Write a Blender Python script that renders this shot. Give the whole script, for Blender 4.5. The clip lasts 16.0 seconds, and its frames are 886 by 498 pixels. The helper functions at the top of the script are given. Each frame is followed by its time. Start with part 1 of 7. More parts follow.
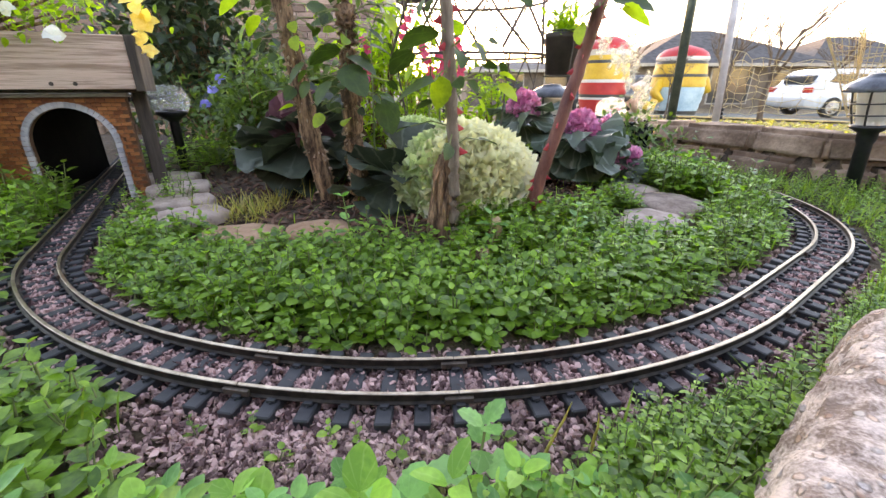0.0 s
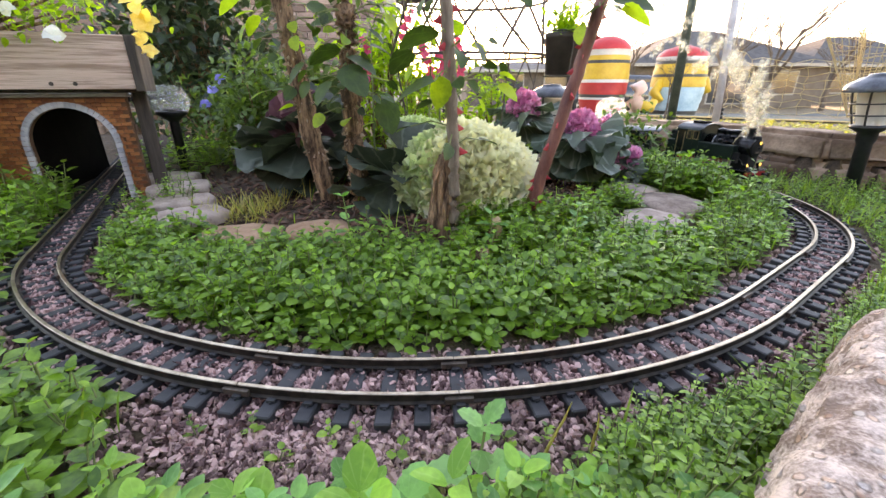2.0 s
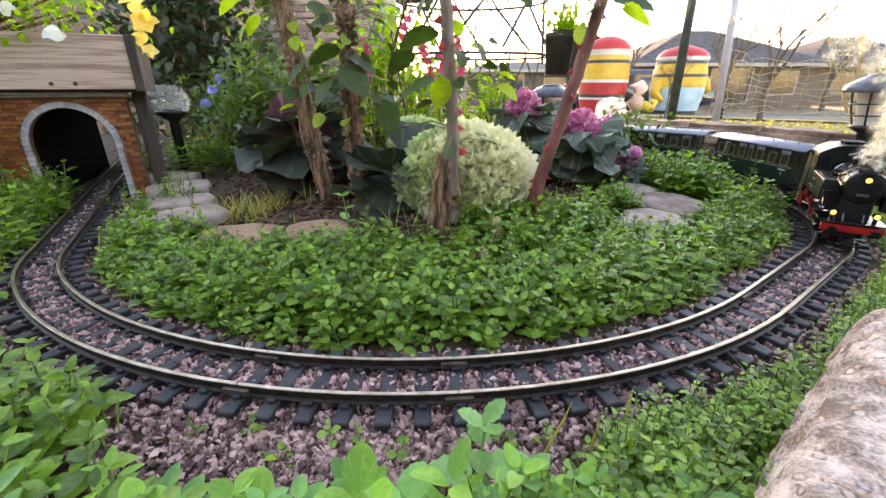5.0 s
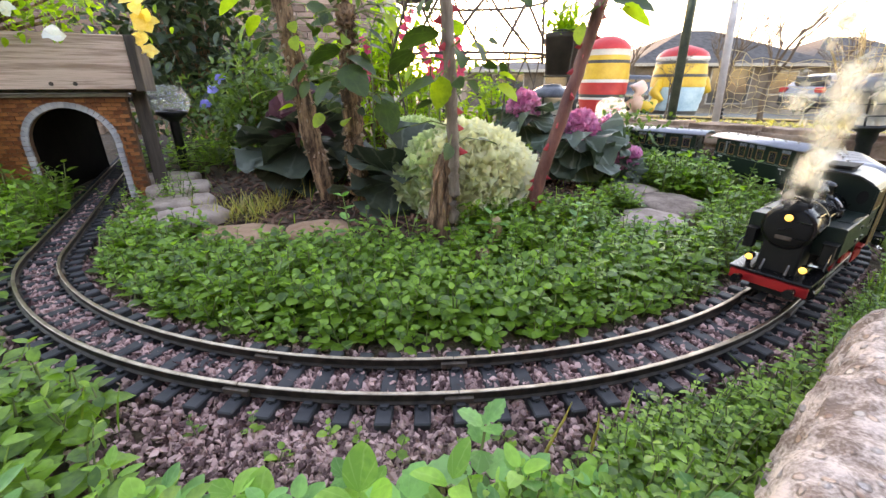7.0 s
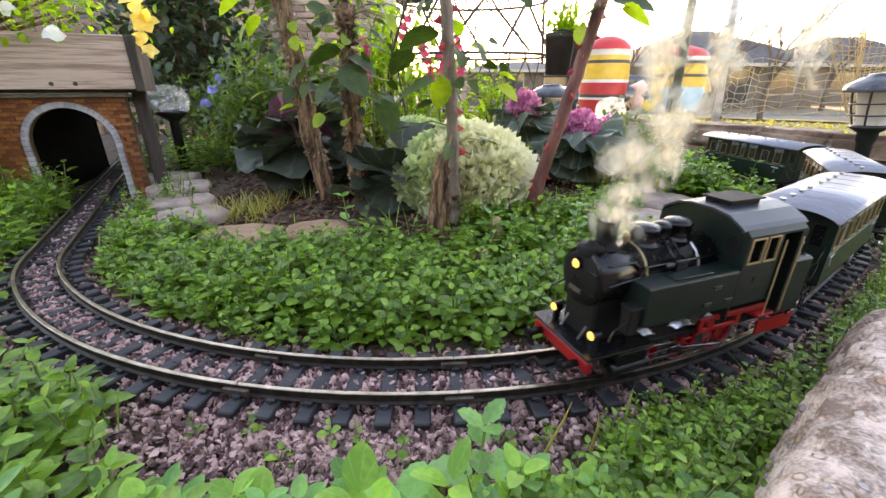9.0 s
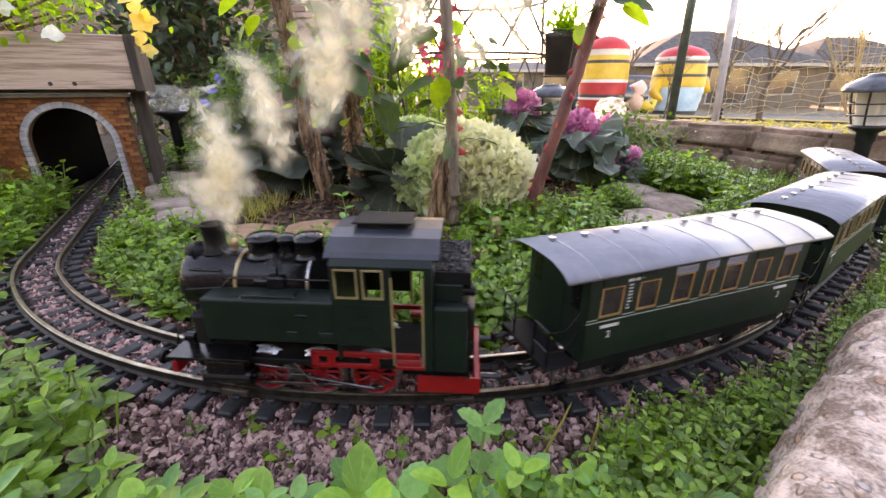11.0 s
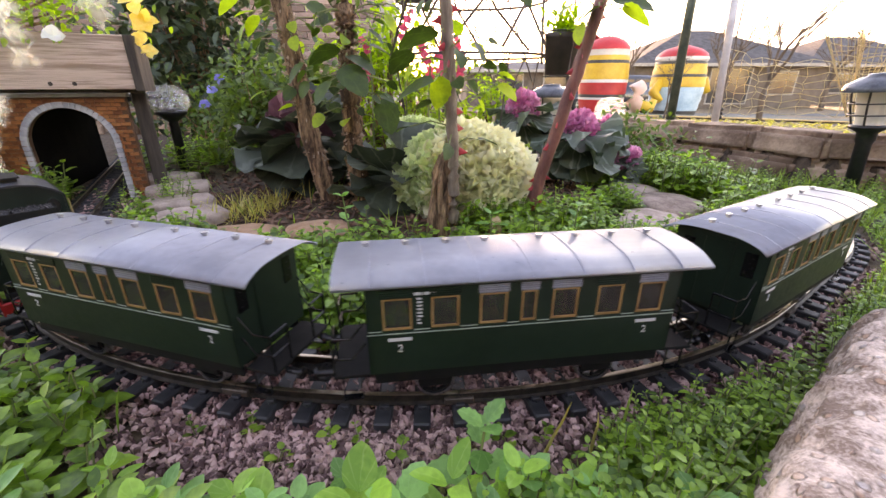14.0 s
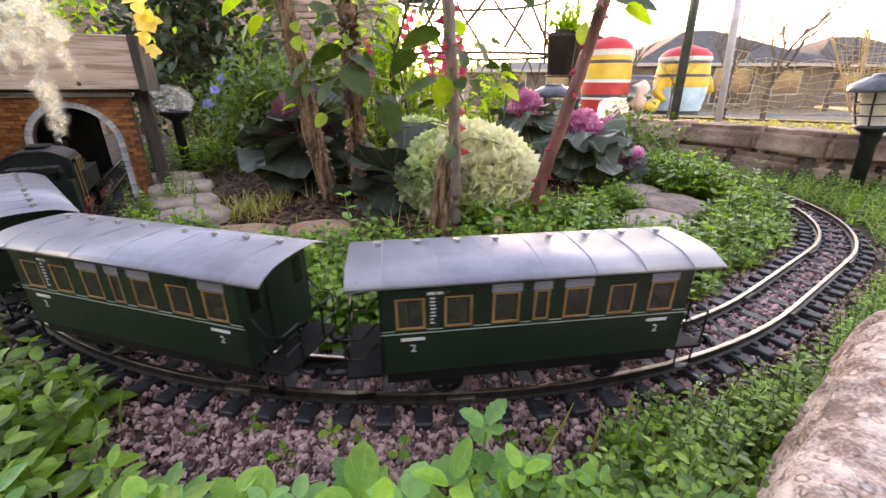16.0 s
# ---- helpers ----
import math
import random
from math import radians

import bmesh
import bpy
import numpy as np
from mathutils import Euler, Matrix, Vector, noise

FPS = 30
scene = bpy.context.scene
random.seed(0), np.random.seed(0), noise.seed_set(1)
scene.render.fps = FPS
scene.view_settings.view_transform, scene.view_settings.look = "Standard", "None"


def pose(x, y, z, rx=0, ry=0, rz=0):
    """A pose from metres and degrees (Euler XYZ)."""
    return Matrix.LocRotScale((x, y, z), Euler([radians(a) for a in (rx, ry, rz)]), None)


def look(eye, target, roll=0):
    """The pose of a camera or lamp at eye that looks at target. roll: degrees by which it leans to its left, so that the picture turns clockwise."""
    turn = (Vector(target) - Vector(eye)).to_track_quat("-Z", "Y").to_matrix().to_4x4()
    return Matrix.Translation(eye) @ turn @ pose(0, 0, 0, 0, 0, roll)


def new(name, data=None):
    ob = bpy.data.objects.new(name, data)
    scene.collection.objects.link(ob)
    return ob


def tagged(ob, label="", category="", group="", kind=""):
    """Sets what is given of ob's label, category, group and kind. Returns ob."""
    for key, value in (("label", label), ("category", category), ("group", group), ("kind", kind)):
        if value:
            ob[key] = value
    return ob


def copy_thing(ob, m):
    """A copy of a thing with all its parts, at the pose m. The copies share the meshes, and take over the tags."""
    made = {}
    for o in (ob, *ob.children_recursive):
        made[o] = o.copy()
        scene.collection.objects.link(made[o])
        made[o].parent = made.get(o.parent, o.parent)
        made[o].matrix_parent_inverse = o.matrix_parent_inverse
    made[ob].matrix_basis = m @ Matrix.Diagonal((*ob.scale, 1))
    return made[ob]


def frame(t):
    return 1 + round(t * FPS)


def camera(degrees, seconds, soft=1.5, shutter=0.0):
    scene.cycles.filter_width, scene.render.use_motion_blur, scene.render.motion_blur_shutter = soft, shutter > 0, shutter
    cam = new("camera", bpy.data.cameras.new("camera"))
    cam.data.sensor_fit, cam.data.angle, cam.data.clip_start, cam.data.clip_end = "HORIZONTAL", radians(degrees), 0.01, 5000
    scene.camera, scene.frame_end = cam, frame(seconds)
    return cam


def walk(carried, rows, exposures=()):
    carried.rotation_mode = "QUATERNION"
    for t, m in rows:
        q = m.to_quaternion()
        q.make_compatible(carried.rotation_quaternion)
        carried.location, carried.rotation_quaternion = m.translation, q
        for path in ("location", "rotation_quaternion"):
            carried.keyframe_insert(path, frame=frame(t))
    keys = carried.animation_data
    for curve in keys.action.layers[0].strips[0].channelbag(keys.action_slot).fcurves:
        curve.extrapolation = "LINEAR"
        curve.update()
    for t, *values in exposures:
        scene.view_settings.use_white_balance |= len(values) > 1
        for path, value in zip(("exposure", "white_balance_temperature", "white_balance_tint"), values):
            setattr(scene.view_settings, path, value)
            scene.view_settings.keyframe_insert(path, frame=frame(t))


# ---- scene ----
cam = camera(95.27, 16.0, soft=1.5, shutter=0.4)
EYE = (0.0, 0.0, 0.2332)
PITCH = 90 - 22.06
walk(cam, [(0, pose(*EYE, PITCH, 0, 0)), (8.9, pose(*EYE, PITCH, 0, 0)), (11.4, pose(*EYE, PITCH, 0, -0.06)),
           (15.75, pose(*EYE, PITCH, 0, -0.06)), (15.85, pose(*EYE, PITCH, 0, 0.0)), (16.0, pose(*EYE, PITCH, 0, 0.27))],
     exposures=((0, 3.45, 9150, 32), (9.0, 3.45, 9250, 32), (11.5, 3.48, 9900, 41), (16, 3.48, 9900, 41)))

# ---- light: a low sun straight ahead, a clear pale winter sky ----
SUN_EL, SUN_AZ = radians(4.7), radians(2.9)
world = bpy.data.worlds.new("world")
scene.world = world
world.use_nodes = True
wn = world.node_tree.nodes
sky = wn.new("ShaderNodeTexSky")
sky.sky_type = 'NISHITA'
sky.sun_disc = False
sky.sun_elevation, sky.sun_rotation = radians(9), SUN_AZ
sky.dust_density, sky.air_density, sky.ozone_density = 0.3, 1.0, 1.5
wn["Background"].inputs[1].default_value = 0.15
world.node_tree.links.new(sky.outputs[0], wn["Background"].inputs[0])
sun = new("sun", bpy.data.lights.new("sun", 'SUN'))
sun.data.energy, sun.data.angle, sun.data.color = 5.0, radians(0.6), (1.0, 0.78, 0.52)
SUN_WAY = Vector((math.sin(SUN_AZ) * math.cos(SUN_EL), math.cos(SUN_AZ) * math.cos(SUN_EL), math.sin(SUN_EL)))
sun.matrix_basis = look(SUN_WAY * 20, (0, 0, 0))
scene.cycles.transparent_max_bounces = 48


# ---- materials ----
def nodes_of(name):
    m = bpy.data.materials.new(name)
    m.use_nodes = True
    t = m.node_tree
    return m, t, t.nodes, t.links, t.nodes["Principled BSDF"]


def surf(name, dark, light, scale=30, rough=0.6, bump=0.3, metal=0.0, fine=6.0, spread=0.0, island=False, coat=0.0, depth=0.002, stretch=(1, 1, 1), lo=0.3, hi=0.7, spec=0.5):
    """A surface that goes between two colours at two scales of grain, with relief; spread: how much single pieces differ."""
    m, t, n, l, b = nodes_of(name)
    co = n.new("ShaderNodeTexCoord")
    mp = n.new("ShaderNodeMapping")
    mp.inputs["Scale"].default_value = stretch
    l.new(co.outputs["Object"], mp.inputs[0])
    n1 = n.new("ShaderNodeTexNoise")
    n1.inputs["Scale"].default_value, n1.inputs["Detail"].default_value = scale, 5
    n2 = n.new("ShaderNodeTexNoise")
    n2.inputs["Scale"].default_value, n2.inputs["Detail"].default_value = scale * fine, 4
    for k in (n1, n2):
        l.new(mp.outputs[0], k.inputs["Vector"])
    mix = n.new("ShaderNodeMath")
    mix.operation = 'MULTIPLY_ADD'
    l.new(n2.outputs[0], mix.inputs[0])
    mix.inputs[1].default_value = 0.4
    l.new(n1.outputs[0], mix.inputs[2])
    half = n.new("ShaderNodeMath")
    half.operation = 'SUBTRACT'
    l.new(mix.outputs[0], half.inputs[0])
    half.inputs[1].default_value = 0.2
    last = half.outputs[0]
    if spread:
        info = n.new("ShaderNodeNewGeometry" if island else "ShaderNodeObjectInfo")
        add = n.new("ShaderNodeMath")
        add.operation = 'MULTIPLY_ADD'
        l.new(info.outputs["Random Per Island" if island else "Random"], add.inputs[0])
        add.inputs[1].default_value = spread
        l.new(last, add.inputs[2])
        sub = n.new("ShaderNodeMath")
        sub.operation = 'SUBTRACT'
        l.new(add.outputs[0], sub.inputs[0])
        sub.inputs[1].default_value = spread / 2
        last = sub.outputs[0]
    ramp = n.new("ShaderNodeValToRGB")
    e = ramp.color_ramp.elements
    e[0].position, e[0].color = lo, (*dark, 1)
    e[1].position, e[1].color = hi, (*light, 1)
    l.new(last, ramp.inputs[0])
    l.new(ramp.outputs[0], b.inputs["Base Color"])
    r = n.new("ShaderNodeMapRange")
    l.new(n2.outputs[0], r.inputs[0])
    r.inputs[3].default_value, r.inputs[4].default_value = max(rough - 0.12, 0.02), min(rough + 0.12, 1)
    l.new(r.outputs[0], b.inputs["Roughness"])
    b.inputs["Metallic"].default_value, b.inputs["Coat Weight"].default_value = metal, coat
    b.inputs["Specular IOR Level"].default_value = spec
    if bump:
        bp = n.new("ShaderNodeBump")
        bp.inputs["Strength"].default_value, bp.inputs["Distance"].default_value = bump, depth
        l.new(mix.outputs[0], bp.inputs["Height"])
        l.new(bp.outputs[0], b.inputs["Normal"])
    return m


def leafy(name, dark, light, rough=0.45, through_light=0.35, glow=(1.25, 1.35, 0.5), scale=60, island=True):
    """Leaves: every leaf its own green, light comes through them."""
    m = surf(name, dark, light, scale, rough, 0.25, spread=0.7, island=island, depth=0.001, fine=4, lo=0.15, hi=0.85)
    t = m.node_tree
    n, l = t.nodes, t.links
    b, ramp = n["Principled BSDF"], n["Color Ramp"]
    tr = n.new("ShaderNodeBsdfTranslucent")
    mul = n.new("ShaderNodeMix")
    mul.data_type, mul.blend_type = 'RGBA', 'MULTIPLY'
    mul.inputs[0].default_value = 1.0
    l.new(ramp.outputs[0], mul.inputs[6])
    mul.inputs[7].default_value = (*[2.0 * g for g in glow], 1)
    l.new(mul.outputs[2], tr.inputs[0])
    mix = n.new("ShaderNodeMixShader")
    mix.inputs[0].default_value = through_light
    l.new(b.outputs[0], mix.inputs[1])
    l.new(tr.outputs[0], mix.inputs[2])
    l.new(mix.outputs[0], n["Material Output"].inputs[0])
    return m


def glowing(name, colour, strength):
    m, t, n, l, b = nodes_of(name)
    b.inputs["Base Color"].default_value = (*colour, 1)
    b.inputs["Emission Color"].default_value = (*colour, 1)
    b.inputs["Emission Strength"].default_value = strength
    return m


def glass(name, colour=(1, 1, 1), rough=0.02, clear=0.85):
    m, t, n, l, b = nodes_of(name)
    b.inputs["Base Color"].default_value = (*colour, 1)
    b.inputs["Roughness"].default_value = rough
    tr = n.new("ShaderNodeBsdfTransparent")
    mix = n.new("ShaderNodeMixShader")
    mix.inputs[0].default_value = clear
    l.new(b.outputs[0], mix.inputs[1])
    l.new(tr.outputs[0], mix.inputs[2])
    l.new(mix.outputs[0], n["Material Output"].inputs[0])
    return m


M = {}
M["soil"] = surf("soil", (0.035, 0.022, 0.014), (0.12, 0.075, 0.045), 40, 0.95, 0.9, depth=0.01)
M["verge"] = surf("verge", (0.09, 0.062, 0.036), (0.26, 0.18, 0.10), 6, 0.95, 0.8, depth=0.02, fine=12)
M["mulch"] = surf("mulch", (0.05, 0.025, 0.016), (0.2, 0.10, 0.065), 30, 0.9, 0.6, spread=0.8, island=True)
M["gravel"] = surf("gravel", (0.095, 0.042, 0.040), (0.57, 0.345, 0.31), 90, 0.75, 0.5, spread=0.75, island=True, depth=0.001)
M["stone_piece"] = surf("stone_piece", (0.095, 0.042, 0.040), (0.57, 0.345, 0.31), 90, 0.75, 0.5, spread=0.75, depth=0.001)
M["sleeper"] = surf("sleeper", (0.011, 0.011, 0.013), (0.032, 0.032, 0.035), 90, 0.55, 0.5, spread=0.3, depth=0.0006, stretch=(0.3, 1, 1))
M["rail_web"] = surf("rail_web", (0.018, 0.014, 0.011), (0.065, 0.048, 0.036), 120, 0.5, 0.3, metal=0.5, depth=0.0004)
M["rail_top"] = surf("rail_top", (0.32, 0.245, 0.175), (0.58, 0.48, 0.37), 60, 0.32, 0.1, metal=1.0, depth=0.0002)
M["joiner"] = surf("joiner", (0.06, 0.045, 0.035), (0.16, 0.12, 0.095), 90, 0.5, 0.3, metal=0.6, depth=0.0003)
M["wall_block"] = surf("wall_block", (0.19, 0.115, 0.078), (0.52, 0.35, 0.25), 14, 0.9, 0.9, spread=0.35, depth=0.006, fine=9)
M["paver"] = surf("paver", (0.20, 0.135, 0.105), (0.48, 0.36, 0.295), 26, 0.9, 1.0, spread=0.3, depth=0.004, fine=9)
M["orange_paver"] = surf("orange_paver", (0.30, 0.155, 0.085), (0.52, 0.31, 0.195), 26, 0.9, 0.7, depth=0.004, fine=9)
M["green_paint"] = surf("green_paint", (0.0042, 0.011, 0.0085), (0.008, 0.018, 0.014), 40, 0.4, 0.1, depth=0.0002, spec=0.3)
M["coach_green"] = surf("coach_green", (0.006, 0.016, 0.010), (0.010, 0.024, 0.016), 40, 0.42, 0.1, depth=0.0002, spec=0.3)
M["black_metal"] = surf("black_metal", (0.0035, 0.0035, 0.004), (0.008, 0.008, 0.0085), 60, 0.24, 0.1, depth=0.0002, spec=0.4)
M["black_matt"] = surf("black_matt", (0.004, 0.004, 0.004), (0.010, 0.0095, 0.009), 60, 0.7, 0.2, depth=0.0004, spec=0.25)
M["red_paint"] = surf("red_paint", (0.28, 0.006, 0.008), (0.42, 0.012, 0.012), 40, 0.4, 0.1, depth=0.0002)
M["roof_grey"] = surf("roof_grey", (0.19, 0.20, 0.235), (0.27, 0.285, 0.33), 25, 0.33, 0.06, depth=0.0002)
M["roof_dark"] = surf("roof_dark", (0.020, 0.024, 0.032), (0.040, 0.046, 0.058), 30, 0.34, 0.08, depth=0.0002)
M["brass"] = surf("brass", (0.42, 0.30, 0.15), (0.60, 0.45, 0.25), 80, 0.35, 0.1, metal=0.6, depth=0.0002)
M["wood_frame"] = surf("wood_frame", (0.24, 0.12, 0.04), (0.38, 0.21, 0.08), 60, 0.5, 0.2, depth=0.0003)
M["white_paint"] = surf("white_paint", (0.42, 0.44, 0.44), (0.6, 0.6, 0.6), 60, 0.6, 0.05)
M["coal"] = surf("coal", (0.006, 0.006, 0.007), (0.03, 0.03, 0.033), 300, 0.35, 1.0, depth=0.002)
M["pane"] = glass("pane", (0.05, 0.045, 0.04), 0.06, 0.35)
M["inside"] = surf("inside", (0.05, 0.03, 0.02), (0.11, 0.07, 0.045), 30, 0.8, 0.1)
M["headlamp"] = glowing("headlamp", (1.0, 0.62, 0.13), 0.17)
M["steel"] = surf("steel", (0.35, 0.35, 0.36), (0.6, 0.6, 0.6), 80, 0.3, 0.1, metal=1.0)
M["gear_steel"] = surf("gear_steel", (0.10, 0.095, 0.09), (0.22, 0.21, 0.20), 80, 0.35, 0.1, metal=1.0)
M["wood"] = surf("wood", (0.36, 0.23, 0.16), (0.66, 0.48, 0.37), 22, 0.75, 0.7, stretch=(0.25, 5, 5), fine=4, depth=0.002, lo=0.36, hi=0.62)
M["old_wood"] = surf("old_wood", (0.035, 0.026, 0.02), (0.10, 0.078, 0.06), 12, 0.9, 0.6, stretch=(6, 6, 0.6), fine=5, depth=0.002)
M["portal_brick"] = surf("portal_brick", (0.2, 0.06, 0.02), (0.46, 0.165, 0.055), 30, 0.4, 0.5, spread=0.45, depth=0.001)
M["portal_stone"] = surf("portal_stone", (0.3, 0.3, 0.31), (0.52, 0.51, 0.5), 40, 0.75, 0.5, spread=0.4, depth=0.001)
M["mortar"] = surf("mortar", (0.10, 0.045, 0.022), (0.2, 0.10, 0.055), 40, 0.9, 0.4)
M["bark"] = surf("bark", (0.07, 0.034, 0.018), (0.40, 0.235, 0.135), 34, 0.9, 1.0, stretch=(3, 3, 0.6), depth=0.008, fine=4, lo=0.38, hi=0.66)
M["green_bark"] = surf("green_bark", (0.15, 0.105, 0.08), (0.3, 0.23, 0.17), 30, 0.7, 0.6, stretch=(3, 3, 0.5), depth=0.002, fine=4)
M["red_cane"] = surf("red_cane", (0.12, 0.035, 0.032), (0.27, 0.10, 0.075), 40, 0.5, 0.5, stretch=(2, 2, 0.5), depth=0.001)
M["cut_wood"] = surf("cut_wood", (0.4, 0.24, 0.14), (0.6, 0.42, 0.28), 60, 0.8, 0.4)
M["weed"] = leafy("weed", (0.040, 0.105, 0.012), (0.215, 0.385, 0.055), 0.40)
M["mint"] = leafy("mint", (0.065, 0.20, 0.04), (0.21, 0.46, 0.13))
M["grass"] = leafy("grass", (0.08, 0.17, 0.02), (0.25, 0.36, 0.07))
M["dry_grass"] = leafy("dry_grass", (0.25, 0.2, 0.06), (0.5, 0.42, 0.16))
M["stem"] = surf("stem", (0.10, 0.15, 0.04), (0.22, 0.25, 0.09), 60, 0.6, 0.1)


def conglomerate():
    """Rough cast stone: pebbles of many tints in a gritty pinkish paste."""
    m = surf("concrete", (0.24, 0.155, 0.115), (0.72, 0.55, 0.46), 55, 0.92, 0.9, depth=0.003, fine=8, lo=0.38, hi=0.64)
    n, l = m.node_tree.nodes, m.node_tree.links
    co, b = n["Texture Coordinate"], n["Principled BSDF"]
    v = n.new("ShaderNodeTexVoronoi")
    v.inputs["Scale"].default_value = 120
    l.new(co.outputs["Object"], v.inputs["Vector"])
    r = n.new("ShaderNodeMapRange")
    l.new(v.outputs["Distance"], r.inputs[0])
    r.inputs[1].default_value, r.inputs[2].default_value, r.inputs[3].default_value, r.inputs[4].default_value = 0.25, 0.40, 0.75, 0.0
    tint = n.new("ShaderNodeValToRGB")
    e = tint.color_ramp.elements
    e[0].color, e[1].color = (0.38, 0.19, 0.11, 1), (0.82, 0.68, 0.57, 1)
    e.new(0.35).color = (0.66, 0.43, 0.31, 1)
    e.new(0.7).color = (0.36, 0.31, 0.30, 1)
    sep = n.new("ShaderNodeSeparateColor")
    l.new(v.outputs["Color"], sep.inputs[0])
    l.new(sep.outputs[0], tint.inputs[0])
    pick = n.new("ShaderNodeMath")
    pick.operation = 'GREATER_THAN'
    l.new(sep.outputs[1], pick.inputs[0])
    pick.inputs[1].default_value = 0.45
    k = n.new("ShaderNodeMath")
    k.operation = 'MULTIPLY'
    l.new(pick.outputs[0], k.inputs[0])
    l.new(r.outputs[0], k.inputs[1])
    mix = n.new("ShaderNodeMix")
    mix.data_type = 'RGBA'
    l.new(k.outputs[0], mix.inputs[0])
    l.new(n["Color Ramp"].outputs[0], mix.inputs[6])
    l.new(tint.outputs[0], mix.inputs[7])
    l.new(mix.outputs[2], b.inputs["Base Color"])
    bp = n.new("ShaderNodeBump")
    bp.inputs["Distance"].default_value, bp.inputs["Strength"].default_value = 0.004, 0.9
    l.new(k.outputs[0], bp.inputs["Height"])
    l.new(n["Bump"].outputs[0], bp.inputs["Normal"])
    l.new(bp.outputs[0], b.inputs["Normal"])
    return m


M["concrete"] = conglomerate()


# ---- mesh helpers ----
def part(name, bm, material, parent=None, label="", smooth=False, m=None):
    """One mesh object from a bmesh, under a thing or a part."""
    me = bpy.data.meshes.new(name)
    if m is not None:
        bm.transform(m)
    bm.to_mesh(me)
    bm.free()
    me.materials.append(M[material] if isinstance(material, str) else material)
    if smooth:
        me.shade_smooth()
    ob = new(name, me)
    if parent:
        ob.parent = parent
    if label:
        tagged(ob, label)
    return ob


def arrays(name, verts, faces, material, parent=None, label="", smooth=False):
    me = bpy.data.meshes.new(name)
    me.from_pydata([tuple(v) for v in verts], [], [tuple(f) for f in faces])
    me.materials.append(M[material])
    if smooth:
        me.shade_smooth()
    ob = new(name, me)
    if parent:
        ob.parent = parent
    if label:
        tagged(ob, label)
    return ob


def box(x0, x1, y0, y1, z0, z1, bevel=0.0, bm=None, seg=1):
    own = bmesh.new()
    bmesh.ops.create_cube(own, size=1)
    own.transform(Matrix.LocRotScale(((x0 + x1) / 2, (y0 + y1) / 2, (z0 + z1) / 2), None, (x1 - x0, y1 - y0, z1 - z0)))
    if bevel:
        bmesh.ops.bevel(own, geom=own.edges[:], offset=bevel, segments=seg, affect='EDGES')
    return join(bm, own)


def join(bm, own):
    if bm is None:
        return own
    me = bpy.data.meshes.new("tmp")
    own.to_mesh(me)
    own.free()
    bm.from_mesh(me)
    bpy.data.meshes.remove(me)
    return bm


def rod(a, b, r, r2=None, seg=12, bm=None, caps=True, bevel=0.0):
    a, b = Vector(a), Vector(b)
    own = bmesh.new()
    bmesh.ops.create_cone(own, cap_ends=caps, segments=seg, radius1=r, radius2=r if r2 is None else r2, depth=(b - a).length)
    if bevel:
        bmesh.ops.bevel(own, geom=[e for e in own.edges if all(len(f.verts) > 4 for f in e.link_faces if f) is False and any(len(f.verts) > 4 for f in e.link_faces)], offset=bevel, segments=2, affect='EDGES')
    own.transform(Matrix.Translation((a + b) / 2) @ (b - a).to_track_quat('Z', 'Y').to_matrix().to_4x4())
    return join(bm, own)


def ball(c, r, sub=2, squash=(1, 1, 1), bm=None):
    own = bmesh.new()
    bmesh.ops.create_icosphere(own, subdivisions=sub, radius=r)
    own.transform(Matrix.LocRotScale(c, None, squash))
    return join(bm, own)


def lathe(profile, seg=24, bm=None, m=None):
    """A turned shape from (radius, height) pairs, closed at ends where the radius is 0."""
    own = bmesh.new()
    rings = []
    for r, z in profile:
        if r < 1e-6:
            rings.append([own.verts.new((0, 0, z))])
        else:
            rings.append([own.verts.new((r * math.cos(2 * math.pi * k / seg), r * math.sin(2 * math.pi * k / seg), z)) for k in range(seg)])
    for a, b in zip(rings, rings[1:]):
        for k in range(seg):
            q = (k + 1) % seg
            if len(a) == 1 and len(b) == 1:
                continue
            if len(a) == 1:
                own.faces.new((a[0], b[q], b[k]))
            elif len(b) == 1:
                own.faces.new((a[k], a[q], b[0]))
            else:
                own.faces.new((a[k], a[q], b[q], b[k]))
    bmesh.ops.recalc_face_normals(own, faces=own.faces[:])
    if m is not None:
        own.transform(m)
    return join(bm, own)


def tube(points, radii, seg=8, bm=None, wobble=0.0, rnd=None):
    """A bent round bar through points with a radius at each."""
    own = bmesh.new()
    pts = [Vector(p) for p in points]
    rings = []
    for i, p in enumerate(pts):
        d = (pts[min(i + 1, len(pts) - 1)] - pts[max(i - 1, 0)]).normalized()
        q = d.to_track_quat('Z', 'Y')
        r = radii[i] if isinstance(radii, (list, tuple)) else radii
        rings.append([own.verts.new(p + q @ Vector((math.cos(2 * math.pi * k / seg), math.sin(2 * math.pi * k / seg), 0)) * r * (1 + (rnd.uniform(-wobble, wobble) if rnd else 0))) for k in range(seg)])
    for a, b in zip(rings, rings[1:]):
        for k in range(seg):
            own.faces.new((a[k], a[(k + 1) % seg], b[(k + 1) % seg], b[k]))
    own.faces.new(rings[0][::-1])
    own.faces.new(rings[-1])
    return join(bm, own)


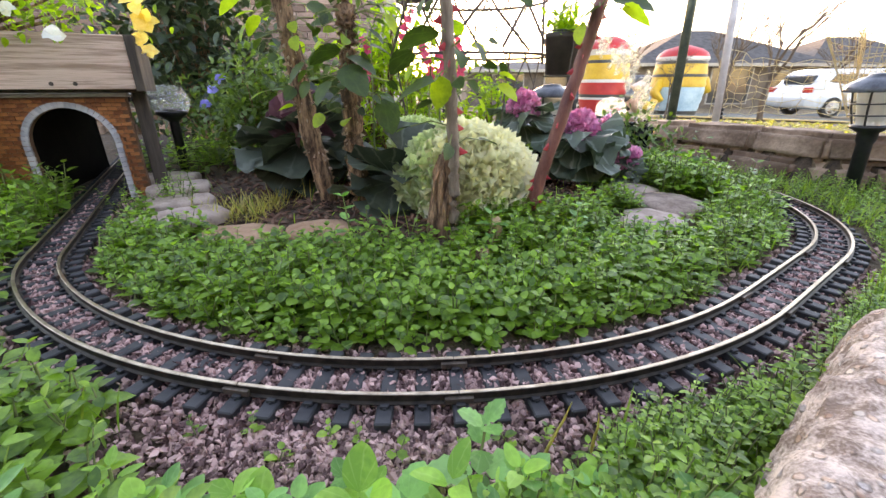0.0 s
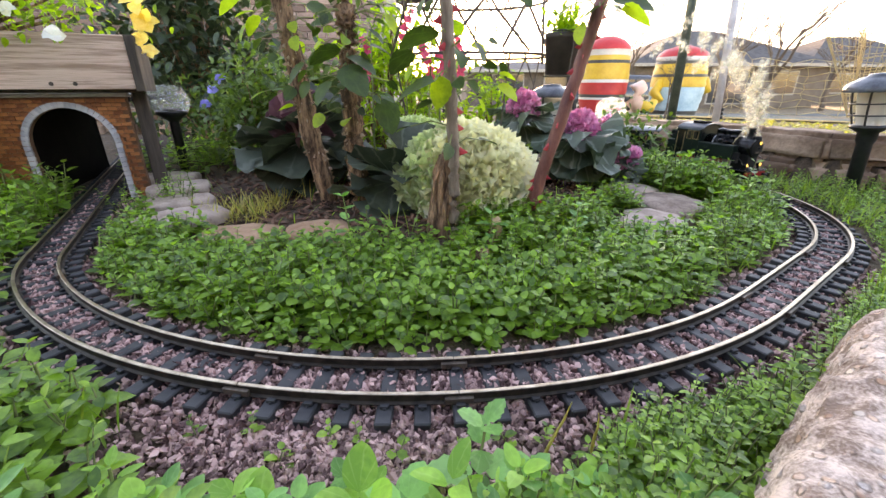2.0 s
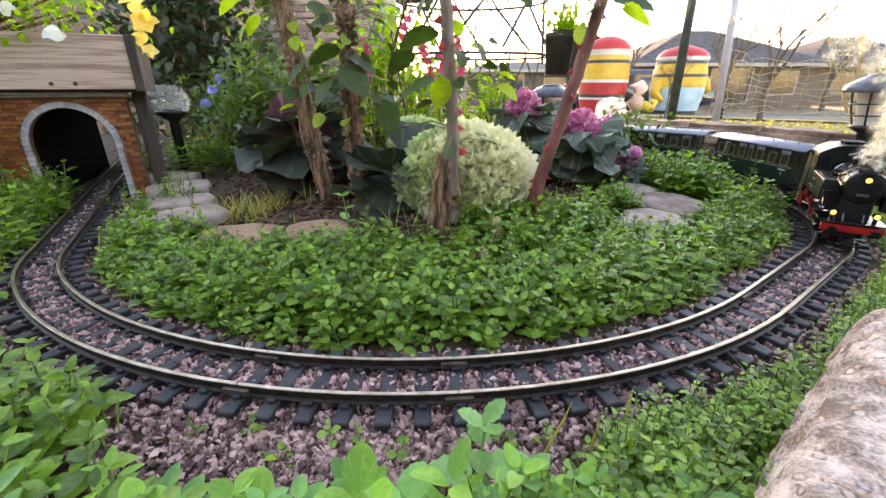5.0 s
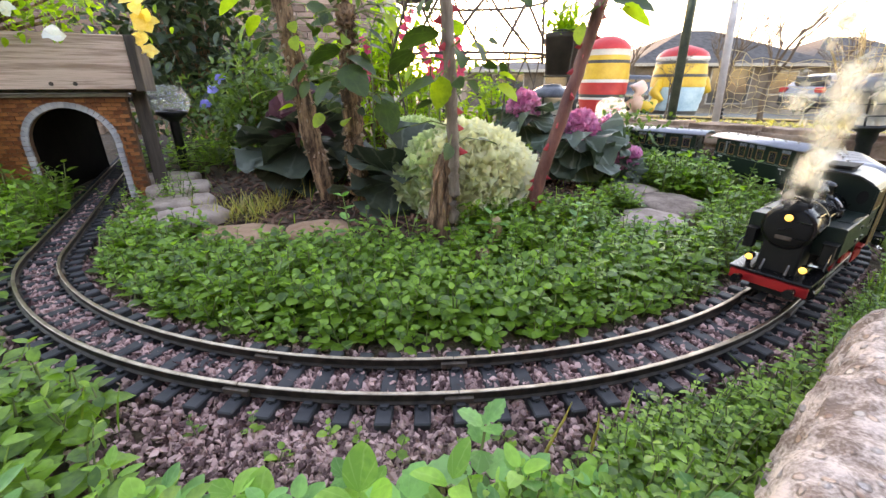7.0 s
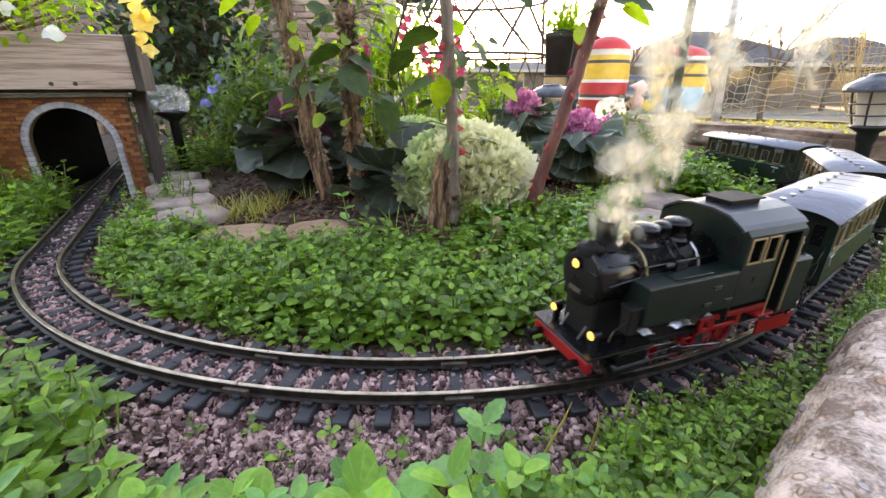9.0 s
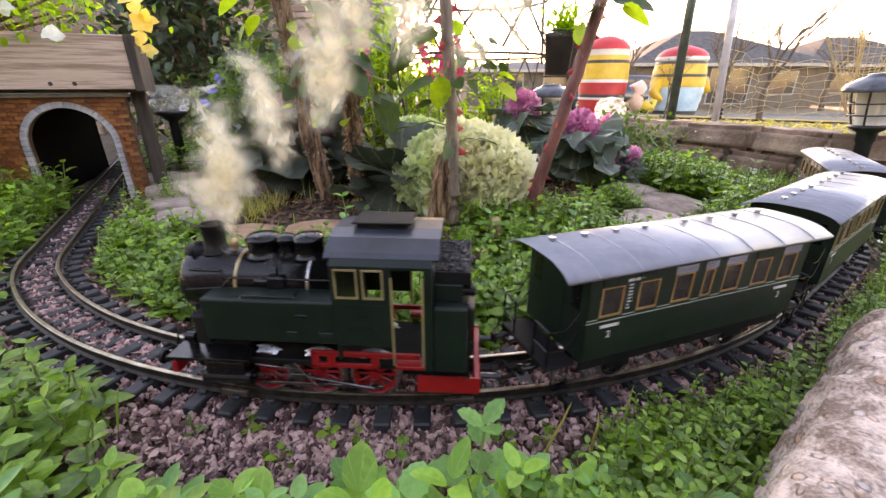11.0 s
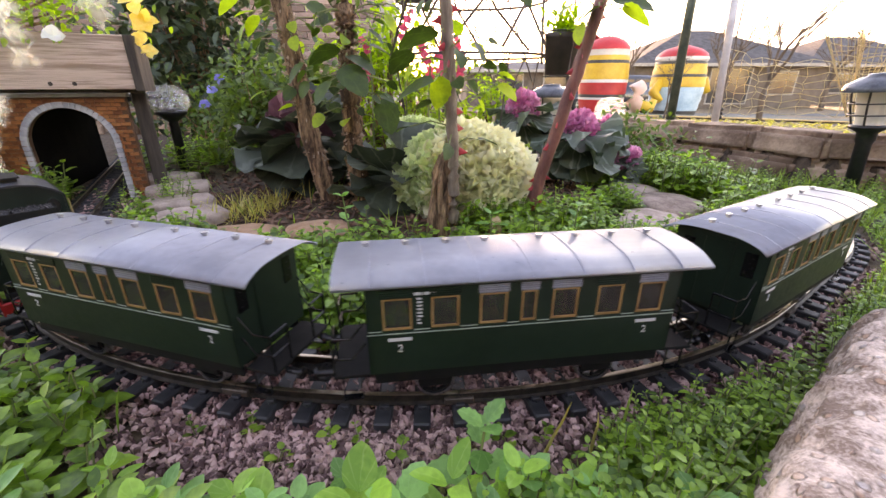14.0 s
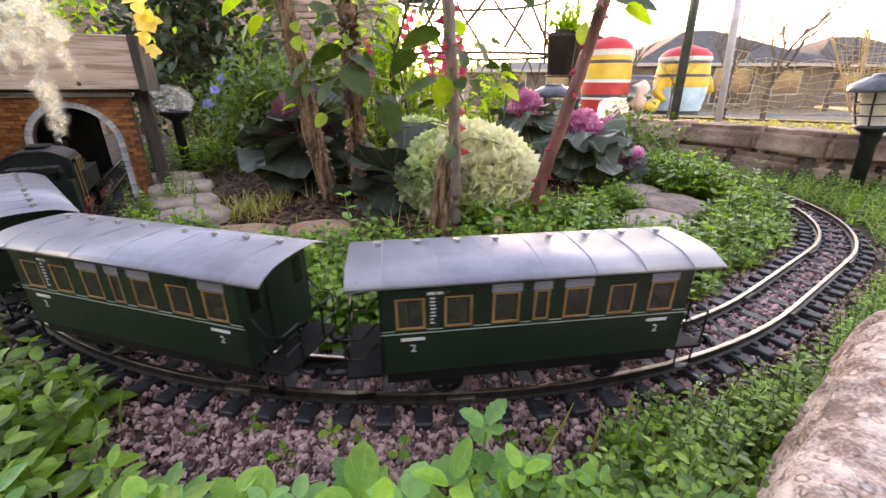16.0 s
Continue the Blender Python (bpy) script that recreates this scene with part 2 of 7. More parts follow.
def prism(outline, x0, x1, bm=None, bevel=0.0):
    """An outline in (y, z) drawn out along x."""
    own = bmesh.new()
    a = [own.verts.new((x0, y, z)) for y, z in outline]
    b = [own.verts.new((x1, y, z)) for y, z in outline]
    n = len(a)
    for k in range(n):
        own.faces.new((a[k], a[(k + 1) % n], b[(k + 1) % n], b[k]))
    own.faces.new(a[::-1])
    own.faces.new(b)
    bmesh.ops.recalc_face_normals(own, faces=own.faces[:])
    if bevel:
        bmesh.ops.bevel(own, geom=own.edges[:], offset=bevel, segments=1, affect='EDGES')
    return join(bm, own)


def empty(name, m, label="", category="", group="", kind=""):
    ob = new(name)
    ob.matrix_basis = m
    return tagged(ob, label, category, group, kind)


# ---- the railway's line: s runs along it, 0 at the near bend's middle, against the train's way ----
BEND = (-0.0404, 1.0086)
R0, A1, S1, R2, A2, B1, R3, B2 = 0.7243, radians(36), 0.234, 0.46, radians(130), radians(43), 0.35, radians(17)


def line(s):
    """Place and heading of the track's middle at s."""
    if s >= 0:
        if s < R0 * A1:
            a = s / R0
            return BEND[0] + R0 * math.sin(a), BEND[1] - R0 * math.cos(a), a
        x, y = BEND[0] + R0 * math.sin(A1), BEND[1] - R0 * math.cos(A1)
        s -= R0 * A1
        if s < S1:
            return x + s * math.cos(A1), y + s * math.sin(A1), A1
        x, y, s = x + S1 * math.cos(A1), y + S1 * math.sin(A1), s - S1
        a = A1 + min(s / R2, A2)
        x, y = x - R2 * math.sin(A1) + R2 * math.sin(a), y + R2 * math.cos(A1) - R2 * math.cos(a)
        r = max(0, s - R2 * A2)
        return x + r * math.cos(a), y + r * math.sin(a), a
    s = -s
    if s < R0 * B1:
        a = s / R0
        return BEND[0] - R0 * math.sin(a), BEND[1] - R0 * math.cos(a), -a
    x, y, s = BEND[0] - R0 * math.sin(B1), BEND[1] - R0 * math.cos(B1), s - R0 * B1
    a = B1 + min(s / R3, B2)
    x, y = x + R3 * math.sin(B1) - R3 * math.sin(a), y + R3 * math.cos(B1) - R3 * math.cos(a)
    r = max(0, s - R3 * B2)
    return x - r * math.cos(a), y + r * math.sin(a), -a


LINE_START, LINE_END = -1.95, 2.75
LINE_POINTS = np.array([line(s)[:2] for s in np.arange(LINE_START, LINE_END, 0.02)])


def off_line(x, y):
    """How far a place is from the track's middle."""
    return float(np.hypot(LINE_POINTS[:, 0] - x, LINE_POINTS[:, 1] - y).min())


GROUND_Z = -0.024
# the retaining wall's line, garden side, from its near end to its far end
WALL_LINE = [(1.75, 0.62), (1.20, 0.915), (0.985, 1.075), (0.88, 1.30), (0.62, 1.80), (-0.2, 2.2), (-2.2, 2.4)]
YARD_LINE = [(60.0, -28.0)] + WALL_LINE + [(-60.0, 6.0)]


def beyond_wall(x, y):
    """How far a place lies behind the retaining wall (negative in the bed)."""
    best = 1e9
    side = -1.0
    for (ax, ay), (bx, by) in zip(YARD_LINE, YARD_LINE[1:]):
        dx, dy = bx - ax, by - ay
        k = max(0, min(1, ((x - ax) * dx + (y - ay) * dy) / (dx * dx + dy * dy)))
        px, py = ax + k * dx, ay + k * dy
        d = math.hypot(x - px, y - py)
        if d < best:
            best = d
            side = -1.0 if (dx * (y - ay) - dy * (x - ax)) > 0 else 1.0
    return best * side


def ground_z(x, y):
    """Height of the ground: a bed with a raised middle, the higher yard behind its wall, falling towards the street."""
    b = beyond_wall(x, y)
    if b > 0.03:
        d = max(0.0, math.hypot(x, y) - 1.6)
        return max(0.085 - 0.052 * d, -1.0) if y > 0 else 0.02
    z = GROUND_Z
    d = math.hypot(x - 0.0, (y - 0.95) * 1.0)
    z += 0.045 * max(0.0, 1 - (d / 0.42) ** 2)
    if off_line(x, y) > 0.08:
        z += 0.008 * noise.noise(Vector((x * 6, y * 6, 0)))
    return z


def build_ground():
    me_v, me_f = [], []
    xs = sorted(set([round(v, 3) for v in np.arange(-2.4, 2.41, 0.04)] + [-700, -300, -120, -60, -30, -18, -12, -8, -5.5, -4, -3, 3, 4, 5.5, 8, 12, 18, 30, 60, 120, 300, 700]))
    ys = sorted(set([round(v, 3) for v in np.arange(-0.6, 2.61, 0.04)] + [-60, -20, -8, -3, -1.5, 3, 3.5, 4, 5, 6, 8, 10, 12, 15, 18, 22, 30, 45, 80, 150, 300, 800]))
    for y in ys:
        for x in xs:
            me_v.append((x, y, ground_z(x, y)))
    w = len(xs)
    for j in range(len(ys) - 1):
        for i in range(w - 1):
            a = j * w + i
            me_f.append((a, a + 1, a + w + 1, a + w))
    ob = arrays("ground", me_v, me_f, "soil", None, "dark garden soil running out to a dry pale verge", True)
    ob.data.materials.append(M["verge"])
    for p in ob.data.polygons:
        c = p.center
        if c.y > 2.6 or abs(c.x) > 2.4 or beyond_wall(c.x, c.y) > 0.03:
            p.material_index = 1
    tagged(ob, category="ground", kind="structure")
    return ob


build_ground()


# ---- the track ----
def along(s, y, z):
    x0, y0, a = line(s)
    return Vector((x0 - math.sin(a) * y, y0 + math.cos(a) * y, z))


def sweep(profile, s0, s1, step, offset, name, material, parent, label=""):
    """A rail: a profile in (y, z) carried along the line."""
    bm = bmesh.new()
    n = max(2, int((s1 - s0) / step))
    rings = [[bm.verts.new(along(s0 + (s1 - s0) * i / n, offset + py, pz)) for py, pz in profile] for i in range(n + 1)]
    k = len(profile)
    for a, b in zip(rings, rings[1:]):
        for i in range(k):
            bm.faces.new((a[i], a[(i + 1) % k], b[(i + 1) % k], b[i]))
    bm.faces.new(rings[0][::-1])
    bm.faces.new(rings[-1])
    bmesh.ops.recalc_face_normals(bm, faces=bm.faces[:])
    return part(name, bm, material, parent, label)


def build_track():
    track = empty("garden_railway_track", Matrix(), "garden railway track of bright rails on black plastic sleepers", "railway track")
    joints = [-1.95, -1.25, -0.93, -0.55, -0.13, 0.052, 0.45, 0.69, 1.05, 1.5, 2.0, 2.75]
    web = [(-0.004, -0.0095), (0.004, -0.0095), (0.004, -0.0085), (0.0012, -0.0075), (0.0011, -0.0032), (0.0022, -0.0024), (0.0022, -0.0009), (-0.0022, -0.0009), (-0.0022, -0.0024), (-0.0011, -0.0032), (-0.0012, -0.0075), (-0.004, -0.0085)]
    head = [(-0.0019, -0.0010), (0.0019, -0.0010), (0.0019, -0.0003), (0.0013, 0), (-0.0013, 0), (-0.0019, -0.0003)]
    for side in (-1, 1):
        for a, b in zip(joints, joints[1:]):
            rail = sweep(web, a + 0.0005, b - 0.0005, 0.03, side * 0.0225, "rail", "rail_web", track, "dark weathered rail")
            sweep(head, a + 0.0005, b - 0.0005, 0.03, side * 0.0225, "rail_head", "rail_top", rail, "bright worn running edge")
        for a in joints[1:-1]:
            bm = bmesh.new()
            x, y, h = line(a)
            box(-0.012, 0.012, -0.0052, -0.0013, -0.0092, -0.003, 0.0005, bm)
            box(-0.012, 0.012, 0.0013, 0.0052, -0.0092, -0.003, 0.0005, bm)
            c = along(a, side * 0.0225, 0)
            part("rail_joiner", bm, "joiner", track, "brownish metal rail joiner", m=Matrix.Translation(c) @ pose(0, 0, 0, 0, 0, math.degrees(h)))
    # one sleeper, then shared
    bm = box(-0.0068, 0.0068, -0.046, 0.046, -0.020, -0.0098, 0.0012)
    for side in (-1, 1):
        for o in (-1, 1):
            box(-0.0038, 0.0038, side * 0.0225 + o * 0.0062 - 0.002, side * 0.0225 + o * 0.0062 + 0.002, -0.0102, -0.0066, 0.0006, bm)
            rod((0, side * 0.0225 + o * 0.0085, -0.0105), (0, side * 0.0225 + o * 0.0085, -0.0082), 0.0011, seg=6, bm=bm)
    me = bpy.data.meshes.new("sleeper")
    bm.to_mesh(me)
    bm.free()
    me.materials.append(M["sleeper"])
    rnd = random.Random(3)
    s = LINE_START + 0.01
    while s < LINE_END:
        x, y, h = line(s)
        ob = new("sleeper", me)
        ob.parent = track
        ob.matrix_basis = pose(x, y, rnd.uniform(-0.0006, 0.0004), 0, 0, math.degrees(h) + rnd.uniform(-1.2, 1.2))
        s += 0.0302
    return track


build_track()


def pebble(rnd, r):
    """A small broken stone: eight corners and a few cut ones."""
    bm = bmesh.new()
    pts = []
    for k in range(9):
        v = Vector((rnd.gauss(0, 1), rnd.gauss(0, 1), rnd.gauss(0, 1))).normalized()
        pts.append(bm.verts.new((v.x * r * rnd.uniform(0.85, 1.25), v.y * r * rnd.uniform(0.6, 1.0), v.z * r * rnd.uniform(0.5, 0.9))))
    bmesh.ops.convex_hull(bm, input=pts)
    bmesh.ops.delete(bm, geom=[v for v in bm.verts if not v.link_faces], context='VERTS')
    bmesh.ops.triangulate(bm, faces=bm.faces[:])
    return bm


def build_ballast():
    rnd = random.Random(11)
    bed = empty("ballast", Matrix(), "loose pinkish grey crushed stone under the track", "gravel", kind="structure")
    shapes = []
    for k in range(14):
        bm = pebble(rnd, 0.0041)
        me = bpy.data.meshes.new("stone")
        bm.to_mesh(me)
        bm.free()
        me.materials.append(M["stone_piece"])
        shapes.append((me, np.array([v.co[:] for v in me.vertices]), [tuple(p.vertices) for p in me.polygons]))
    verts, faces, single, base = [], [], 0, 0

    def lay(x, y, z, near):
        nonlocal single, base
        me, co, fs = rnd.choice(shapes)
        k = rnd.uniform(0.5, 1.25) * (1 if near else 1.1)
        m = Matrix.LocRotScale((x, y, z), Euler((rnd.uniform(0, 6.3), rnd.uniform(0, 6.3), rnd.uniform(0, 6.3))), (k, k, k))
        if near and single < 300 and rnd.random() < 0.22:
            ob = new("stone", me)
            ob.parent = bed
            ob.matrix_basis = m
            single += 1
            return
        a = np.array(m)
        verts.append(co @ a[:3, :3].T + a[:3, 3])
        faces.extend([tuple(i + base for i in f) for f in fs])
        base += len(co)

    for k in range(25000):
        s = rnd.uniform(-1.3, 1.6) if rnd.random() < 0.45 else rnd.uniform(-0.62, 0.72)
        w = rnd.gauss(0, 0.029)
        near = -0.35 < s < 0.35
        x, y, _ = along(s, w, 0)
        z = (-0.0155 if abs(w) < 0.02 else -0.0190) + rnd.uniform(-0.003, 0.0035) - max(0, abs(w) - 0.045) * 0.22
        if abs(abs(w) - 0.0225) < 0.006:
            z -= 0.004
        lay(x, y, z, near)
    for k in range(9500):      # the spread heap on the outer side of the near bend
        x, y = rnd.gauss(-0.07, 0.085), rnd.uniform(0.15, 0.262)
        if y > BEND[1] - R0 - 0.03 + 0.7 * (x - BEND[0]) ** 2:
            continue
        lay(x, y, GROUND_Z + 0.003 + rnd.uniform(-0.003, 0.004), True)
    co = np.vstack(verts)
    ob = arrays("stones", co, faces, "gravel", bed)
    tagged(ob, kind="stuff")


build_ballast()


# ---- the train; things face +x, their foot at the rail's top ----
def wheel(parent, x, y, r, spokes, red):
    w = part("wheel", bmesh.new(), "red_paint" if red else "black_matt", parent, "red spoked driving wheel" if red else "black plastic wheel")
    w.location = (x, y, r)
    side = 1 if y > 0 else -1
    bm = bmesh.new()
    turn = Matrix.Rotation(radians(90), 4, 'X')
    lathe([(r * 0.78, -0.002), (r * 0.97, -0.002), (r * 0.97, 0.002), (r * 0.78, 0.002), (r * 0.78, -0.002)], 24, bm, turn)
    for k in range(spokes):
        a = 2 * math.pi * k / spokes
        rod((0, 0, 0), (r * 0.8 * math.cos(a), 0, r * 0.8 * math.sin(a)), 0.0011, seg=5, bm=bm)
    lathe([(0, -0.003), (r * 0.2, -0.003), (r * 0.2, 0.003), (0, 0.003)], 12, bm, turn)
    bm.to_mesh(w.data)
    bm.free()
    bm = bmesh.new()
    lathe([(r * 0.9, -0.003), (r, -0.003), (r, 0.0028), (r * 1.08, 0.003), (r * 1.08, 0.0042), (r * 0.9, 0.0042), (r * 0.9, -0.003)], 28, bm, Matrix.Rotation(radians(90 * side), 4, 'X'))
    part("tyre", bm, "steel", w, "bright steel tyre", True)
    return w


def buffer_pair(parent, x, z, way):
    for y in (-0.026, 0.026):
        bm = bmesh.new()
        rod((x, y, z), (x + way * 0.012, y, z), 0.0036, seg=10, bm=bm)
        b = part("buffer", bm, "black_metal", parent)
        bm = bmesh.new()
        rod((x + way * 0.012, y, z), (x + way * 0.0145, y, z), 0.0066, seg=14, bm=bm)
        part("buffer_plate", bm, "black_metal", b)


def coupler(parent, x, way):
    bm = bmesh.new()
    box(min(x, x + way * 0.024), max(x, x + way * 0.024), -0.004, 0.004, 0.012, 0.017, 0.0008, bm)
    tube([(x + way * 0.022, -0.011, 0.0145), (x + way * 0.034, -0.009, 0.0145), (x + way * 0.036, 0, 0.0145), (x + way * 0.034, 0.009, 0.0145), (x + way * 0.022, 0.011, 0.0145), (x + way * 0.022, -0.011, 0.0145)], 0.0014, 6, bm)
    part("coupler", bm, "black_matt", parent, "black plastic hook and loop coupling")


def arch(w, z0, z1, n=12, thick=0.0022):
    """Outline of a bowed roof, eaves at z0, crown at z1."""
    top = [(-w + 2 * w * k / n, z0 + (z1 - z0) * (1 - (abs(-1 + 2 * k / n)) ** 2.6)) for k in range(n + 1)]
    return top + [(y * 0.985, z - thick) for y, z in top[::-1]]


def build_loco():
    t = empty("steam_locomotive", Matrix(), "dark green model tank steam locomotive with red frame and buffer beam", "locomotive")
    # frame and running board
    bm = box(-0.100, 0.103, -0.017, 0.017, 0.018, 0.048, 0.001)
    box(-0.100, 0.103, -0.034, 0.034, 0.044, 0.049, 0.0008, bm)
    part("frame", bm, "black_matt", t, "black underframe")
    bm = box(0.050, 0.110, -0.047, 0.047, 0.0495, 0.052, 0.0006)
    part("front_platform", bm, "black_metal", t)
    bm = bmesh.new()      # splash plates sloping up to the smokebox
    for y in (-0.012, 0.012):
        rod((0.100, y, 0.052), (0.082, y, 0.079), 0.0012, seg=6, bm=bm)
    part("front_stay", bm, "gear_steel", t, "thin dull steel stays beside the smokebox")
    bm = box(0.104, 0.1085, -0.044, 0.044, 0.034, 0.0475, 0.0008)
    part("buffer_beam", bm, "red_paint", t, "bright red front buffer beam")
    buffer_pair(t, 0.1085, 0.041, 1)
    buffer_pair(t, -0.1085, 0.036, -1)
    coupler(t, 0.100, 1)
    coupler(t, -0.100, -1)
    bm = box(-0.1085, -0.104, -0.044, 0.044, 0.024, 0.043, 0.0008)
    for y in (-0.0445, 0.0415):
        prism([(y, 0.020), (y + 0.003, 0.020), (y + 0.003, 0.044), (y, 0.044)], -0.1085, -0.066, bm)
    part("rear_beam", bm, "red_paint", t, "bright red rear beam and skirts")
    # running board valance with cut-outs
    for side in (-1, 1):
        y0, y1 = sorted((side * 0.041, side * 0.045))
        bm = box(-0.068, 0.006, y0, y1, 0.0575, 0.0615, 0.0004)
        box(-0.040, 0.006, y0, y1, 0.0485, 0.0515, 0.0004, bm)
        for x in (-0.040, -0.010, 0.001):
            box(x, x + 0.005, y0, y1, 0.0485, 0.0615, 0.0003, bm)
        part("running_board", bm, "red_paint", t, "red running board beam")
        # cylinder
        bm = rod((0.052, side * 0.036, 0.028), (0.086, side * 0.036, 0.028), 0.0125, seg=20)
        box(0.055, 0.083, min(side * 0.024, side * 0.046), max(side * 0.024, side * 0.046), 0.033, 0.049, 0.001, bm)
        rod((0.050, side * 0.036, 0.028), (0.0880, side * 0.036, 0.028), 0.0055, seg=12, bm=bm)
        part("cylinder", bm, "black_metal", t)
    for x in (0.046, 0.006, -0.034):
        for side in (-1, 1):
            wheel(t, x, side * 0.0225, 0.0195, 12, True)
    for side in (-1, 1):
        bm = box(-0.040, 0.052, min(side * 0.0275, side * 0.0295), max(side * 0.0275, side * 0.0295), 0.0105, 0.0140, 0.0004)
        for x in (0.046, 0.006, -0.034):
            rod((x, side * 0.0265, 0.0122), (x, side * 0.0305, 0.0122), 0.0032, seg=10, bm=bm)
        part("coupling_rod", bm, "gear_steel", t, "dull steel coupling rod")
        bm = bmesh.new()
        rod((0.052, side * 0.033, 0.028), (0.012, side * 0.033, 0.028), 0.0012, seg=6, bm=bm)
        rod((0.020, side * 0.0325, 0.028), (-0.034, side * 0.0325, 0.0125), 0.0017, seg=6, bm=bm)
        box(0.014, 0.024, min(side * 0.030, side * 0.036), max(side * 0.030, side * 0.036), 0.023, 0.033, 0.0005, bm)
        rod((0.020, side * 0.034, 0.040), (0.050, side * 0.034, 0.043), 0.001, seg=6, bm=bm)
        rod((0.008, side * 0.034, 0.014), (0.022, side * 0.034, 0.046), 0.001, seg=6, bm=bm)
        part("valve_gear", bm, "gear_steel", t, "thin dull steel rods of the valve gear")
    return t


def loco_superstructure(t):
    """Tanks, boiler, cab and bunker, over the settled frame."""
    BZ, BR = 0.0905, 0.0242
    for side in (-1, 1):
        def band(a, b):
            return min(side * a, side * b), max(side * a, side * b)
        bm = prism([(side * 0.019, 0.0605), (side * 0.0425, 0.0605), (side * 0.0430, 0.061), (side * 0.0430, 0.0930), (side * 0.0415, 0.0943), (side * 0.019, 0.0943)], -0.0165, 0.0790, None, 0.0005)
        tank = part("side_tank", bm, "green_paint", t)
        bm = box(0.014, 0.050, *band(0.027, 0.039), 0.0942, 0.0955, 0.0005)
        tube([(0.012, side * 0.0400, 0.0958), (0.016, side * 0.0408, 0.0966), (0.046, side * 0.0408, 0.0966), (0.050, side * 0.0400, 0.0958)], 0.0007, 6, bm)
        part("tank_cover", bm, "green_paint", tank)
        for x, z in ((0.002, 0.0805), (0.010, 0.0665), (-0.014, 0.0665)):
            bm = box(x, x + 0.009, *band(0.0425, 0.0446), z + 0.0018, z + 0.0042, 0.0005)
            box(x, x + 0.009, *band(0.0425, 0.0436), z, z + 0.0012, 0.0003, bm)
            part("step_bracket", bm, "green_paint", tank)
        bm = box(0.0795, 0.0900, *band(0.030, 0.0405), 0.054, 0.0765, 0.001)
        box(0.0785, 0.0915, *band(0.029, 0.0415), 0.0765, 0.0785, 0.0006, bm)
        part("air_pump", bm, "black_matt", t, "square dark grey box before the tank")
        bm = tube([(0.107, side * 0.040, 0.0535), (0.104, side * 0.040, 0.062), (0.090, side * 0.0385, 0.068)], 0.0009, 6)
        part("front_handrail", bm, "black_metal", t)
    turn = Matrix.Translation((0, 0, BZ)) @ Matrix.Rotation(radians(90), 4, 'Y')
    bm = lathe([(0, -0.0165), (BR - 0.0008, -0.0165), (BR - 0.0008, 0.0630), (BR + 0.0004, 0.0636), (BR + 0.0004, 0.1045), (BR - 0.0006, 0.1065), (BR - 0.0030, 0.1068), (0, 0.1068)], 48, None, turn)
    boiler = part("boiler", bm, "black_metal", t, "glossy black boiler and smokebox", True)
    bm = lathe([(BR - 0.0030, 0.1066), (BR - 0.0034, 0.1082), (BR - 0.0055, 0.1090), (0.013, 0.1102), (0.006, 0.1110), (0, 0.1112)], 36, None, turn)
    door = part("smokebox_door", bm, "black_matt", t, "shallow domed black smokebox door", True)
    bm = rod((0.1105, 0, BZ), (0.1145, 0, BZ), 0.0012, seg=8)
    rod((0.1135, -0.006, BZ - 0.002), (0.1135, 0.006, BZ + 0.002), 0.0008, seg=6, bm=bm)
    for z in (-0.009, 0.009):
        rod((0.1095, 0.004, BZ + z), (0.1095, 0.0205, BZ + z), 0.0011, seg=6, bm=bm)
    part("door_latch", bm, "black_metal", door)
    for x, mat, label in ((0.0632, "brass", "thin brass boiler band"), (0.0080, "steel", "thin steel boiler band"), (0.0335, "black_metal", "")):
        bm = lathe([(BR - 0.0006, x - 0.0011), (BR + 0.0006, x - 0.0008), (BR + 0.0006, x + 0.0008), (BR - 0.0006, x + 0.0011)], 48, None, turn)
        part("boiler_band", bm, mat, boiler, label, True)
    bm = box(0.064, 0.1045, -0.0185, 0.0185, 0.036, 0.078, 0.002)
    part("smokebox_saddle", bm, "black_matt", t)
    bm = box(0.1105, 0.1118, -0.0075, 0.0075, BZ - 0.0125, BZ - 0.0082, 0.0004)
    part("number_plate", bm, "old_wood", t, "small dull brown plate")
    # chimney, feed dome, domes
    bm = lathe([(0.0115, 0), (0.0088, 0.0022), (0.0078, 0.006), (0.0082, 0.0205), (0.0086, 0.0208), (0.0086, 0.0222), (0.0066, 0.0222), (0.0062, 0.004), (0, 0.003)], 32, None, Matrix.Translation((0.0872, 0, 0.1135)))
    part("chimney", bm, "black_matt", t, "black straight chimney", True)
    bm = lathe([(0.0105, -0.003), (0.0105, 0.003), (0.0085, 0.0045), (0.003, 0.0052), (0.003, 0.0070), (0, 0.0072)], 22, None, Matrix.Translation((0.1010, 0, 0.1130)))
    rod((0.1010, -0.013, 0.1155), (0.1010, 0.013, 0.1155), 0.0022, seg=8, bm=bm)
    part("feed_dome", bm, "black_matt", t, "", True)
    for x, r, h in ((0.0485, 0.0118, 0.0172), (0.0300, 0.0075, 0.0165), (0.0125, 0.0112, 0.0180)):
        bm = lathe([(r * 1.2, 0), (r * 1.02, 0.0025), (r, 0.004), (r, h * 0.66), (r * 1.07, h * 0.69), (r * 1.07, h * 0.78), (r * 0.86, h * 0.90), (r * 0.45, h * 0.98), (0, h)], 30, None, Matrix.Translation((x, 0, 0.1122)))
        part("dome", bm, "black_metal", t, "black boiler dome", True)
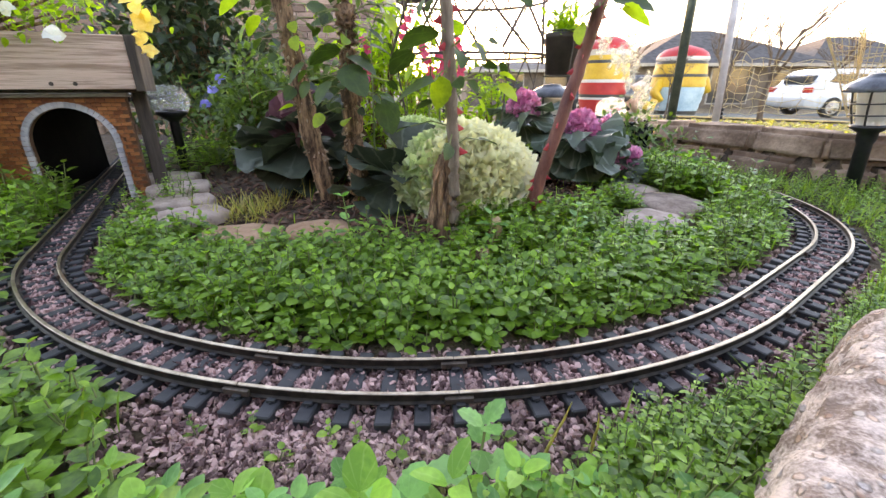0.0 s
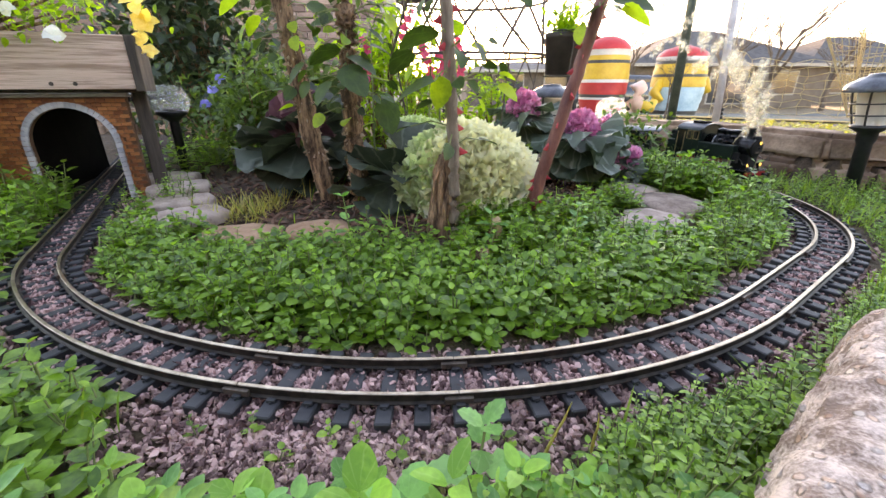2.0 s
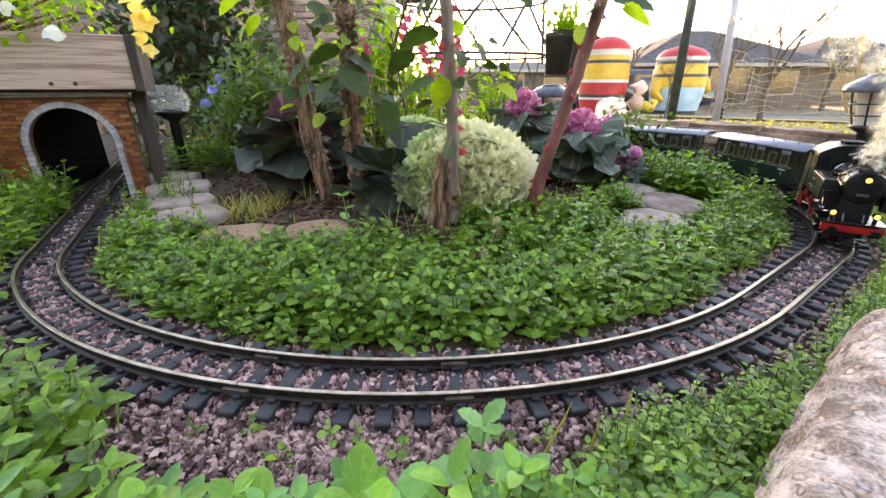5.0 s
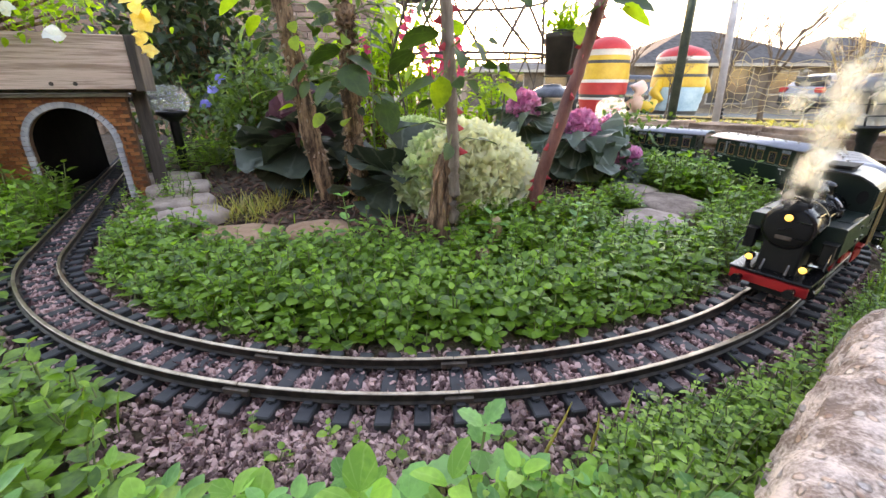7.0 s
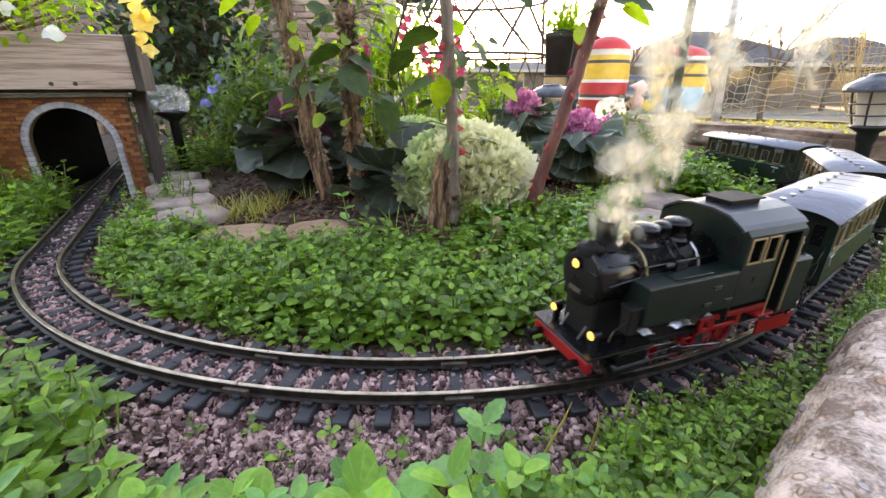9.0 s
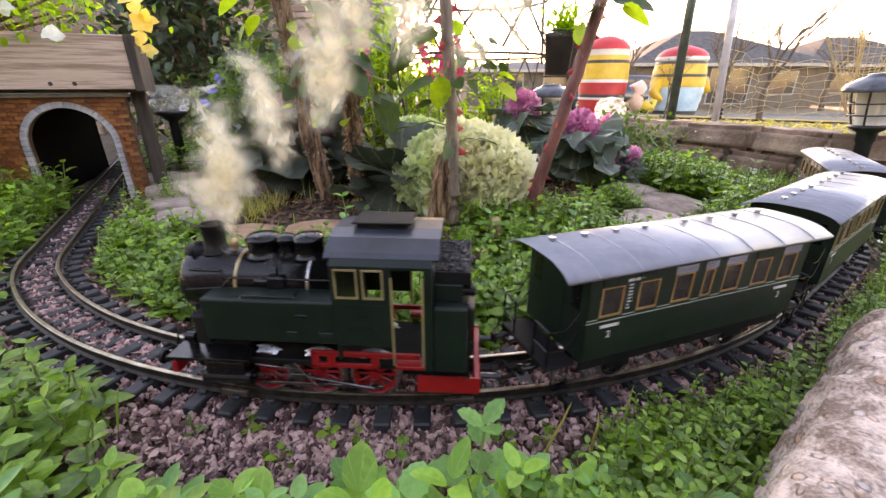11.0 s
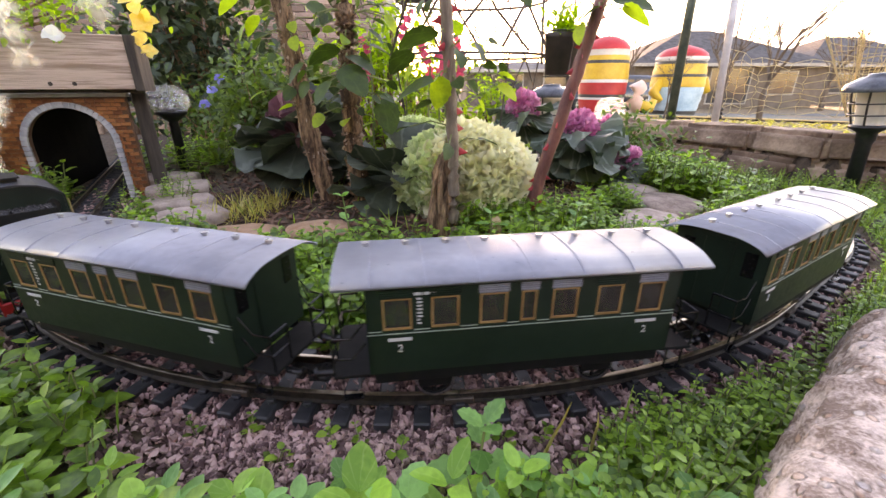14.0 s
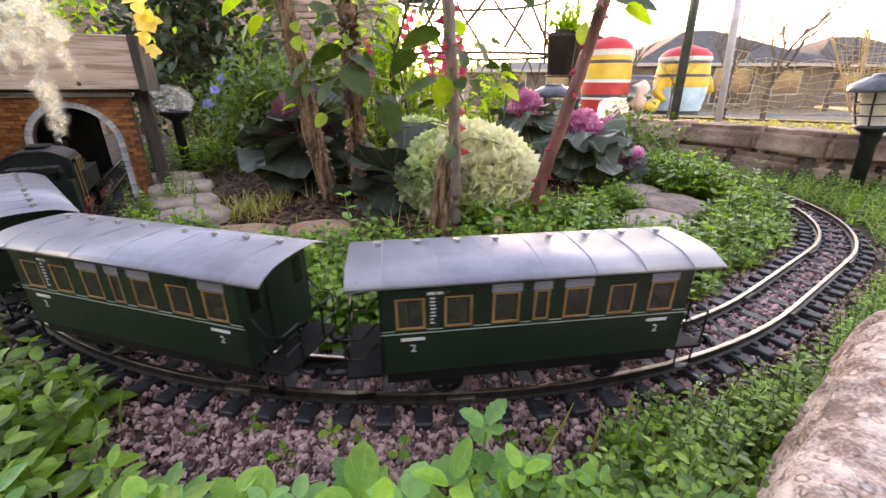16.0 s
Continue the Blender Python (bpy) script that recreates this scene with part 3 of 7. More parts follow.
    bm = lathe([(0.0012, 0), (0.0012, 0.004), (0.0034, 0.005), (0.0030, 0.009), (0.0016, 0.0115), (0, 0.012)], 14, None, Matrix.Translation((0.0700, 0.003, 0.1135)))
    part("bell", bm, "brass", t, "small brass bell", True)
    for y in (-1, 1):
        bm = tube([(0.101, y * (BR + 0.001), BZ + 0.001), (0.072, y * (BR + 0.001), BZ + 0.004), (0.066, y * (BR - 0.001), BZ + 0.011), (0.020, y * (BR - 0.001), BZ + 0.011), (-0.016, y * (BR - 0.001), BZ + 0.011)], 0.0009, 6)
        tube([(0.098, y * 0.0205, BZ + 0.0155), (0.074, y * 0.0205, BZ + 0.0155), (0.070, y * 0.0225, BZ + 0.010), (0.070, y * 0.0252, BZ - 0.004)], 0.0011, 6, bm)
        part("handrail", bm, "black_metal", boiler)
        bm = box(0.024, 0.037, min(y * 0.0195, y * 0.0275), max(y * 0.0195, y * 0.0275), BZ + 0.004, BZ + 0.014, 0.0012)
        rod((0.037, y * 0.0235, BZ + 0.009), (0.046, y * 0.0235, BZ + 0.009), 0.0028, seg=10, bm=bm)
        tube([(0.028, y * 0.022, BZ + 0.013), (0.030, y * 0.016, BZ + 0.022), (0.030, y * 0.008, BZ + 0.026)], 0.0011, 6, bm)
        part("feed_pump", bm, "black_metal", boiler)
    for x, y, z, r in ((0.1135, 0.0, 0.1030, 0.0044), (0.1105, -0.0248, 0.0500, 0.0043), (0.1105, 0.0248, 0.0500, 0.0043)):
        bm = rod((x - 0.008, y, z), (x, y, z), r, seg=18)
        if y:
            box(x - 0.007, x - 0.001, y - 0.002, y + 0.002, 0.0385, z - r + 0.001, 0.0003, bm)
        lamp = part("headlamp", bm, "black_metal", t)
        bm = lathe([(r * 0.86, 0), (r * 0.6, 0.0012), (0, 0.0018)], 18, None, Matrix.Translation((x, y, z)) @ Matrix.Rotation(radians(90), 4, 'Y'))
        part("lens", bm, "headlamp", lamp, "warm glowing lamp glass", True)
    # cab: straight sides that bow in under the roof sheet
    W, X0, X1 = 0.0430, -0.0860, -0.0165
    ZW0, ZW1, ZE = 0.0985, 0.1205, 0.1225
    for side in (-1, 1):
        ys = sorted((side * W, side * (W - 0.0018)))
        bm = box(-0.0580, X1, *ys, 0.0605, ZW0)
        box(X0, X1, *ys, ZW1, ZE, 0, bm)
        for x0, x1 in ((-0.0195, X1), (-0.0385, -0.0355), (-0.0580, -0.0530), (X0, X0 + 0.006)):
            box(x0, x1, *ys, ZW0, ZW1, 0, bm)
        box(X0, X0 + 0.006, *ys, 0.040, ZW0, 0, bm)
        prism([(side * W, ZE), (side * (W - 0.0018), ZE), (side * 0.0352, 0.1285), (side * 0.0368, 0.1290)], X0, X1, bm)
        cab = part("cab_side", bm, "green_paint", t)
        for x0, x1 in ((-0.0355, -0.0195), (-0.0530, -0.0385)):
            yo = sorted((side * (W - 0.0005), side * (W + 0.0011)))
            bm = box(x0, x1, *yo, ZW0, ZW0 + 0.0012)
            box(x0, x1, *yo, ZW1 - 0.0012, ZW1, 0, bm)
            box(x0, x0 + 0.0011, *yo, ZW0 + 0.0012, ZW1 - 0.0012, 0, bm)
            box(x1 - 0.0011, x1, *yo, ZW0 + 0.0012, ZW1 - 0.0012, 0, bm)
            part("cab_window_frame", bm, "brass", cab, "pale brass window frame")
        for x in (-0.0585, -0.0795):
            bm = rod((x, side * (W + 0.0022), 0.046), (x, side * (W + 0.0022), 0.116), 0.0008, seg=6)
            part("grab_rail", bm, "brass", cab, "thin brass grab rail")
        bm = box(-0.0795, -0.0585, *sorted((side * 0.030, side * 0.0425)), 0.0400, 0.0430, 0.0004)
        part("cab_step", bm, "red_paint", cab, "red footplate")
        yo = sorted((side * W, side * (W + 0.0006)))
        bm = box(-0.050, -0.024, *yo, 0.0930, 0.0937)
        box(-0.0405, -0.034, *yo, 0.080, 0.0862, 0, bm)
        box(-0.046, -0.029, *yo, 0.0745, 0.0757, 0, bm)
        part("works_plate", bm, "green_paint", cab)
    end = [(-W + 0.0019, 0.046), (W - 0.0019, 0.046), (W - 0.0019, ZE), (0.0350, 0.1282), (0.024, 0.1338), (0.010, 0.1362), (-0.010, 0.1362), (-0.024, 0.1338), (-0.0350, 0.1282), (-W + 0.0019, ZE)]
    for x in (X1 - 0.002, X0):
        part("cab_end", prism(end, x, x + 0.002), "green_paint", t)
    for x, o in ((X1, 0.0006), (X0, -0.0006)):
        for y in (-0.0315, 0.0315):
            d = Matrix.Translation((x + o, y, 0.1120)) @ Matrix.Rotation(radians(90), 4, 'Y') @ Matrix.Diagonal((1.55, 1, 1, 1))
            w = part("spectacle_window", lathe([(0, 0), (0.0052, 0)], 18, None, d), "black_matt", t, "dark oval cab window")
            part("window_ring", lathe([(0.0050, -0.0004), (0.0058, 0.0009), (0.0050, 0.0010)], 20, None, d), "green_paint", w)
    sheet = [(-0.0392, 0.1268), (-0.036, 0.1298), (-0.024, 0.1362), (-0.010, 0.1387), (0.010, 0.1387), (0.024, 0.1362), (0.036, 0.1298), (0.0392, 0.1268)]
    roof = part("cab_roof", prism(sheet + [(y * 0.975, z - 0.0018) for y, z in sheet[::-1]], X0 - 0.004, X1 + 0.004), "roof_dark", t, "blue-grey bowed cab roof")
    bm = box(-0.0660, -0.0290, -0.012, 0.012, 0.1380, 0.1420, 0.001)
    box(-0.0690, -0.0260, -0.0145, 0.0145, 0.1420, 0.1435, 0.0006, bm)
    part("roof_vent", bm, "black_matt", roof, "black roof ventilator")
    # bunker: broad below, stepped in above, a coal box on top
    bm = prism([(-0.0425, 0.040), (0.0425, 0.040), (0.0425, 0.0915), (0.040, 0.093), (-0.040, 0.093), (-0.0425, 0.0915)], -0.1100, X0 - 0.0005, None, 0.0006)
    prism([(-0.0330, 0.0928), (0.0330, 0.0928), (0.0330, 0.1060), (-0.0330, 0.1060)], -0.1060, X0 - 0.0005, bm, 0.0006)
    prism([(-0.024, 0.066), (0.024, 0.066), (0.020, 0.080), (-0.020, 0.080)], -0.1150, -0.1095, bm, 0.0006)
    part("coal_bunker", bm, "green_paint", t)
    bm = bmesh.new()
    for y in (-0.0315, 0.0295):
        box(-0.1120, X0 - 0.001, y, y + 0.002, 0.1058, 0.1150, 0.0004, bm)
    box(-0.1120, -0.1100, -0.0295, 0.0295, 0.1058, 0.1150, 0.0004, bm)
    box(-0.1098, X0 - 0.001, -0.0293, 0.0293, 0.1058, 0.1075, 0, bm)
    part("coal_box", bm, "black_matt", t)
    bm = bmesh.new()
    bmesh.ops.create_grid(bm, x_segments=24, y_segments=50, size=1)
    bm.transform(Matrix.Translation((-0.0985, 0, 0.1140)) @ Matrix.Diagonal((0.0115, 0.0293, 1, 1)))
    for v in bm.verts:
        v.co.z += 0.0030 * noise.noise(v.co * 420) + 0.0015 * noise.noise(v.co * 900) + 0.001
    part("coal_load", bm, "coal", t, "heap of shiny black coal")
    bm = rod((-0.1115, 0.036, 0.030), (-0.1115, 0.036, 0.088), 0.0011, seg=8)
    tube([(-0.1115, 0.036, 0.088), (-0.110, 0.036, 0.0925), (-0.104, 0.036, 0.0935)], 0.0011, 6, bm)
    part("rear_handrail", bm, "black_matt", t)
    for y in (-0.026, 0.026):
        part("rear_lamp", rod((-0.1150, y, 0.099), (-0.1055, y, 0.099), 0.0040, seg=14), "black_metal", t)


def text_mesh(words, size, m, parent, name, material="white_paint"):
    cu = bpy.data.curves.new("words", 'FONT')
    cu.body, cu.size, cu.extrude, cu.align_x, cu.align_y = words, size, 0.00015, 'CENTER', 'CENTER'
    ob = new("words", cu)
    me = bpy.data.meshes.new_from_object(ob.evaluated_get(bpy.context.evaluated_depsgraph_get()))
    bpy.data.objects.remove(ob)
    me.transform(m)
    me.materials.clear()
    me.materials.append(M[material])
    o = new(name, me)
    o.parent = parent
    return o


def build_coach():
    t = empty("passenger_coach", Matrix(), "dark green model railway coach with silver grey roof", "railway coach", "coaches of the train")
    HW, Z0, Z1, L = 0.051, 0.0470, 0.1150, 0.111
    wins = [(-0.099, -0.0775), (-0.0665, -0.0455), (-0.0335, -0.0125), (-0.0045, 0.0085), (0.0175, 0.0385), (0.0505, 0.0715), (0.0815, 0.1025)]
    wins = [(a - 0.0015, b - 0.0035) for a, b in wins]
    for side in (-1, 1):
        mir = (lambda a, b: (a, b)) if side < 0 else (lambda a, b: (-b, -a))
        y0, y1 = sorted((side * (HW - 0.002), side * HW))
        bm = box(-L, L, y0, y1, Z0, 0.0815)
        box(-L, L, y0, y1, 0.1045, Z1, 0, bm)
        edges = sorted(mir(a, b) for a, b in wins)
        xs = [-L] + [v for e in edges for v in e] + [L]
        for a, b in zip(xs[::2], xs[1::2]):
            box(a, b, y0, y1, 0.0815, 0.1045, 0, bm)
        wall = part("side_wall", bm, "coach_green", t)
        yo = (min(side * (HW - 0.001), side * (HW + 0.0003)), max(side * (HW - 0.001), side * (HW + 0.0003)))
        for i, e in enumerate(wins):
            a, b = mir(*e)
            bm = bmesh.new()
            box(a, b, *yo, 0.0815, 0.0830, 0, bm)
            box(a, a + 0.0013, *yo, 0.0830, 0.1045, 0, bm)
            box(b - 0.0013, b, *yo, 0.0830, 0.1045, 0, bm)
            box(a + 0.0013, b - 0.0013, *yo, 0.1035, 0.1045, 0, bm)
            f = part("window_frame", bm, "wood_frame", wall, "golden brown window frame")
            bm = box(a + 0.0013, b - 0.0013, min(side * (HW - 0.0015), side * (HW - 0.001)), max(side * (HW - 0.0015), side * (HW - 0.001)), 0.083, 0.1035)
            part("pane", bm, "pane", f, "dark window glass")
            bm = bmesh.new()      # slatted vent over the window
            for k in range(4):
                box(a - 0.001, b + 0.001, min(side * HW, side * (HW + 0.001)), max(side * HW, side * (HW + 0.001)), 0.1052 + 0.0016 * k, 0.1063 + 0.0016 * k, 0, bm)
            light = i in (2, 3, 4, 6)
            part("window_vent", bm, "roof_grey" if light else "coach_green", wall, "pale slatted vent" if light else "")
        bm = bmesh.new()
        for a, b in zip(xs[::2], xs[1::2]):
            box(a + 0.001, b - 0.001, min(side * HW, side * (HW + 0.0007)), max(side * HW, side * (HW + 0.0007)), 0.0806, 0.0812, 0, bm)
        box(-L, L, min(side * HW, side * (HW + 0.0006)), max(side * HW, side * (HW + 0.0006)), 0.0782, 0.0789, 0, bm)
        part("waist_line", bm, M["white_line"], wall, "thin pale lining along the waist")
        for x in (-0.0895, 0.0895):
            face = Matrix.Translation((x, side * (HW + 0.0003), 0.0665)) @ (Matrix.Rotation(radians(90), 4, 'X') if side < 0 else Matrix.Rotation(radians(180), 4, 'Z') @ Matrix.Rotation(radians(90), 4, 'X'))
            text_mesh("2", 0.0082, face, wall, "class_number")
            bm = box(x - 0.008, x + 0.008, min(side * HW, side * (HW + 0.0004)), max(side * HW, side * (HW + 0.0004)), 0.0727, 0.0751)
            part("sign_strip", bm, "white_paint", wall, "narrow white sign")
        xl = 0.0735 * side
        face = Matrix.Translation((xl, side * (HW + 0.0003), 0.1075)) @ (Matrix.Rotation(radians(90), 4, 'X') if side < 0 else Matrix.Rotation(radians(180), 4, 'Z') @ Matrix.Rotation(radians(90), 4, 'X'))
        bm = bmesh.new()
        rnd = random.Random(5)
        x = -0.006
        for w in (0.0055, 0.0045, 0.003):
            box(x, x + w, -0.001, 0.001, 0, 0.0002, 0, bm)
            x += w + 0.001
        for k in range(8):
            w = rnd.uniform(0.0018, 0.004)
            box(-0.004, -0.004 + w, -0.0042 - 0.0026 * k, -0.003 - 0.0026 * k, 0, 0.0002, 0, bm)
        part("lettering", bm, "white_paint", wall, "small illegible white lettering", m=face)
    for x in (-L, L):
        way = 1 if x > 0 else -1
        a, b = sorted((x, x - way * 0.002))
        bm = prism([(-HW, Z0), (HW, Z0), (HW, Z1), (0.040, 0.122), (0.024, 0.128), (0, 0.130), (-0.024, 0.128), (-0.040, 0.122), (-HW, Z1)], a, b)
        wall = part("end_wall", bm, "coach_green", t)
        for y in (-0.03, 0.03):
            bm = box(min(x, x + way * 0.0006), max(x, x + way * 0.0006), y - 0.007, y + 0.007, 0.086, 0.107)
            part("end_window", bm, "black_metal", wall, "dark end window")
        bm = box(min(x, x + way * 0.001), max(x, x + way * 0.001), -0.013, 0.013, 0.050, 0.112, 0.0004)
        part("end_door", bm, "coach_green", wall)
        # open end platform
        bm = box(min(x, x + way * 0.026), max(x, x + way * 0.026), -0.044, 0.044, 0.0395, 0.0435, 0.0006)
        plat = part("end_platform", bm, "black_matt", t)
        bm = bmesh.new()
        for y in (-0.042, -0.016, 0.016, 0.042):
            rod((x + way * 0.025, y, 0.043), (x + way * 0.025, y, 0.074), 0.0009, seg=6, bm=bm)
        for z in (0.058, 0.074):
            for y in (-1, 1):
                rod((x + way * 0.025, y * 0.016, z), (x + way * 0.025, y * 0.042, z), 0.0009, seg=6, bm=bm)
                tube([(x + way * 0.025, y * 0.042, z), (x + way * 0.012, y * 0.044, z), (x + way * 0.002, y * 0.044, z + 0.012)], 0.0008, 6, bm)
        part("platform_rail", bm, "black_metal", plat, "black wire railing")
        bm = bmesh.new()
        for y in (-1, 1):
            box(min(x + way * 0.006, x + way * 0.020), max(x + way * 0.006, x + way * 0.020), min(y * 0.040, y * 0.049), max(y * 0.040, y * 0.049), 0.016, 0.0175, 0, bm)
            for dx in (0.006, 0.019):
                box(min(x + way * dx, x + way * (dx + 0.001)), max(x + way * dx, x + way * (dx + 0.001)), min(y * 0.042, y * 0.044), max(y * 0.042, y * 0.044), 0.016, 0.040, 0, bm)
        part("step", bm, "black_metal", plat)
        buffer_pair(t, x + way * 0.026, 0.037, way)
        coupler(t, x + way * 0.014, way)
    # roof with ribs and ventilators
    bm = prism(arch(0.0560, 0.1155, 0.1345, 16), -0.1315, 0.1315)
    roof = part("roof", bm, "roof_grey", t, "silver grey bowed roof", True)
    for k in range(7):
        x = -0.1075 + 0.0358 * k
        rib = [(y * 1.004, z + 0.0005) for y, z in arch(0.0560, 0.1155, 0.1345, 16)[:17]]
        bm = prism(rib + [(y, z - 0.001) for y, z in rib[::-1]], x - 0.0004, x + 0.0004)
        part("roof_seam", bm, "roof_grey", roof)
    for x in (-0.111, -0.081, -0.051, -0.021, 0.022, 0.052, 0.082, 0.111):
        bm = bmesh.new()
        rod((x, -0.012, 0.1325), (x, -0.012, 0.1375), 0.0022, seg=10, bm=bm)
        rod((x, -0.012, 0.1363), (x, -0.012, 0.1378), 0.003, seg=10, bm=bm)
        part("roof_ventilator", bm, "steel", roof, "small grey roof ventilator")
    # floor, seats, underframe
    bm = box(-L + 0.002, L - 0.002, -HW + 0.002, HW - 0.002, 0.0445, 0.0505)
    part("floor_pan", bm, "black_matt", t)
    bm = bmesh.new()
    for k in range(5):
        x = -0.088 + 0.044 * k
        box(x - 0.003, x + 0.003, -0.046, -0.010, 0.0505, 0.090, 0.0006, bm)
        box(x - 0.003, x + 0.003, 0.010, 0.046, 0.0505, 0.090, 0.0006, bm)
    part("seat_row", bm, "inside", t, "brown bench seats")
    bm = box(-0.105, 0.105, -0.030, 0.030, 0.036, 0.0444, 0.001)
    box(-0.03, 0.03, -0.024, 0.024, 0.026, 0.037, 0.001, bm)
    rod((-0.02, -0.034, 0.03), (0.02, -0.034, 0.03), 0.006, seg=12, bm=bm)
    part("underframe", bm, "black_matt", t)
    # black sole bars and a middle box, added to deepen the shade underneath
    for y in (-0.0445, 0.0405):
        part("sole_bar", box(-0.108, 0.108, y, y + 0.004, 0.030, 0.0442, 0.0006), "black_matt", t)
    part("brake_gear", box(-0.085, 0.085, -0.013, 0.013, 0.018, 0.0358, 0.001), "black_matt", t)
    for x in (-0.064, 0.064):
        for side in (-1, 1):
            wheel(t, x, side * 0.0225, 0.0155, 8, False)
            bm = box(x - 0.012, x + 0.012, min(side * 0.030, side * 0.034), max(side * 0.030, side * 0.034), 0.014, 0.036, 0.001)
            box(x - 0.018, x + 0.018, min(side * 0.031, side * 0.033), max(side * 0.031, side * 0.033), 0.026, 0.029, 0.0004, bm)
            part("axle_guard", bm, "black_matt", t)
    return t


def settle(t, ys, yo, zs, zo, long=1.0):
    """Bring the body's width and height to the model's true ones; wheels keep theirs."""
    for o in t.children_recursive:
        if o.name.startswith(("wheel", "tyre")) or o.data is None:
            o.location.x *= long
            continue
        for v in o.data.vertices:
            y, z = v.co.y, v.co.z
            v.co.x *= long
            v.co.y = math.copysign(float(np.interp(abs(y), ys, yo)), y)
            v.co.z = float(np.interp(z, zs, zo))


M["white_line"] = surf("white_line", (0.2, 0.27, 0.22), (0.3, 0.36, 0.3), 60, 0.6, 0.05)
loco = build_loco()
coach = build_coach()
settle(loco, (0, 0.0275, 0.0475, 0.0515), (0, 0.0265, 0.0385, 0.0425), (0, 0.02, 0.041, 0.062, 0.102, 0.1325, 0.157), (0, 0.016, 0.027, 0.050, 0.0895, 0.120, 0.137), 1.11)
settle(coach, (0, 0.020, 0.034, 0.051, 0.056, 0.06), (0, 0.019, 0.029, 0.0392, 0.0430, 0.046), (0, 0.02, 0.047, 0.1155, 0.1345, 0.145), (0, 0.018, 0.037, 0.110, 0.1185, 0.1285), 1.05)
loco_superstructure(loco)
coaches = [coach, copy_thing(coach, Matrix()), copy_thing(coach, Matrix())]


# where the locomotive's front beam is on the line, by the second
def front_at(t):
    return float(np.interp(t, (0, 2.5, 3.5, 4.0, 6.5, 7, 8, 9, 11.3, 12.5, 14.5, 16), (1.476, 1.110, 0.974, 0.900, 0.4935, 0.4245, 0.2875, 0.137, -0.216, -0.397, -0.7095, -0.937)))


LOCO_LEN, FIRST, PITCH_S = 0.1205, 0.417, 0.313


def on_line(s, base):
    """Pose of a vehicle whose middle is at s and whose wheels stand base apart."""
    f, b = along(s - base / 2, 0, 0), along(s + base / 2, 0, 0)
    d = f - b
    return Matrix.Translation((f + b) / 2) @ Matrix.Rotation(math.atan2(d.y, d.x), 4, 'Z')


def train_rows(offset, base):
    return [(t, on_line(front_at(t) + offset, base)) for t in [k * 0.5 for k in range(33)]]


# ---- leaves and plants in bulk ----
def leaf_shape(length, width, fold=0.25, droop=0.3, rows=4, teeth=0.0):
    """One leaf along +x, its stalk end at the origin: (points, faces)."""
    v = [(0, 0, 0)]
    f = []
    for k in range(1, rows):
        u = k / rows
        w = width / 2 * math.sin(math.pi * u ** 0.8) ** 0.62 * (1 + (teeth if k % 2 else -teeth))
        z = -droop * length * u * u
        v += [(u * length, w, z + fold * w), (u * length, 0, z), (u * length, -w, z + fold * w)]
    v.append((length, 0, -droop * length))
    for k in range(rows - 2):
        a = 1 + 3 * k
        f += [(a, a + 3, a + 4, a + 1), (a + 1, a + 4, a + 5, a + 2)]
    f += [(0, 1, 2), (0, 2, 3)]
    a, e = 1 + 3 * (rows - 2), len(v) - 1
    f += [(a, e, a + 1), (a + 1, e, a + 2)]
    return np.array(v), f


class Bulk:
    """Collects copies of small shapes into one mesh."""

    def __init__(self):
        self.v, self.f, self.n = [], [], 0

    def add(self, shape, m):
        co, fs = shape
        a = np.array(m)
        self.v.append(co @ a[:3, :3].T + a[:3, 3])
        n = self.n
        self.f.extend([tuple(i + n for i in q) for q in fs])
        self.n += len(co)

    def build(self, name, material, parent=None, label="", smooth=True):
        return arrays(name, np.vstack(self.v), self.f, material, parent, label, smooth)


def merged(shapes):
    v, f, n = [], [], 0
    for co, fs in shapes:
        v.append(co)
        f += [tuple(i + n for i in q) for q in fs]
        n += len(co)
    return np.vstack(v), f


def moved(shape, m):
    a = np.array(m)
    return shape[0] @ a[:3, :3].T + a[:3, 3], shape[1]


def stalk(p, q, r):
    p, q = Vector(p), Vector(q)
    d = (q - p).to_track_quat('Z', 'Y')
    v = []
    for c, k in ((p, 1.0), (q, 0.6)):
        for i in range(3):
            v.append(c + d @ Vector((math.cos(2.1 * i) * r * k, math.sin(2.1 * i) * r * k, 0)))
    return np.array([t[:] for t in v]), [(0, 1, 4, 3), (1, 2, 5, 4), (2, 0, 3, 5)]


def sprig(rnd, height, leaf, levels, round_leaf=0.62):
    """A leafy weed: pairs of leaves crosswise up a stem, small ones at the top: (leaves, stem)."""
    out, stems = [], []
    lean = (rnd.uniform(-0.25, 0.25), rnd.uniform(-0.25, 0.25))
    top = Vector((lean[0] * height, lean[1] * height, height))
    stems.append(stalk((0, 0, 0), top, 0.0011))
    turn = rnd.uniform(0, 360)
    for k in range(levels):
        u = (k + 1) / levels
        p = top * u
        size = leaf * (1.0 - 0.45 * max(0, u - 0.55) / 0.45) * rnd.uniform(0.8, 1.15)
        shape = leaf_shape(size, size * round_leaf * rnd.uniform(0.85, 1.15), rnd.uniform(0.1, 0.35), rnd.uniform(0.05, 0.35))
        for h in (0, 180):
            tilt = -rnd.uniform(5, 30) - (25 if u > 0.95 else 0)
            m = Matrix.Translation(p) @ pose(0, 0, 0, 0, tilt, turn + h + rnd.uniform(-20, 20)) @ Matrix.Translation((0.15 * size, 0, 0))
            out.append(moved(shape, m))
        turn += 90 + rnd.uniform(-15, 15)
    return merged(out), merged(stems)


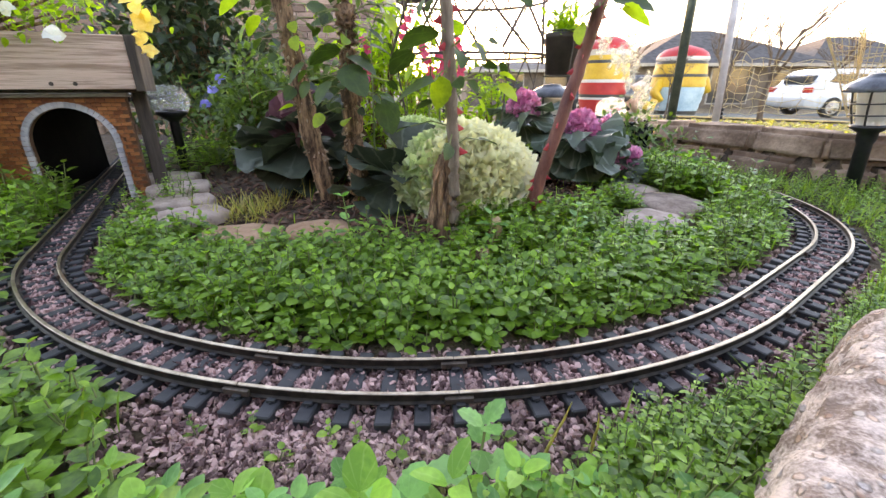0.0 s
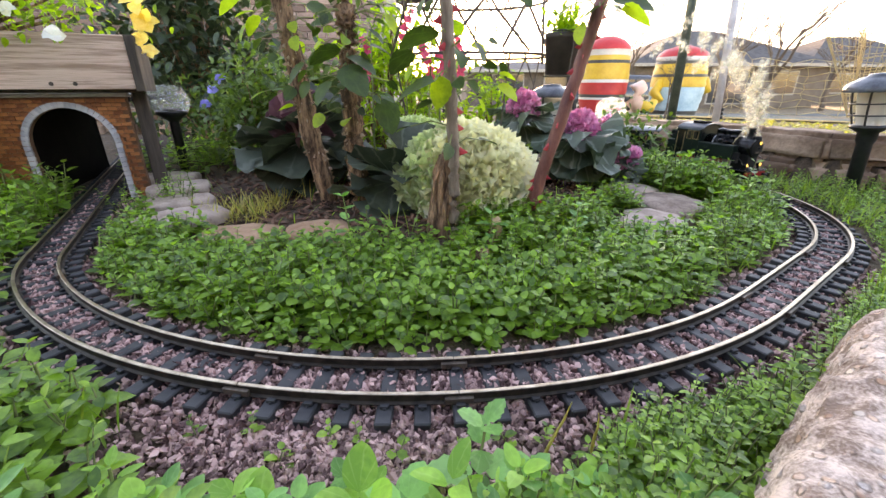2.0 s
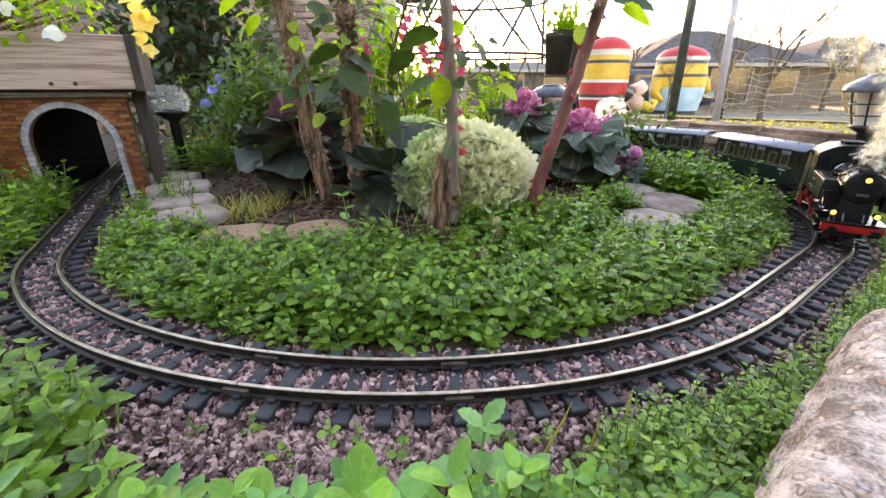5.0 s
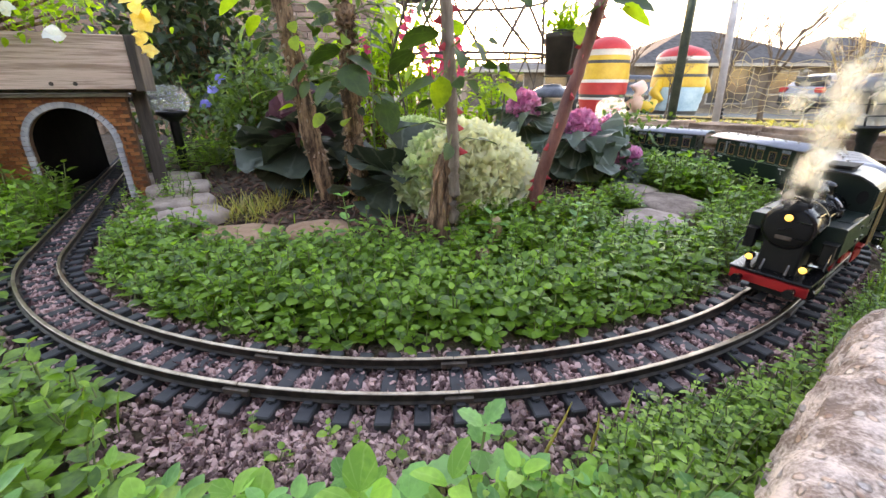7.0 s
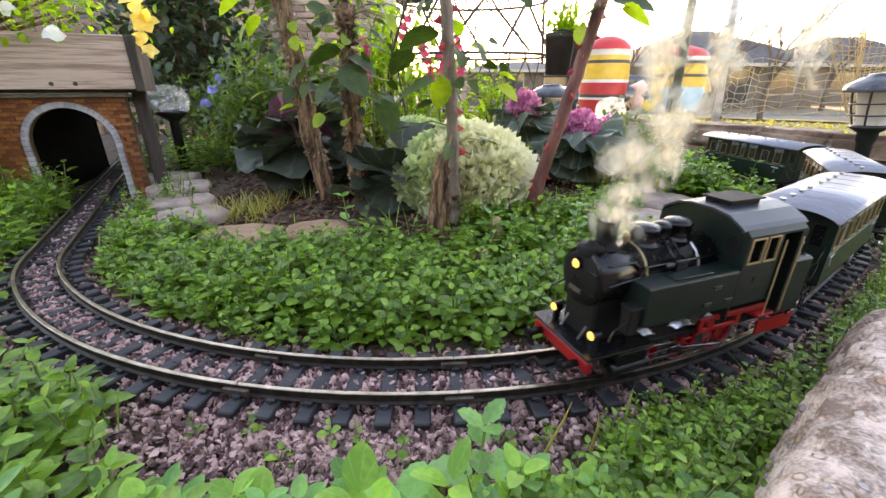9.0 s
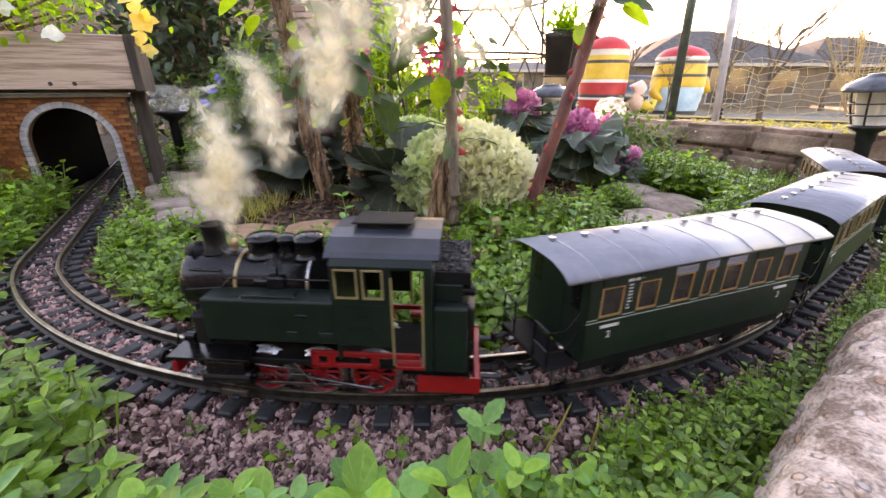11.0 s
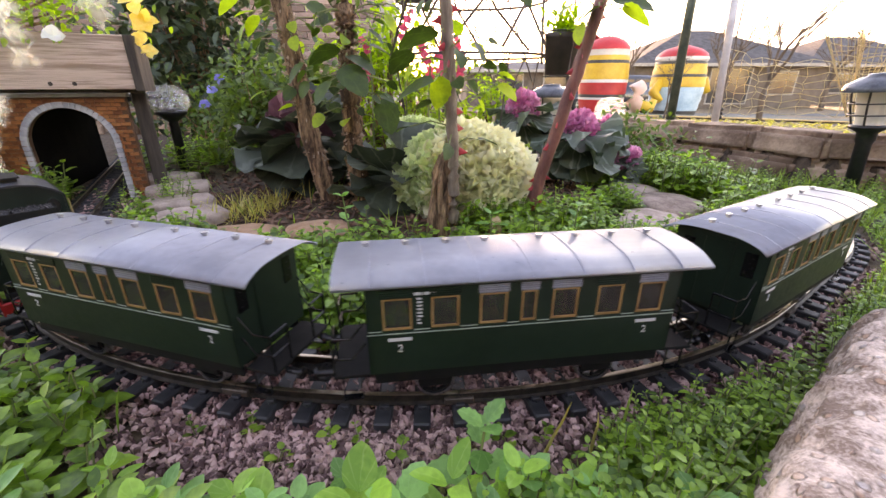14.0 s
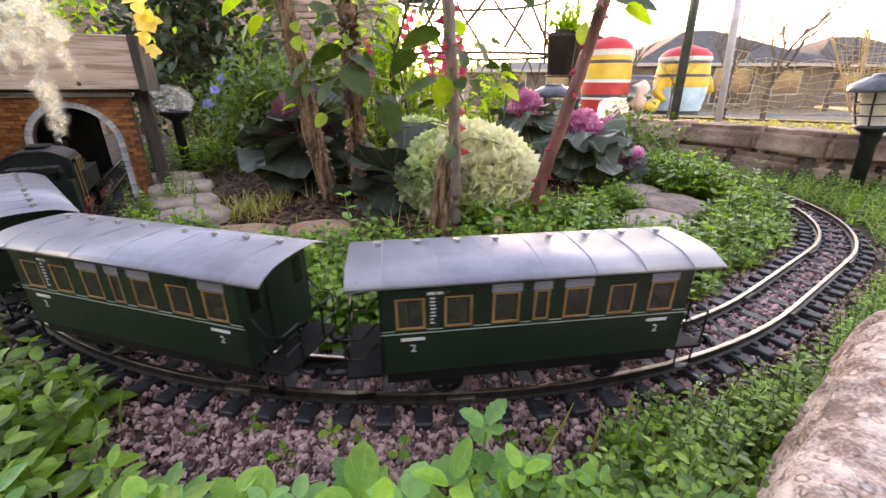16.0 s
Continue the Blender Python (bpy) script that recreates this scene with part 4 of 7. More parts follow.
def in_bend(x, y):
    """Inside the ring of track, clear of the ballast."""
    return off_line(x, y) > 0.052 and not outside(x, y)


RING = [line(s)[:2] for s in np.arange(-1.1, 2.3, 0.04)] + [(-0.8, 1.5)]


def outside(x, y):
    n, hit = len(RING), False
    for i in range(n):
        (ax, ay), (bx, by) = RING[i], RING[i - 1]
        if (ay > y) != (by > y) and x < (bx - ax) * (y - ay) / (by - ay) + ax:
            hit = not hit
    return not hit


PAVER_SPOTS = [(-0.80, 1.16, 0.085, 0.055, 6), (-0.675, 1.02, 0.075, 0.06, 25), (-0.60, 0.89, 0.075, 0.055, 35), (-0.515, 0.765, 0.085, 0.06, 48),
               (-0.355, 0.668, 0.068, 0.045, 8), (-0.215, 0.66, 0.055, 0.040, 20), (0.40, 0.735, 0.085, 0.06, 60), (0.50, 0.86, 0.085, 0.065, 75), (0.46, 0.98, 0.07, 0.05, 20)]


def on_paver(x, y, grow=0.0):
    return any(math.hypot((x - px) / (a + grow), (y - py) / (b + grow + 0.02)) < 1 for px, py, a, b, r in PAVER_SPOTS)


def build_weeds():
    rnd = random.Random(21)
    kinds = {"low": [sprig(rnd, rnd.uniform(0.02, 0.04), rnd.uniform(0.011, 0.017), 3, 0.82) for _ in range(7)],
             "mid": [sprig(rnd, rnd.uniform(0.038, 0.064), rnd.uniform(0.014, 0.023), 5, 0.80) for _ in range(8)],
             "big": [sprig(rnd, rnd.uniform(0.03, 0.055), rnd.uniform(0.019, 0.028), 4, 0.62) for _ in range(8)],
             "fine": [sprig(rnd, rnd.uniform(0.03, 0.06), rnd.uniform(0.009, 0.014), 6, 0.6) for _ in range(6)]}
    leaves, stems = Bulk(), Bulk()

    def set_plant(x, y, kind, k=1.0, z=None):
        lv, st = rnd.choice(kinds[kind])
        m = Matrix.LocRotScale((x, y, ground_z(x, y) if z is None else z), Euler((rnd.uniform(-.25, .25), rnd.uniform(-.25, .25), rnd.uniform(0, 6.3))), (k, k, k))
        leaves.add(lv, m)
        stems.add(st, m)

    n = 0
    while n < 2500:      # the green cushion inside the bend
        x, y = rnd.uniform(-0.62, 0.74), rnd.uniform(0.30, 1.25)
        d = off_line(x, y)
        if d < 0.062 or outside(x, y):
            continue
        bare = math.hypot((x + 0.02) / 0.42, (y - 1.02) / 0.33) < 1        # mulch under the roses
        if bare or on_paver(x, y, 0.005) or (x < -0.15 and y > 0.70 and (off_line(x, y) > 0.15 or x > -0.35)):
            continue
        if x < -0.25 and y > 0.62 + 0.1 and rnd.random() < 0.5:
            continue
        if -0.44 < x < 0.02 and y > 0.590 + rnd.uniform(-0.02, 0.03):
            continue
        edge = d < 0.095
        set_plant(x, y, "low" if edge or rnd.random() < 0.25 else ("fine" if x > 0.42 and rnd.random() < 0.5 else "mid"), rnd.uniform(0.75, 1.1))
        n += 1
    n = 0
    while n < 420:       # taller growth at the back right, in front of the wall
        x, y = rnd.uniform(0.40, 0.80), rnd.uniform(0.78, 1.42)
        if outside(x, y) or off_line(x, y) < 0.055 or on_paver(x, y, 0.01):
            continue
        set_plant(x, y, "mid" if rnd.random() < 0.7 else "fine", rnd.uniform(0.8, 1.25))
        n += 1
    n = 0
    while n < 1150:       # outside, to the left
        x, y = rnd.uniform(-1.15, -0.10), rnd.uniform(0.10, 1.05)
        if not outside(x, y) or off_line(x, y) < 0.06 or y > 1.02 + 0.3 * (x + 0.9):
            continue
        if x > -0.26 and y > 0.125 - 0.5 * (x + 0.1):
            continue
        if math.hypot(x, y) < 0.13:
            continue
        far = math.hypot(x, y) > 0.62
        set_plant(x, y, "fine" if far and rnd.random() < 0.6 else ("big" if rnd.random() < 0.75 else "mid"), rnd.uniform(0.85, 1.25))
        n += 1
    n = 0
    while n < 900:       # outside, to the right, as far as the stone block
        x, y = rnd.uniform(0.02, 0.56), rnd.uniform(0.13, 0.52)
        if not outside(x, y) or off_line(x, y) < 0.07 or (x < 0.12 and y > 0.17):
            continue
        if y < 0.33 and x > 0.075 + (y - 0.10) * 1.18:
            continue
        set_plant(x, y, "low" if rnd.random() < 0.45 else "fine", rnd.uniform(0.55, 0.8) if off_line(x, y) < 0.12 else rnd.uniform(0.7, 1.0))
        n += 1
    n = 0
    while n < 1100:       # low growth between the far bend and the wall
        x, y = rnd.uniform(0.45, 1.25), rnd.uniform(0.42, 1.25)
        if not outside(x, y) or off_line(x, y) < 0.066 or beyond_wall(x, y) > -0.03:
            continue
        set_plant(x, y, "low" if rnd.random() < 0.5 else "fine", rnd.uniform(0.6, 1.0))
        n += 1
    for x, y in ((-0.035, 0.215), (-0.06, 0.225), (0.02, 0.225), (-0.15, 0.235), (-0.12, 0.21), (-0.085, 0.232), (-0.19, 0.235), (0.05, 0.23), (0.075, 0.225)):
        set_plant(x, y, "low", 0.7)
    n = 0
    while n < 420:       # thick growth outside the left bend, up to the portal
        x, y = rnd.uniform(-1.15, -0.55), rnd.uniform(0.42, 1.0)
        if not outside(x, y) or off_line(x, y) < 0.048 or y > 0.98 + 0.35 * (x + 0.85):
            continue
        set_plant(x, y, "fine" if rnd.random() < 0.4 else "big", rnd.uniform(0.8, 1.2) if x > -0.78 else rnd.uniform(1.1, 1.7))
        n += 1
    n = 0
    while n < 300:       # a green mound in front of the far wall
        x, y = rnd.gauss(0.60, 0.055), rnd.gauss(1.08, 0.12)
        if outside(x, y) or off_line(x, y) < 0.062 or on_paver(x, y, 0.0):
            continue
        set_plant(x, y, "mid" if rnd.random() < 0.6 else "fine", rnd.uniform(1.1, 1.7))
        n += 1
    n = 0
    while n < 150:       # tight against the stone kerb
        y = rnd.uniform(0.14, 0.36)
        x = 0.072 + (y - 0.075) * 1.21 + rnd.uniform(-0.06, 0.012)
        if off_line(x, y) < 0.075:
            continue
        set_plant(x, y, "fine" if rnd.random() < 0.6 else "low", rnd.uniform(0.6, 0.95))
        n += 1
    for k in range(70):   # behind the tunnel's side
        set_plant(rnd.uniform(-1.0, -0.72), rnd.uniform(1.22, 1.6), "mid", rnd.uniform(1.2, 1.8))
    for k in range(26):   # tuft in front of the portal
        set_plant(rnd.gauss(-0.66, 0.05), rnd.gauss(0.90, 0.05), "fine", rnd.uniform(0.8, 1.2))
    tagged(leaves.build("ground_cover", "weed", None, "dense fresh green leafy weeds along the track"), category="weeds", kind="stuff")
    tagged(stems.build("ground_cover_stems", "stem", None, "thin green stems of the low weeds"), category="stems", kind="stuff")
    # grass blades
    blades, dry = Bulk(), Bulk()
    shapes = [leaf_shape(rnd.uniform(0.03, 0.06), 0.0022, 0.3, rnd.uniform(0.0, 0.5), 4) for _ in range(8)]
    n = 0
    while n < 2600:
        if rnd.random() < 0.75:
            x, y = rnd.uniform(0.4, 1.25), rnd.uniform(0.38, 1.2)
        else:
            x, y = rnd.uniform(-0.95, 0.45), rnd.uniform(0.15, 1.0)
        if off_line(x, y) < 0.06 or beyond_wall(x, y) > -0.02 or on_paver(x, y) or (x > 0.08 + (y - 0.1) * 1.15 and y < 0.36):
            continue
        if -0.25 < x < 0.12 and y < 0.3:
            continue
        if not outside(x, y) and rnd.random() < 0.6:
            continue
        blades.add(rnd.choice(shapes), pose(x, y, ground_z(x, y), 0, -rnd.uniform(35, 88), rnd.uniform(0, 360)))
        n += 1
    for k in range(260):   # straw-coloured tuft on the mulch
        x, y = rnd.gauss(-0.40, 0.05), rnd.gauss(0.84, 0.05)
        dry.add(rnd.choice(shapes), pose(x, y, ground_z(x, y), 0, -rnd.uniform(25, 80), rnd.uniform(0, 360)))
    tagged(blades.build("grass_blades", "grass", None, "thin green grass blades between the weeds"), category="grass", kind="stuff")
    tagged(dry.build("dry_grass_tuft", "dry_grass", None, "yellowing grass tuft on the mulch"), category="grass", kind="stuff")


build_weeds()


def single_plant(x, y, z, height, leaf, levels, seed, material="mint", label="young weed with broad pale green leaves", lean=0.0, width=0.6, teeth=0.0, stem_r=0.0016):
    """A plant near the camera: every leaf its own part."""
    rnd = random.Random(seed)
    t = empty("weed_plant", pose(x, y, z, 0, 0, rnd.uniform(0, 360)), label, "plant", "larger weeds beside the track")
    part("stem", tube([(0, 0, 0), (lean * height * 0.4, 0, height * 0.5), (lean * height, 0, height)], [stem_r, stem_r * 0.8, stem_r * 0.6], 6), "stem", t)
    turn = rnd.uniform(0, 360)
    for k in range(levels):
        u = (k + 1) / levels
        size = leaf * (1.1 - 0.5 * u) * rnd.uniform(0.85, 1.15)
        for h in ((0, 180) if u < 0.99 else (0, 120, 240)):
            co, fs = leaf_shape(size, size * width * rnd.uniform(0.9, 1.1), rnd.uniform(0.1, 0.3), rnd.uniform(0.0, 0.35), 9, teeth)
            ob = arrays("leaf", co, fs, material, t, "", True)
            ob.matrix_basis = pose(lean * height * u, 0, height * u, 0, -rnd.uniform(0, 25) - (20 if u > 0.9 else 0), turn + h + rnd.uniform(-15, 15)) @ Matrix.Translation((size * 0.12, 0, 0))
        turn += 90
    return t


M["mint_leaf"] = leafy("mint_leaf", (0.075, 0.22, 0.055), (0.21, 0.46, 0.15), island=False)
M["lime_leaf"] = leafy("lime_leaf", (0.11, 0.28, 0.03), (0.28, 0.51, 0.09), island=False)
for args in ((0.022, 0.192, -0.024, 0.055, 0.034, 3, 1, "mint_leaf", "pale green nettle-like weed with toothed leaves", 0.15, 0.75, 0.10),
             (0.045, 0.168, -0.024, 0.045, 0.030, 3, 2, "mint_leaf", "pale green nettle-like weed with toothed leaves", 0.1, 0.75, 0.10),
             (-0.062, 0.178, -0.024, 0.028, 0.022, 2, 3, "mint_leaf", "pale green nettle-like weed with toothed leaves", 0.1, 0.8, 0.10),
             (0.004, 0.155, -0.024, 0.05, 0.036, 3, 4, "lime_leaf", "bright lime green weed with pointed leaves", 0.1, 0.5, 0.0),
             (-0.045, 0.150, -0.024, 0.052, 0.046, 2, 5, "lime_leaf", "bright lime green weed with pointed leaves", 0.0, 0.75, 0.0),
             (-0.02, 0.150, -0.024, 0.048, 0.036, 3, 15, "mint_leaf", "pale green nettle-like weed with toothed leaves", 0.0, 0.8, 0.08),
             (-0.10, 0.158, -0.024, 0.042, 0.024, 3, 6, "mint_leaf", "young weed with broad pale green leaves", 0.1, 0.6, 0.0),
             (-0.155, 0.155, -0.024, 0.045, 0.026, 4, 7, "mint_leaf", "young weed with broad pale green leaves", 0.1, 0.6, 0.0),
             (-0.20, 0.170, -0.024, 0.045, 0.024, 4, 8, "lime_leaf", "bright lime green weed with pointed leaves", 0.1, 0.5, 0.0),
             (-0.24, 0.150, -0.024, 0.05, 0.026, 4, 9, "mint_leaf", "young weed with broad pale green leaves", 0.1, 0.55, 0.0),
             (0.09, 0.165, -0.024, 0.045, 0.022, 4, 10, "mint_leaf", "young weed with broad pale green leaves", 0.1, 0.55, 0.0),
             (0.13, 0.150, -0.024, 0.04, 0.022, 4, 11, "lime_leaf", "bright lime green weed with pointed leaves", 0.1, 0.5, 0.0),
             (-0.145, 0.60, 0.0, 0.075, 0.026, 4, 12, "mint_leaf", "round-leaved weed at the foot of a rose stem", 0.1, 0.75, 0.0),
             (0.075, 0.585, -0.01, 0.06, 0.03, 4, 13, "mint_leaf", "broad-leaved weed at the foot of a rose stem", 0.1, 0.6, 0.0),
             (0.205, 0.60, -0.01, 0.07, 0.03, 4, 14, "mint_leaf", "broad-leaved weed growing above the others", 0.1, 0.6, 0.0)):
    single_plant(*args)
_r = random.Random(61)
for _k in range(16):
    single_plant(-0.17 + 0.021 * _k + _r.uniform(-0.008, 0.008), _r.uniform(0.140, 0.165), -0.024, _r.uniform(0.028, 0.05), _r.uniform(0.022, 0.036), 3, 70 + _k, _r.choice(("mint_leaf", "lime_leaf", "mint_leaf")),
                 "young weed with broad pale green leaves", 0.1, _r.uniform(0.6, 0.85), _r.choice((0.0, 0.0, 0.09)))


def grass_blade(points):
    """One tall blade that stands alone."""
    rnd = random.Random(len(points))
    bm = tube(points, [0.0014, 0.0012, 0.0009, 0.0003], 5)
    return tagged(part("grass_blade", bm, "dry_grass", None, "single tall yellow-green grass blade"), category="grass")


grass_blade([(0.072, 0.215, -0.02), (0.078, 0.216, 0.0), (0.084, 0.217, 0.015), (0.088, 0.216, 0.033)])
grass_blade([(0.11, 0.222, -0.02), (0.111, 0.223, -0.008), (0.113, 0.224, 0.004), (0.112, 0.225, 0.015)])


# ---- stones: wall blocks, edging pavers, the big block ----
def rough_block(name, w, d, h, material, seed, cut=4, amount=0.004, bevel=0.008):
    bm = box(-w / 2, w / 2, -d / 2, d / 2, 0, h, bevel, None, 2)
    bmesh.ops.subdivide_edges(bm, edges=bm.edges[:], cuts=cut, use_grid_fill=True)
    for v in bm.verts:
        p = Vector((v.co.x + seed * 3.1, v.co.y, v.co.z))
        v.co += v.normal * (amount * noise.noise(p * 14) + amount * 0.5 * noise.noise(p * 45))
    return part(name, bm, material, None, "", True)


def wall_run(course):
    """The wall's face line, set back a little for the upper course: (points, running lengths)."""
    pts = [Vector((x, y, 0)) for x, y in WALL_LINE]
    run = [0.0]
    for p, q in zip(pts, pts[1:]):
        run.append(run[-1] + (q - p).length)
    return pts, run


def build_wall():
    wall = empty("retaining_wall", Matrix(), "low garden wall of two courses of rough brown stone blocks", "wall", kind="structure")
    rnd = random.Random(8)
    for course in range(2):
        pts, run = wall_run(course)

        def at(u):
            u = max(0.0, min(run[-1] - 1e-4, u))
            i = max(k for k in range(len(run) - 1) if run[k] <= u)
            return pts[i].lerp(pts[i + 1], (u - run[i]) / (run[i + 1] - run[i]))
        u = -0.02 - 0.09 * course
        while u < run[-1]:
            w = rnd.uniform(0.165, 0.235)
            p, q = at(u), at(u + w)
            d = q - p
            L = d.length
            a = math.atan2(d.y, d.x)
            h = (0.078, 0.073)[course] + rnd.uniform(-0.004, 0.004)
            ob = rough_block("block", L - 0.004, 0.11, h, "wall_block", rnd.uniform(0, 9), 4, 0.007, 0.014)
            ob.parent = wall
            back = 0.055 + course * 0.016 + rnd.uniform(-0.008, 0.008)
            c = (p + q) / 2 + Vector((math.sin(a), -math.cos(a), 0)) * back
            ob.matrix_basis = pose(c.x, c.y, (-0.036, 0.041)[course], 0, rnd.uniform(-2, 2), math.degrees(a) + rnd.uniform(-4, 4))
            u += w
    return wall


build_wall()


def build_pavers():
    for k, (x, y, a, b, r) in enumerate(PAVER_SPOTS):
        bm = bmesh.new()
        rnd = random.Random(40 + k)
        n = 18
        ring = []
        for i in range(n):
            t = 2 * math.pi * i / n
            q = 1 / max(abs(math.cos(t)), abs(math.sin(t))) ** 0.55
            ring.append((a * math.cos(t) * q * rnd.uniform(0.93, 1.05), b * math.sin(t) * q * rnd.uniform(0.93, 1.05)))
        lay = []
        for s, z in ((1.0, -0.03), (1.0, 0.012), (0.95, 0.02), (0.6, 0.023)):
            lay.append([bm.verts.new((px * s, py * s, z + 0.003 * noise.noise(Vector((px * 30, py * 30, k))))) for px, py in ring])
        for p, q in zip(lay, lay[1:]):
            for i in range(n):
                bm.faces.new((p[i], p[(i + 1) % n], q[(i + 1) % n], q[i]))
        bm.faces.new(lay[-1])
        orange = k in (4, 5)
        ob = part("paving_stone", bm, "orange_paver" if orange else "paver", None, "", True)
        ob.matrix_basis = pose(x, y, ground_z(x, y), 0, 0, r)
        tagged(ob, "flat orange-brown sandstone slab lying in the mulch" if orange else "worn grey-brown edging stone lying in the soil", "paving stone", "edging stones of the bed")


build_pavers()


def build_big_block():
    """The rough stone kerb beside the camera: a lumpy slab with a broken edge."""
    bm = bmesh.new()
    n, mrows = 130, 84
    grid = []
    for i in range(n + 1):
        row = []
        u = i / n
        ex, ey = 0.050 + 0.335 * u, 0.060 + 0.272 * u      # the edge's foot line
        for j in range(mrows + 1):
            w = j / mrows
            if w < 0.3:
                h, o = w / 0.3, 0.0
            else:
                h, o = 1.0, (w - 0.3) / 0.7
            off = 0.30 * o + 0.030 * h ** 2 * (1 if h < 1 else 1)
            x, y, z = ex + off * 0.80, ey - off * 0.62, -0.05 + 0.115 * math.sin(h * math.pi / 2) ** 0.7 - 0.012 * o
            if u > 0.93:
                k = (u - 0.93) / 0.07
                z = -0.05 + (z + 0.05) * math.sqrt(max(0, 1 - k * k))
            p = Vector((x, y, z))
            d = 0.004 * noise.noise(p * 14) + 0.0042 * noise.noise(p * 48) + 0.0030 * noise.noise(p * 120)
            row.append(bm.verts.new((x - d * 0.6 * (1 - o), y + d * 0.5 * (1 - o), z + d * 0.8)))
        grid.append(row)
    for i in range(n):
        for j in range(mrows):
            bm.faces.new((grid[i][j], grid[i + 1][j], grid[i + 1][j + 1], grid[i][j + 1]))
    bmesh.ops.recalc_face_normals(bm, faces=bm.faces[:])
    ob = part("stone_kerb", bm, "concrete", None, "rough pinkish conglomerate stone block at the bed's edge", True)
    tagged(ob, category="stone block")
    return ob


build_big_block()


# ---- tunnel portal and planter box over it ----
# near-black timber: the darkness inside the tunnel is put into the colour
M["shade_black"] = surf("shade_black", (0.002, 0.0018, 0.0016), (0.006, 0.005, 0.0045), 20, 0.9, 0.4, spec=0.05)
PORTAL = pose(-0.835, 0.969, 0, 0, 0, 20)      # x along its face, -y towards the viewer


def build_tunnel():
    t = empty("tunnel_portal", PORTAL, "model tunnel mouth of orange bricks with a grey stone arch", "tunnel")
    cu, hw, spring = -0.022, 0.080, 0.106
    n = 20
    arc = [(cu + hw * math.cos(math.pi * k / n), spring + hw * math.sin(math.pi * k / n)) for k in range(n + 1)]
    outline = [(0.102, -0.03), (0.102, 0.208), (-0.26, 0.208), (-0.26, -0.03), (cu - hw, -0.03)] + arc[::-1] + [(cu + hw, -0.03)]
    bm = bmesh.new()
    f = bm.faces.new([bm.verts.new((x, 0, z)) for x, z in outline])
    ext = bmesh.ops.extrude_face_region(bm, geom=[f])
    bmesh.ops.translate(bm, verts=[v for v in ext["geom"] if isinstance(v, bmesh.types.BMVert)], vec=(0, 0.014, 0))
    bmesh.ops.recalc_face_normals(bm, faces=bm.faces[:])
    wall = part("portal_wall", bm, "mortar", t, "recessed dark mortar")
    bm = box(-0.265, 0.107, -0.006, 0.018, 0.2085, 0.2165, 0.001)
    part("coping", bm, "portal_stone", t, "thin grey coping strip")
    # bricks
    brick = bpy.data.meshes.new("brick")
    b = box(-0.0092, 0.0092, -0.0022, 0.001, 0.0004, 0.0082, 0.0007)
    b.to_mesh(brick)
    b.free()
    brick.materials.append(M["portal_brick"])
    half = brick.copy()
    half.transform(Matrix.Diagonal((0.46, 1, 1, 1)))
    rnd = random.Random(4)
    for row in range(27):
        z = -0.03 + row * 0.0087
        x = -0.255 + (0.0095 if row % 2 else 0)
        while x < 0.100:
            clear = all(math.hypot(x + o - cu, max(0, z + 0.004 - spring)) > hw + 0.007 for o in (-0.008, 0, 0.008))
            if clear and x + 0.0092 < 0.103:
                ob = new("brick", brick)
                ob.parent = wall
                ob.matrix_basis = pose(x, -0.0006 + rnd.uniform(-0.0004, 0.0004), z, 0, rnd.uniform(-1, 1), 0)
            elif math.hypot(x - cu, max(0, z + 0.004 - spring)) > hw + 0.006 or x + 0.0092 >= 0.103:
                ob = new("brick", half)
                ob.parent = wall
                ob.matrix_basis = pose(x - (0.005 if x > 0.09 else 0), -0.0006, z)
            x += 0.0192
    # arch stones
    stone = bpy.data.meshes.new("arch_stone")
    b = box(-0.0052, 0.0052, -0.006, 0.003, 0, 0.013, 0.0009)
    b.to_mesh(stone)
    b.free()
    stone.materials.append(M["portal_stone"])
    for k in range(25):
        a = math.pi * (k + 0.5) / 25
        ob = new("arch_stone", stone)
        ob.parent = t
        ob.matrix_basis = Matrix.Translation((cu + hw * math.cos(a), 0, spring + hw * math.sin(a))) @ Matrix.Rotation(math.pi / 2 - a, 4, 'Y')
    for side in (-1, 1):
        for k in range(12):
            ob = new("arch_stone", stone)
            ob.parent = t
            ob.matrix_basis = Matrix.Translation((cu + side * hw, 0, spring - 0.0058 - 0.0112 * k)) @ Matrix.Rotation(math.pi / 2 * side, 4, 'Y')
    # the run behind it, its inner shade put into the lining's colour
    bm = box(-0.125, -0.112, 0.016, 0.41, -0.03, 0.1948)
    part("tunnel_lining", bm, "shade_black", t, "timber lining, the tunnel's shade put into its near-black colour")
    part("side_lining", box(0.070, 0.083, 0.016, 0.075, -0.03, 0.1948), "shade_black", t)
    part("top_lining", box(-0.125, 0.083, 0.016, 0.41, 0.195, 0.2065), "shade_black", t)
    p = empty("planter_box", PORTAL, "raised planter of weathered sawn timber boards", "planter")
    bm = box(-0.50, 0.140, -0.040, -0.022, 0.2245, 0.334, 0.0015)
    front = part("front_board", bm, "wood", p, "pale sawn board with fine grain")
    bm = bmesh.new()
    for x in (-0.012, 0.030):
        lathe([(0, -0.0405), (0.004, -0.0405), (0.005, -0.0395)], 10, bm, Matrix.Rotation(radians(90), 4, 'X') @ Matrix.Translation((x, 0.236, 0)) @ Matrix.Diagonal((1, 1, -1, 1)))
    part("screw", bm, "old_wood", front, "dark rusted screw")
    part("side_board", box(0.1402, 0.158, -0.045, 0.045, 0.220, 0.334, 0.0015), "old_wood", p, "dark weathered side board")
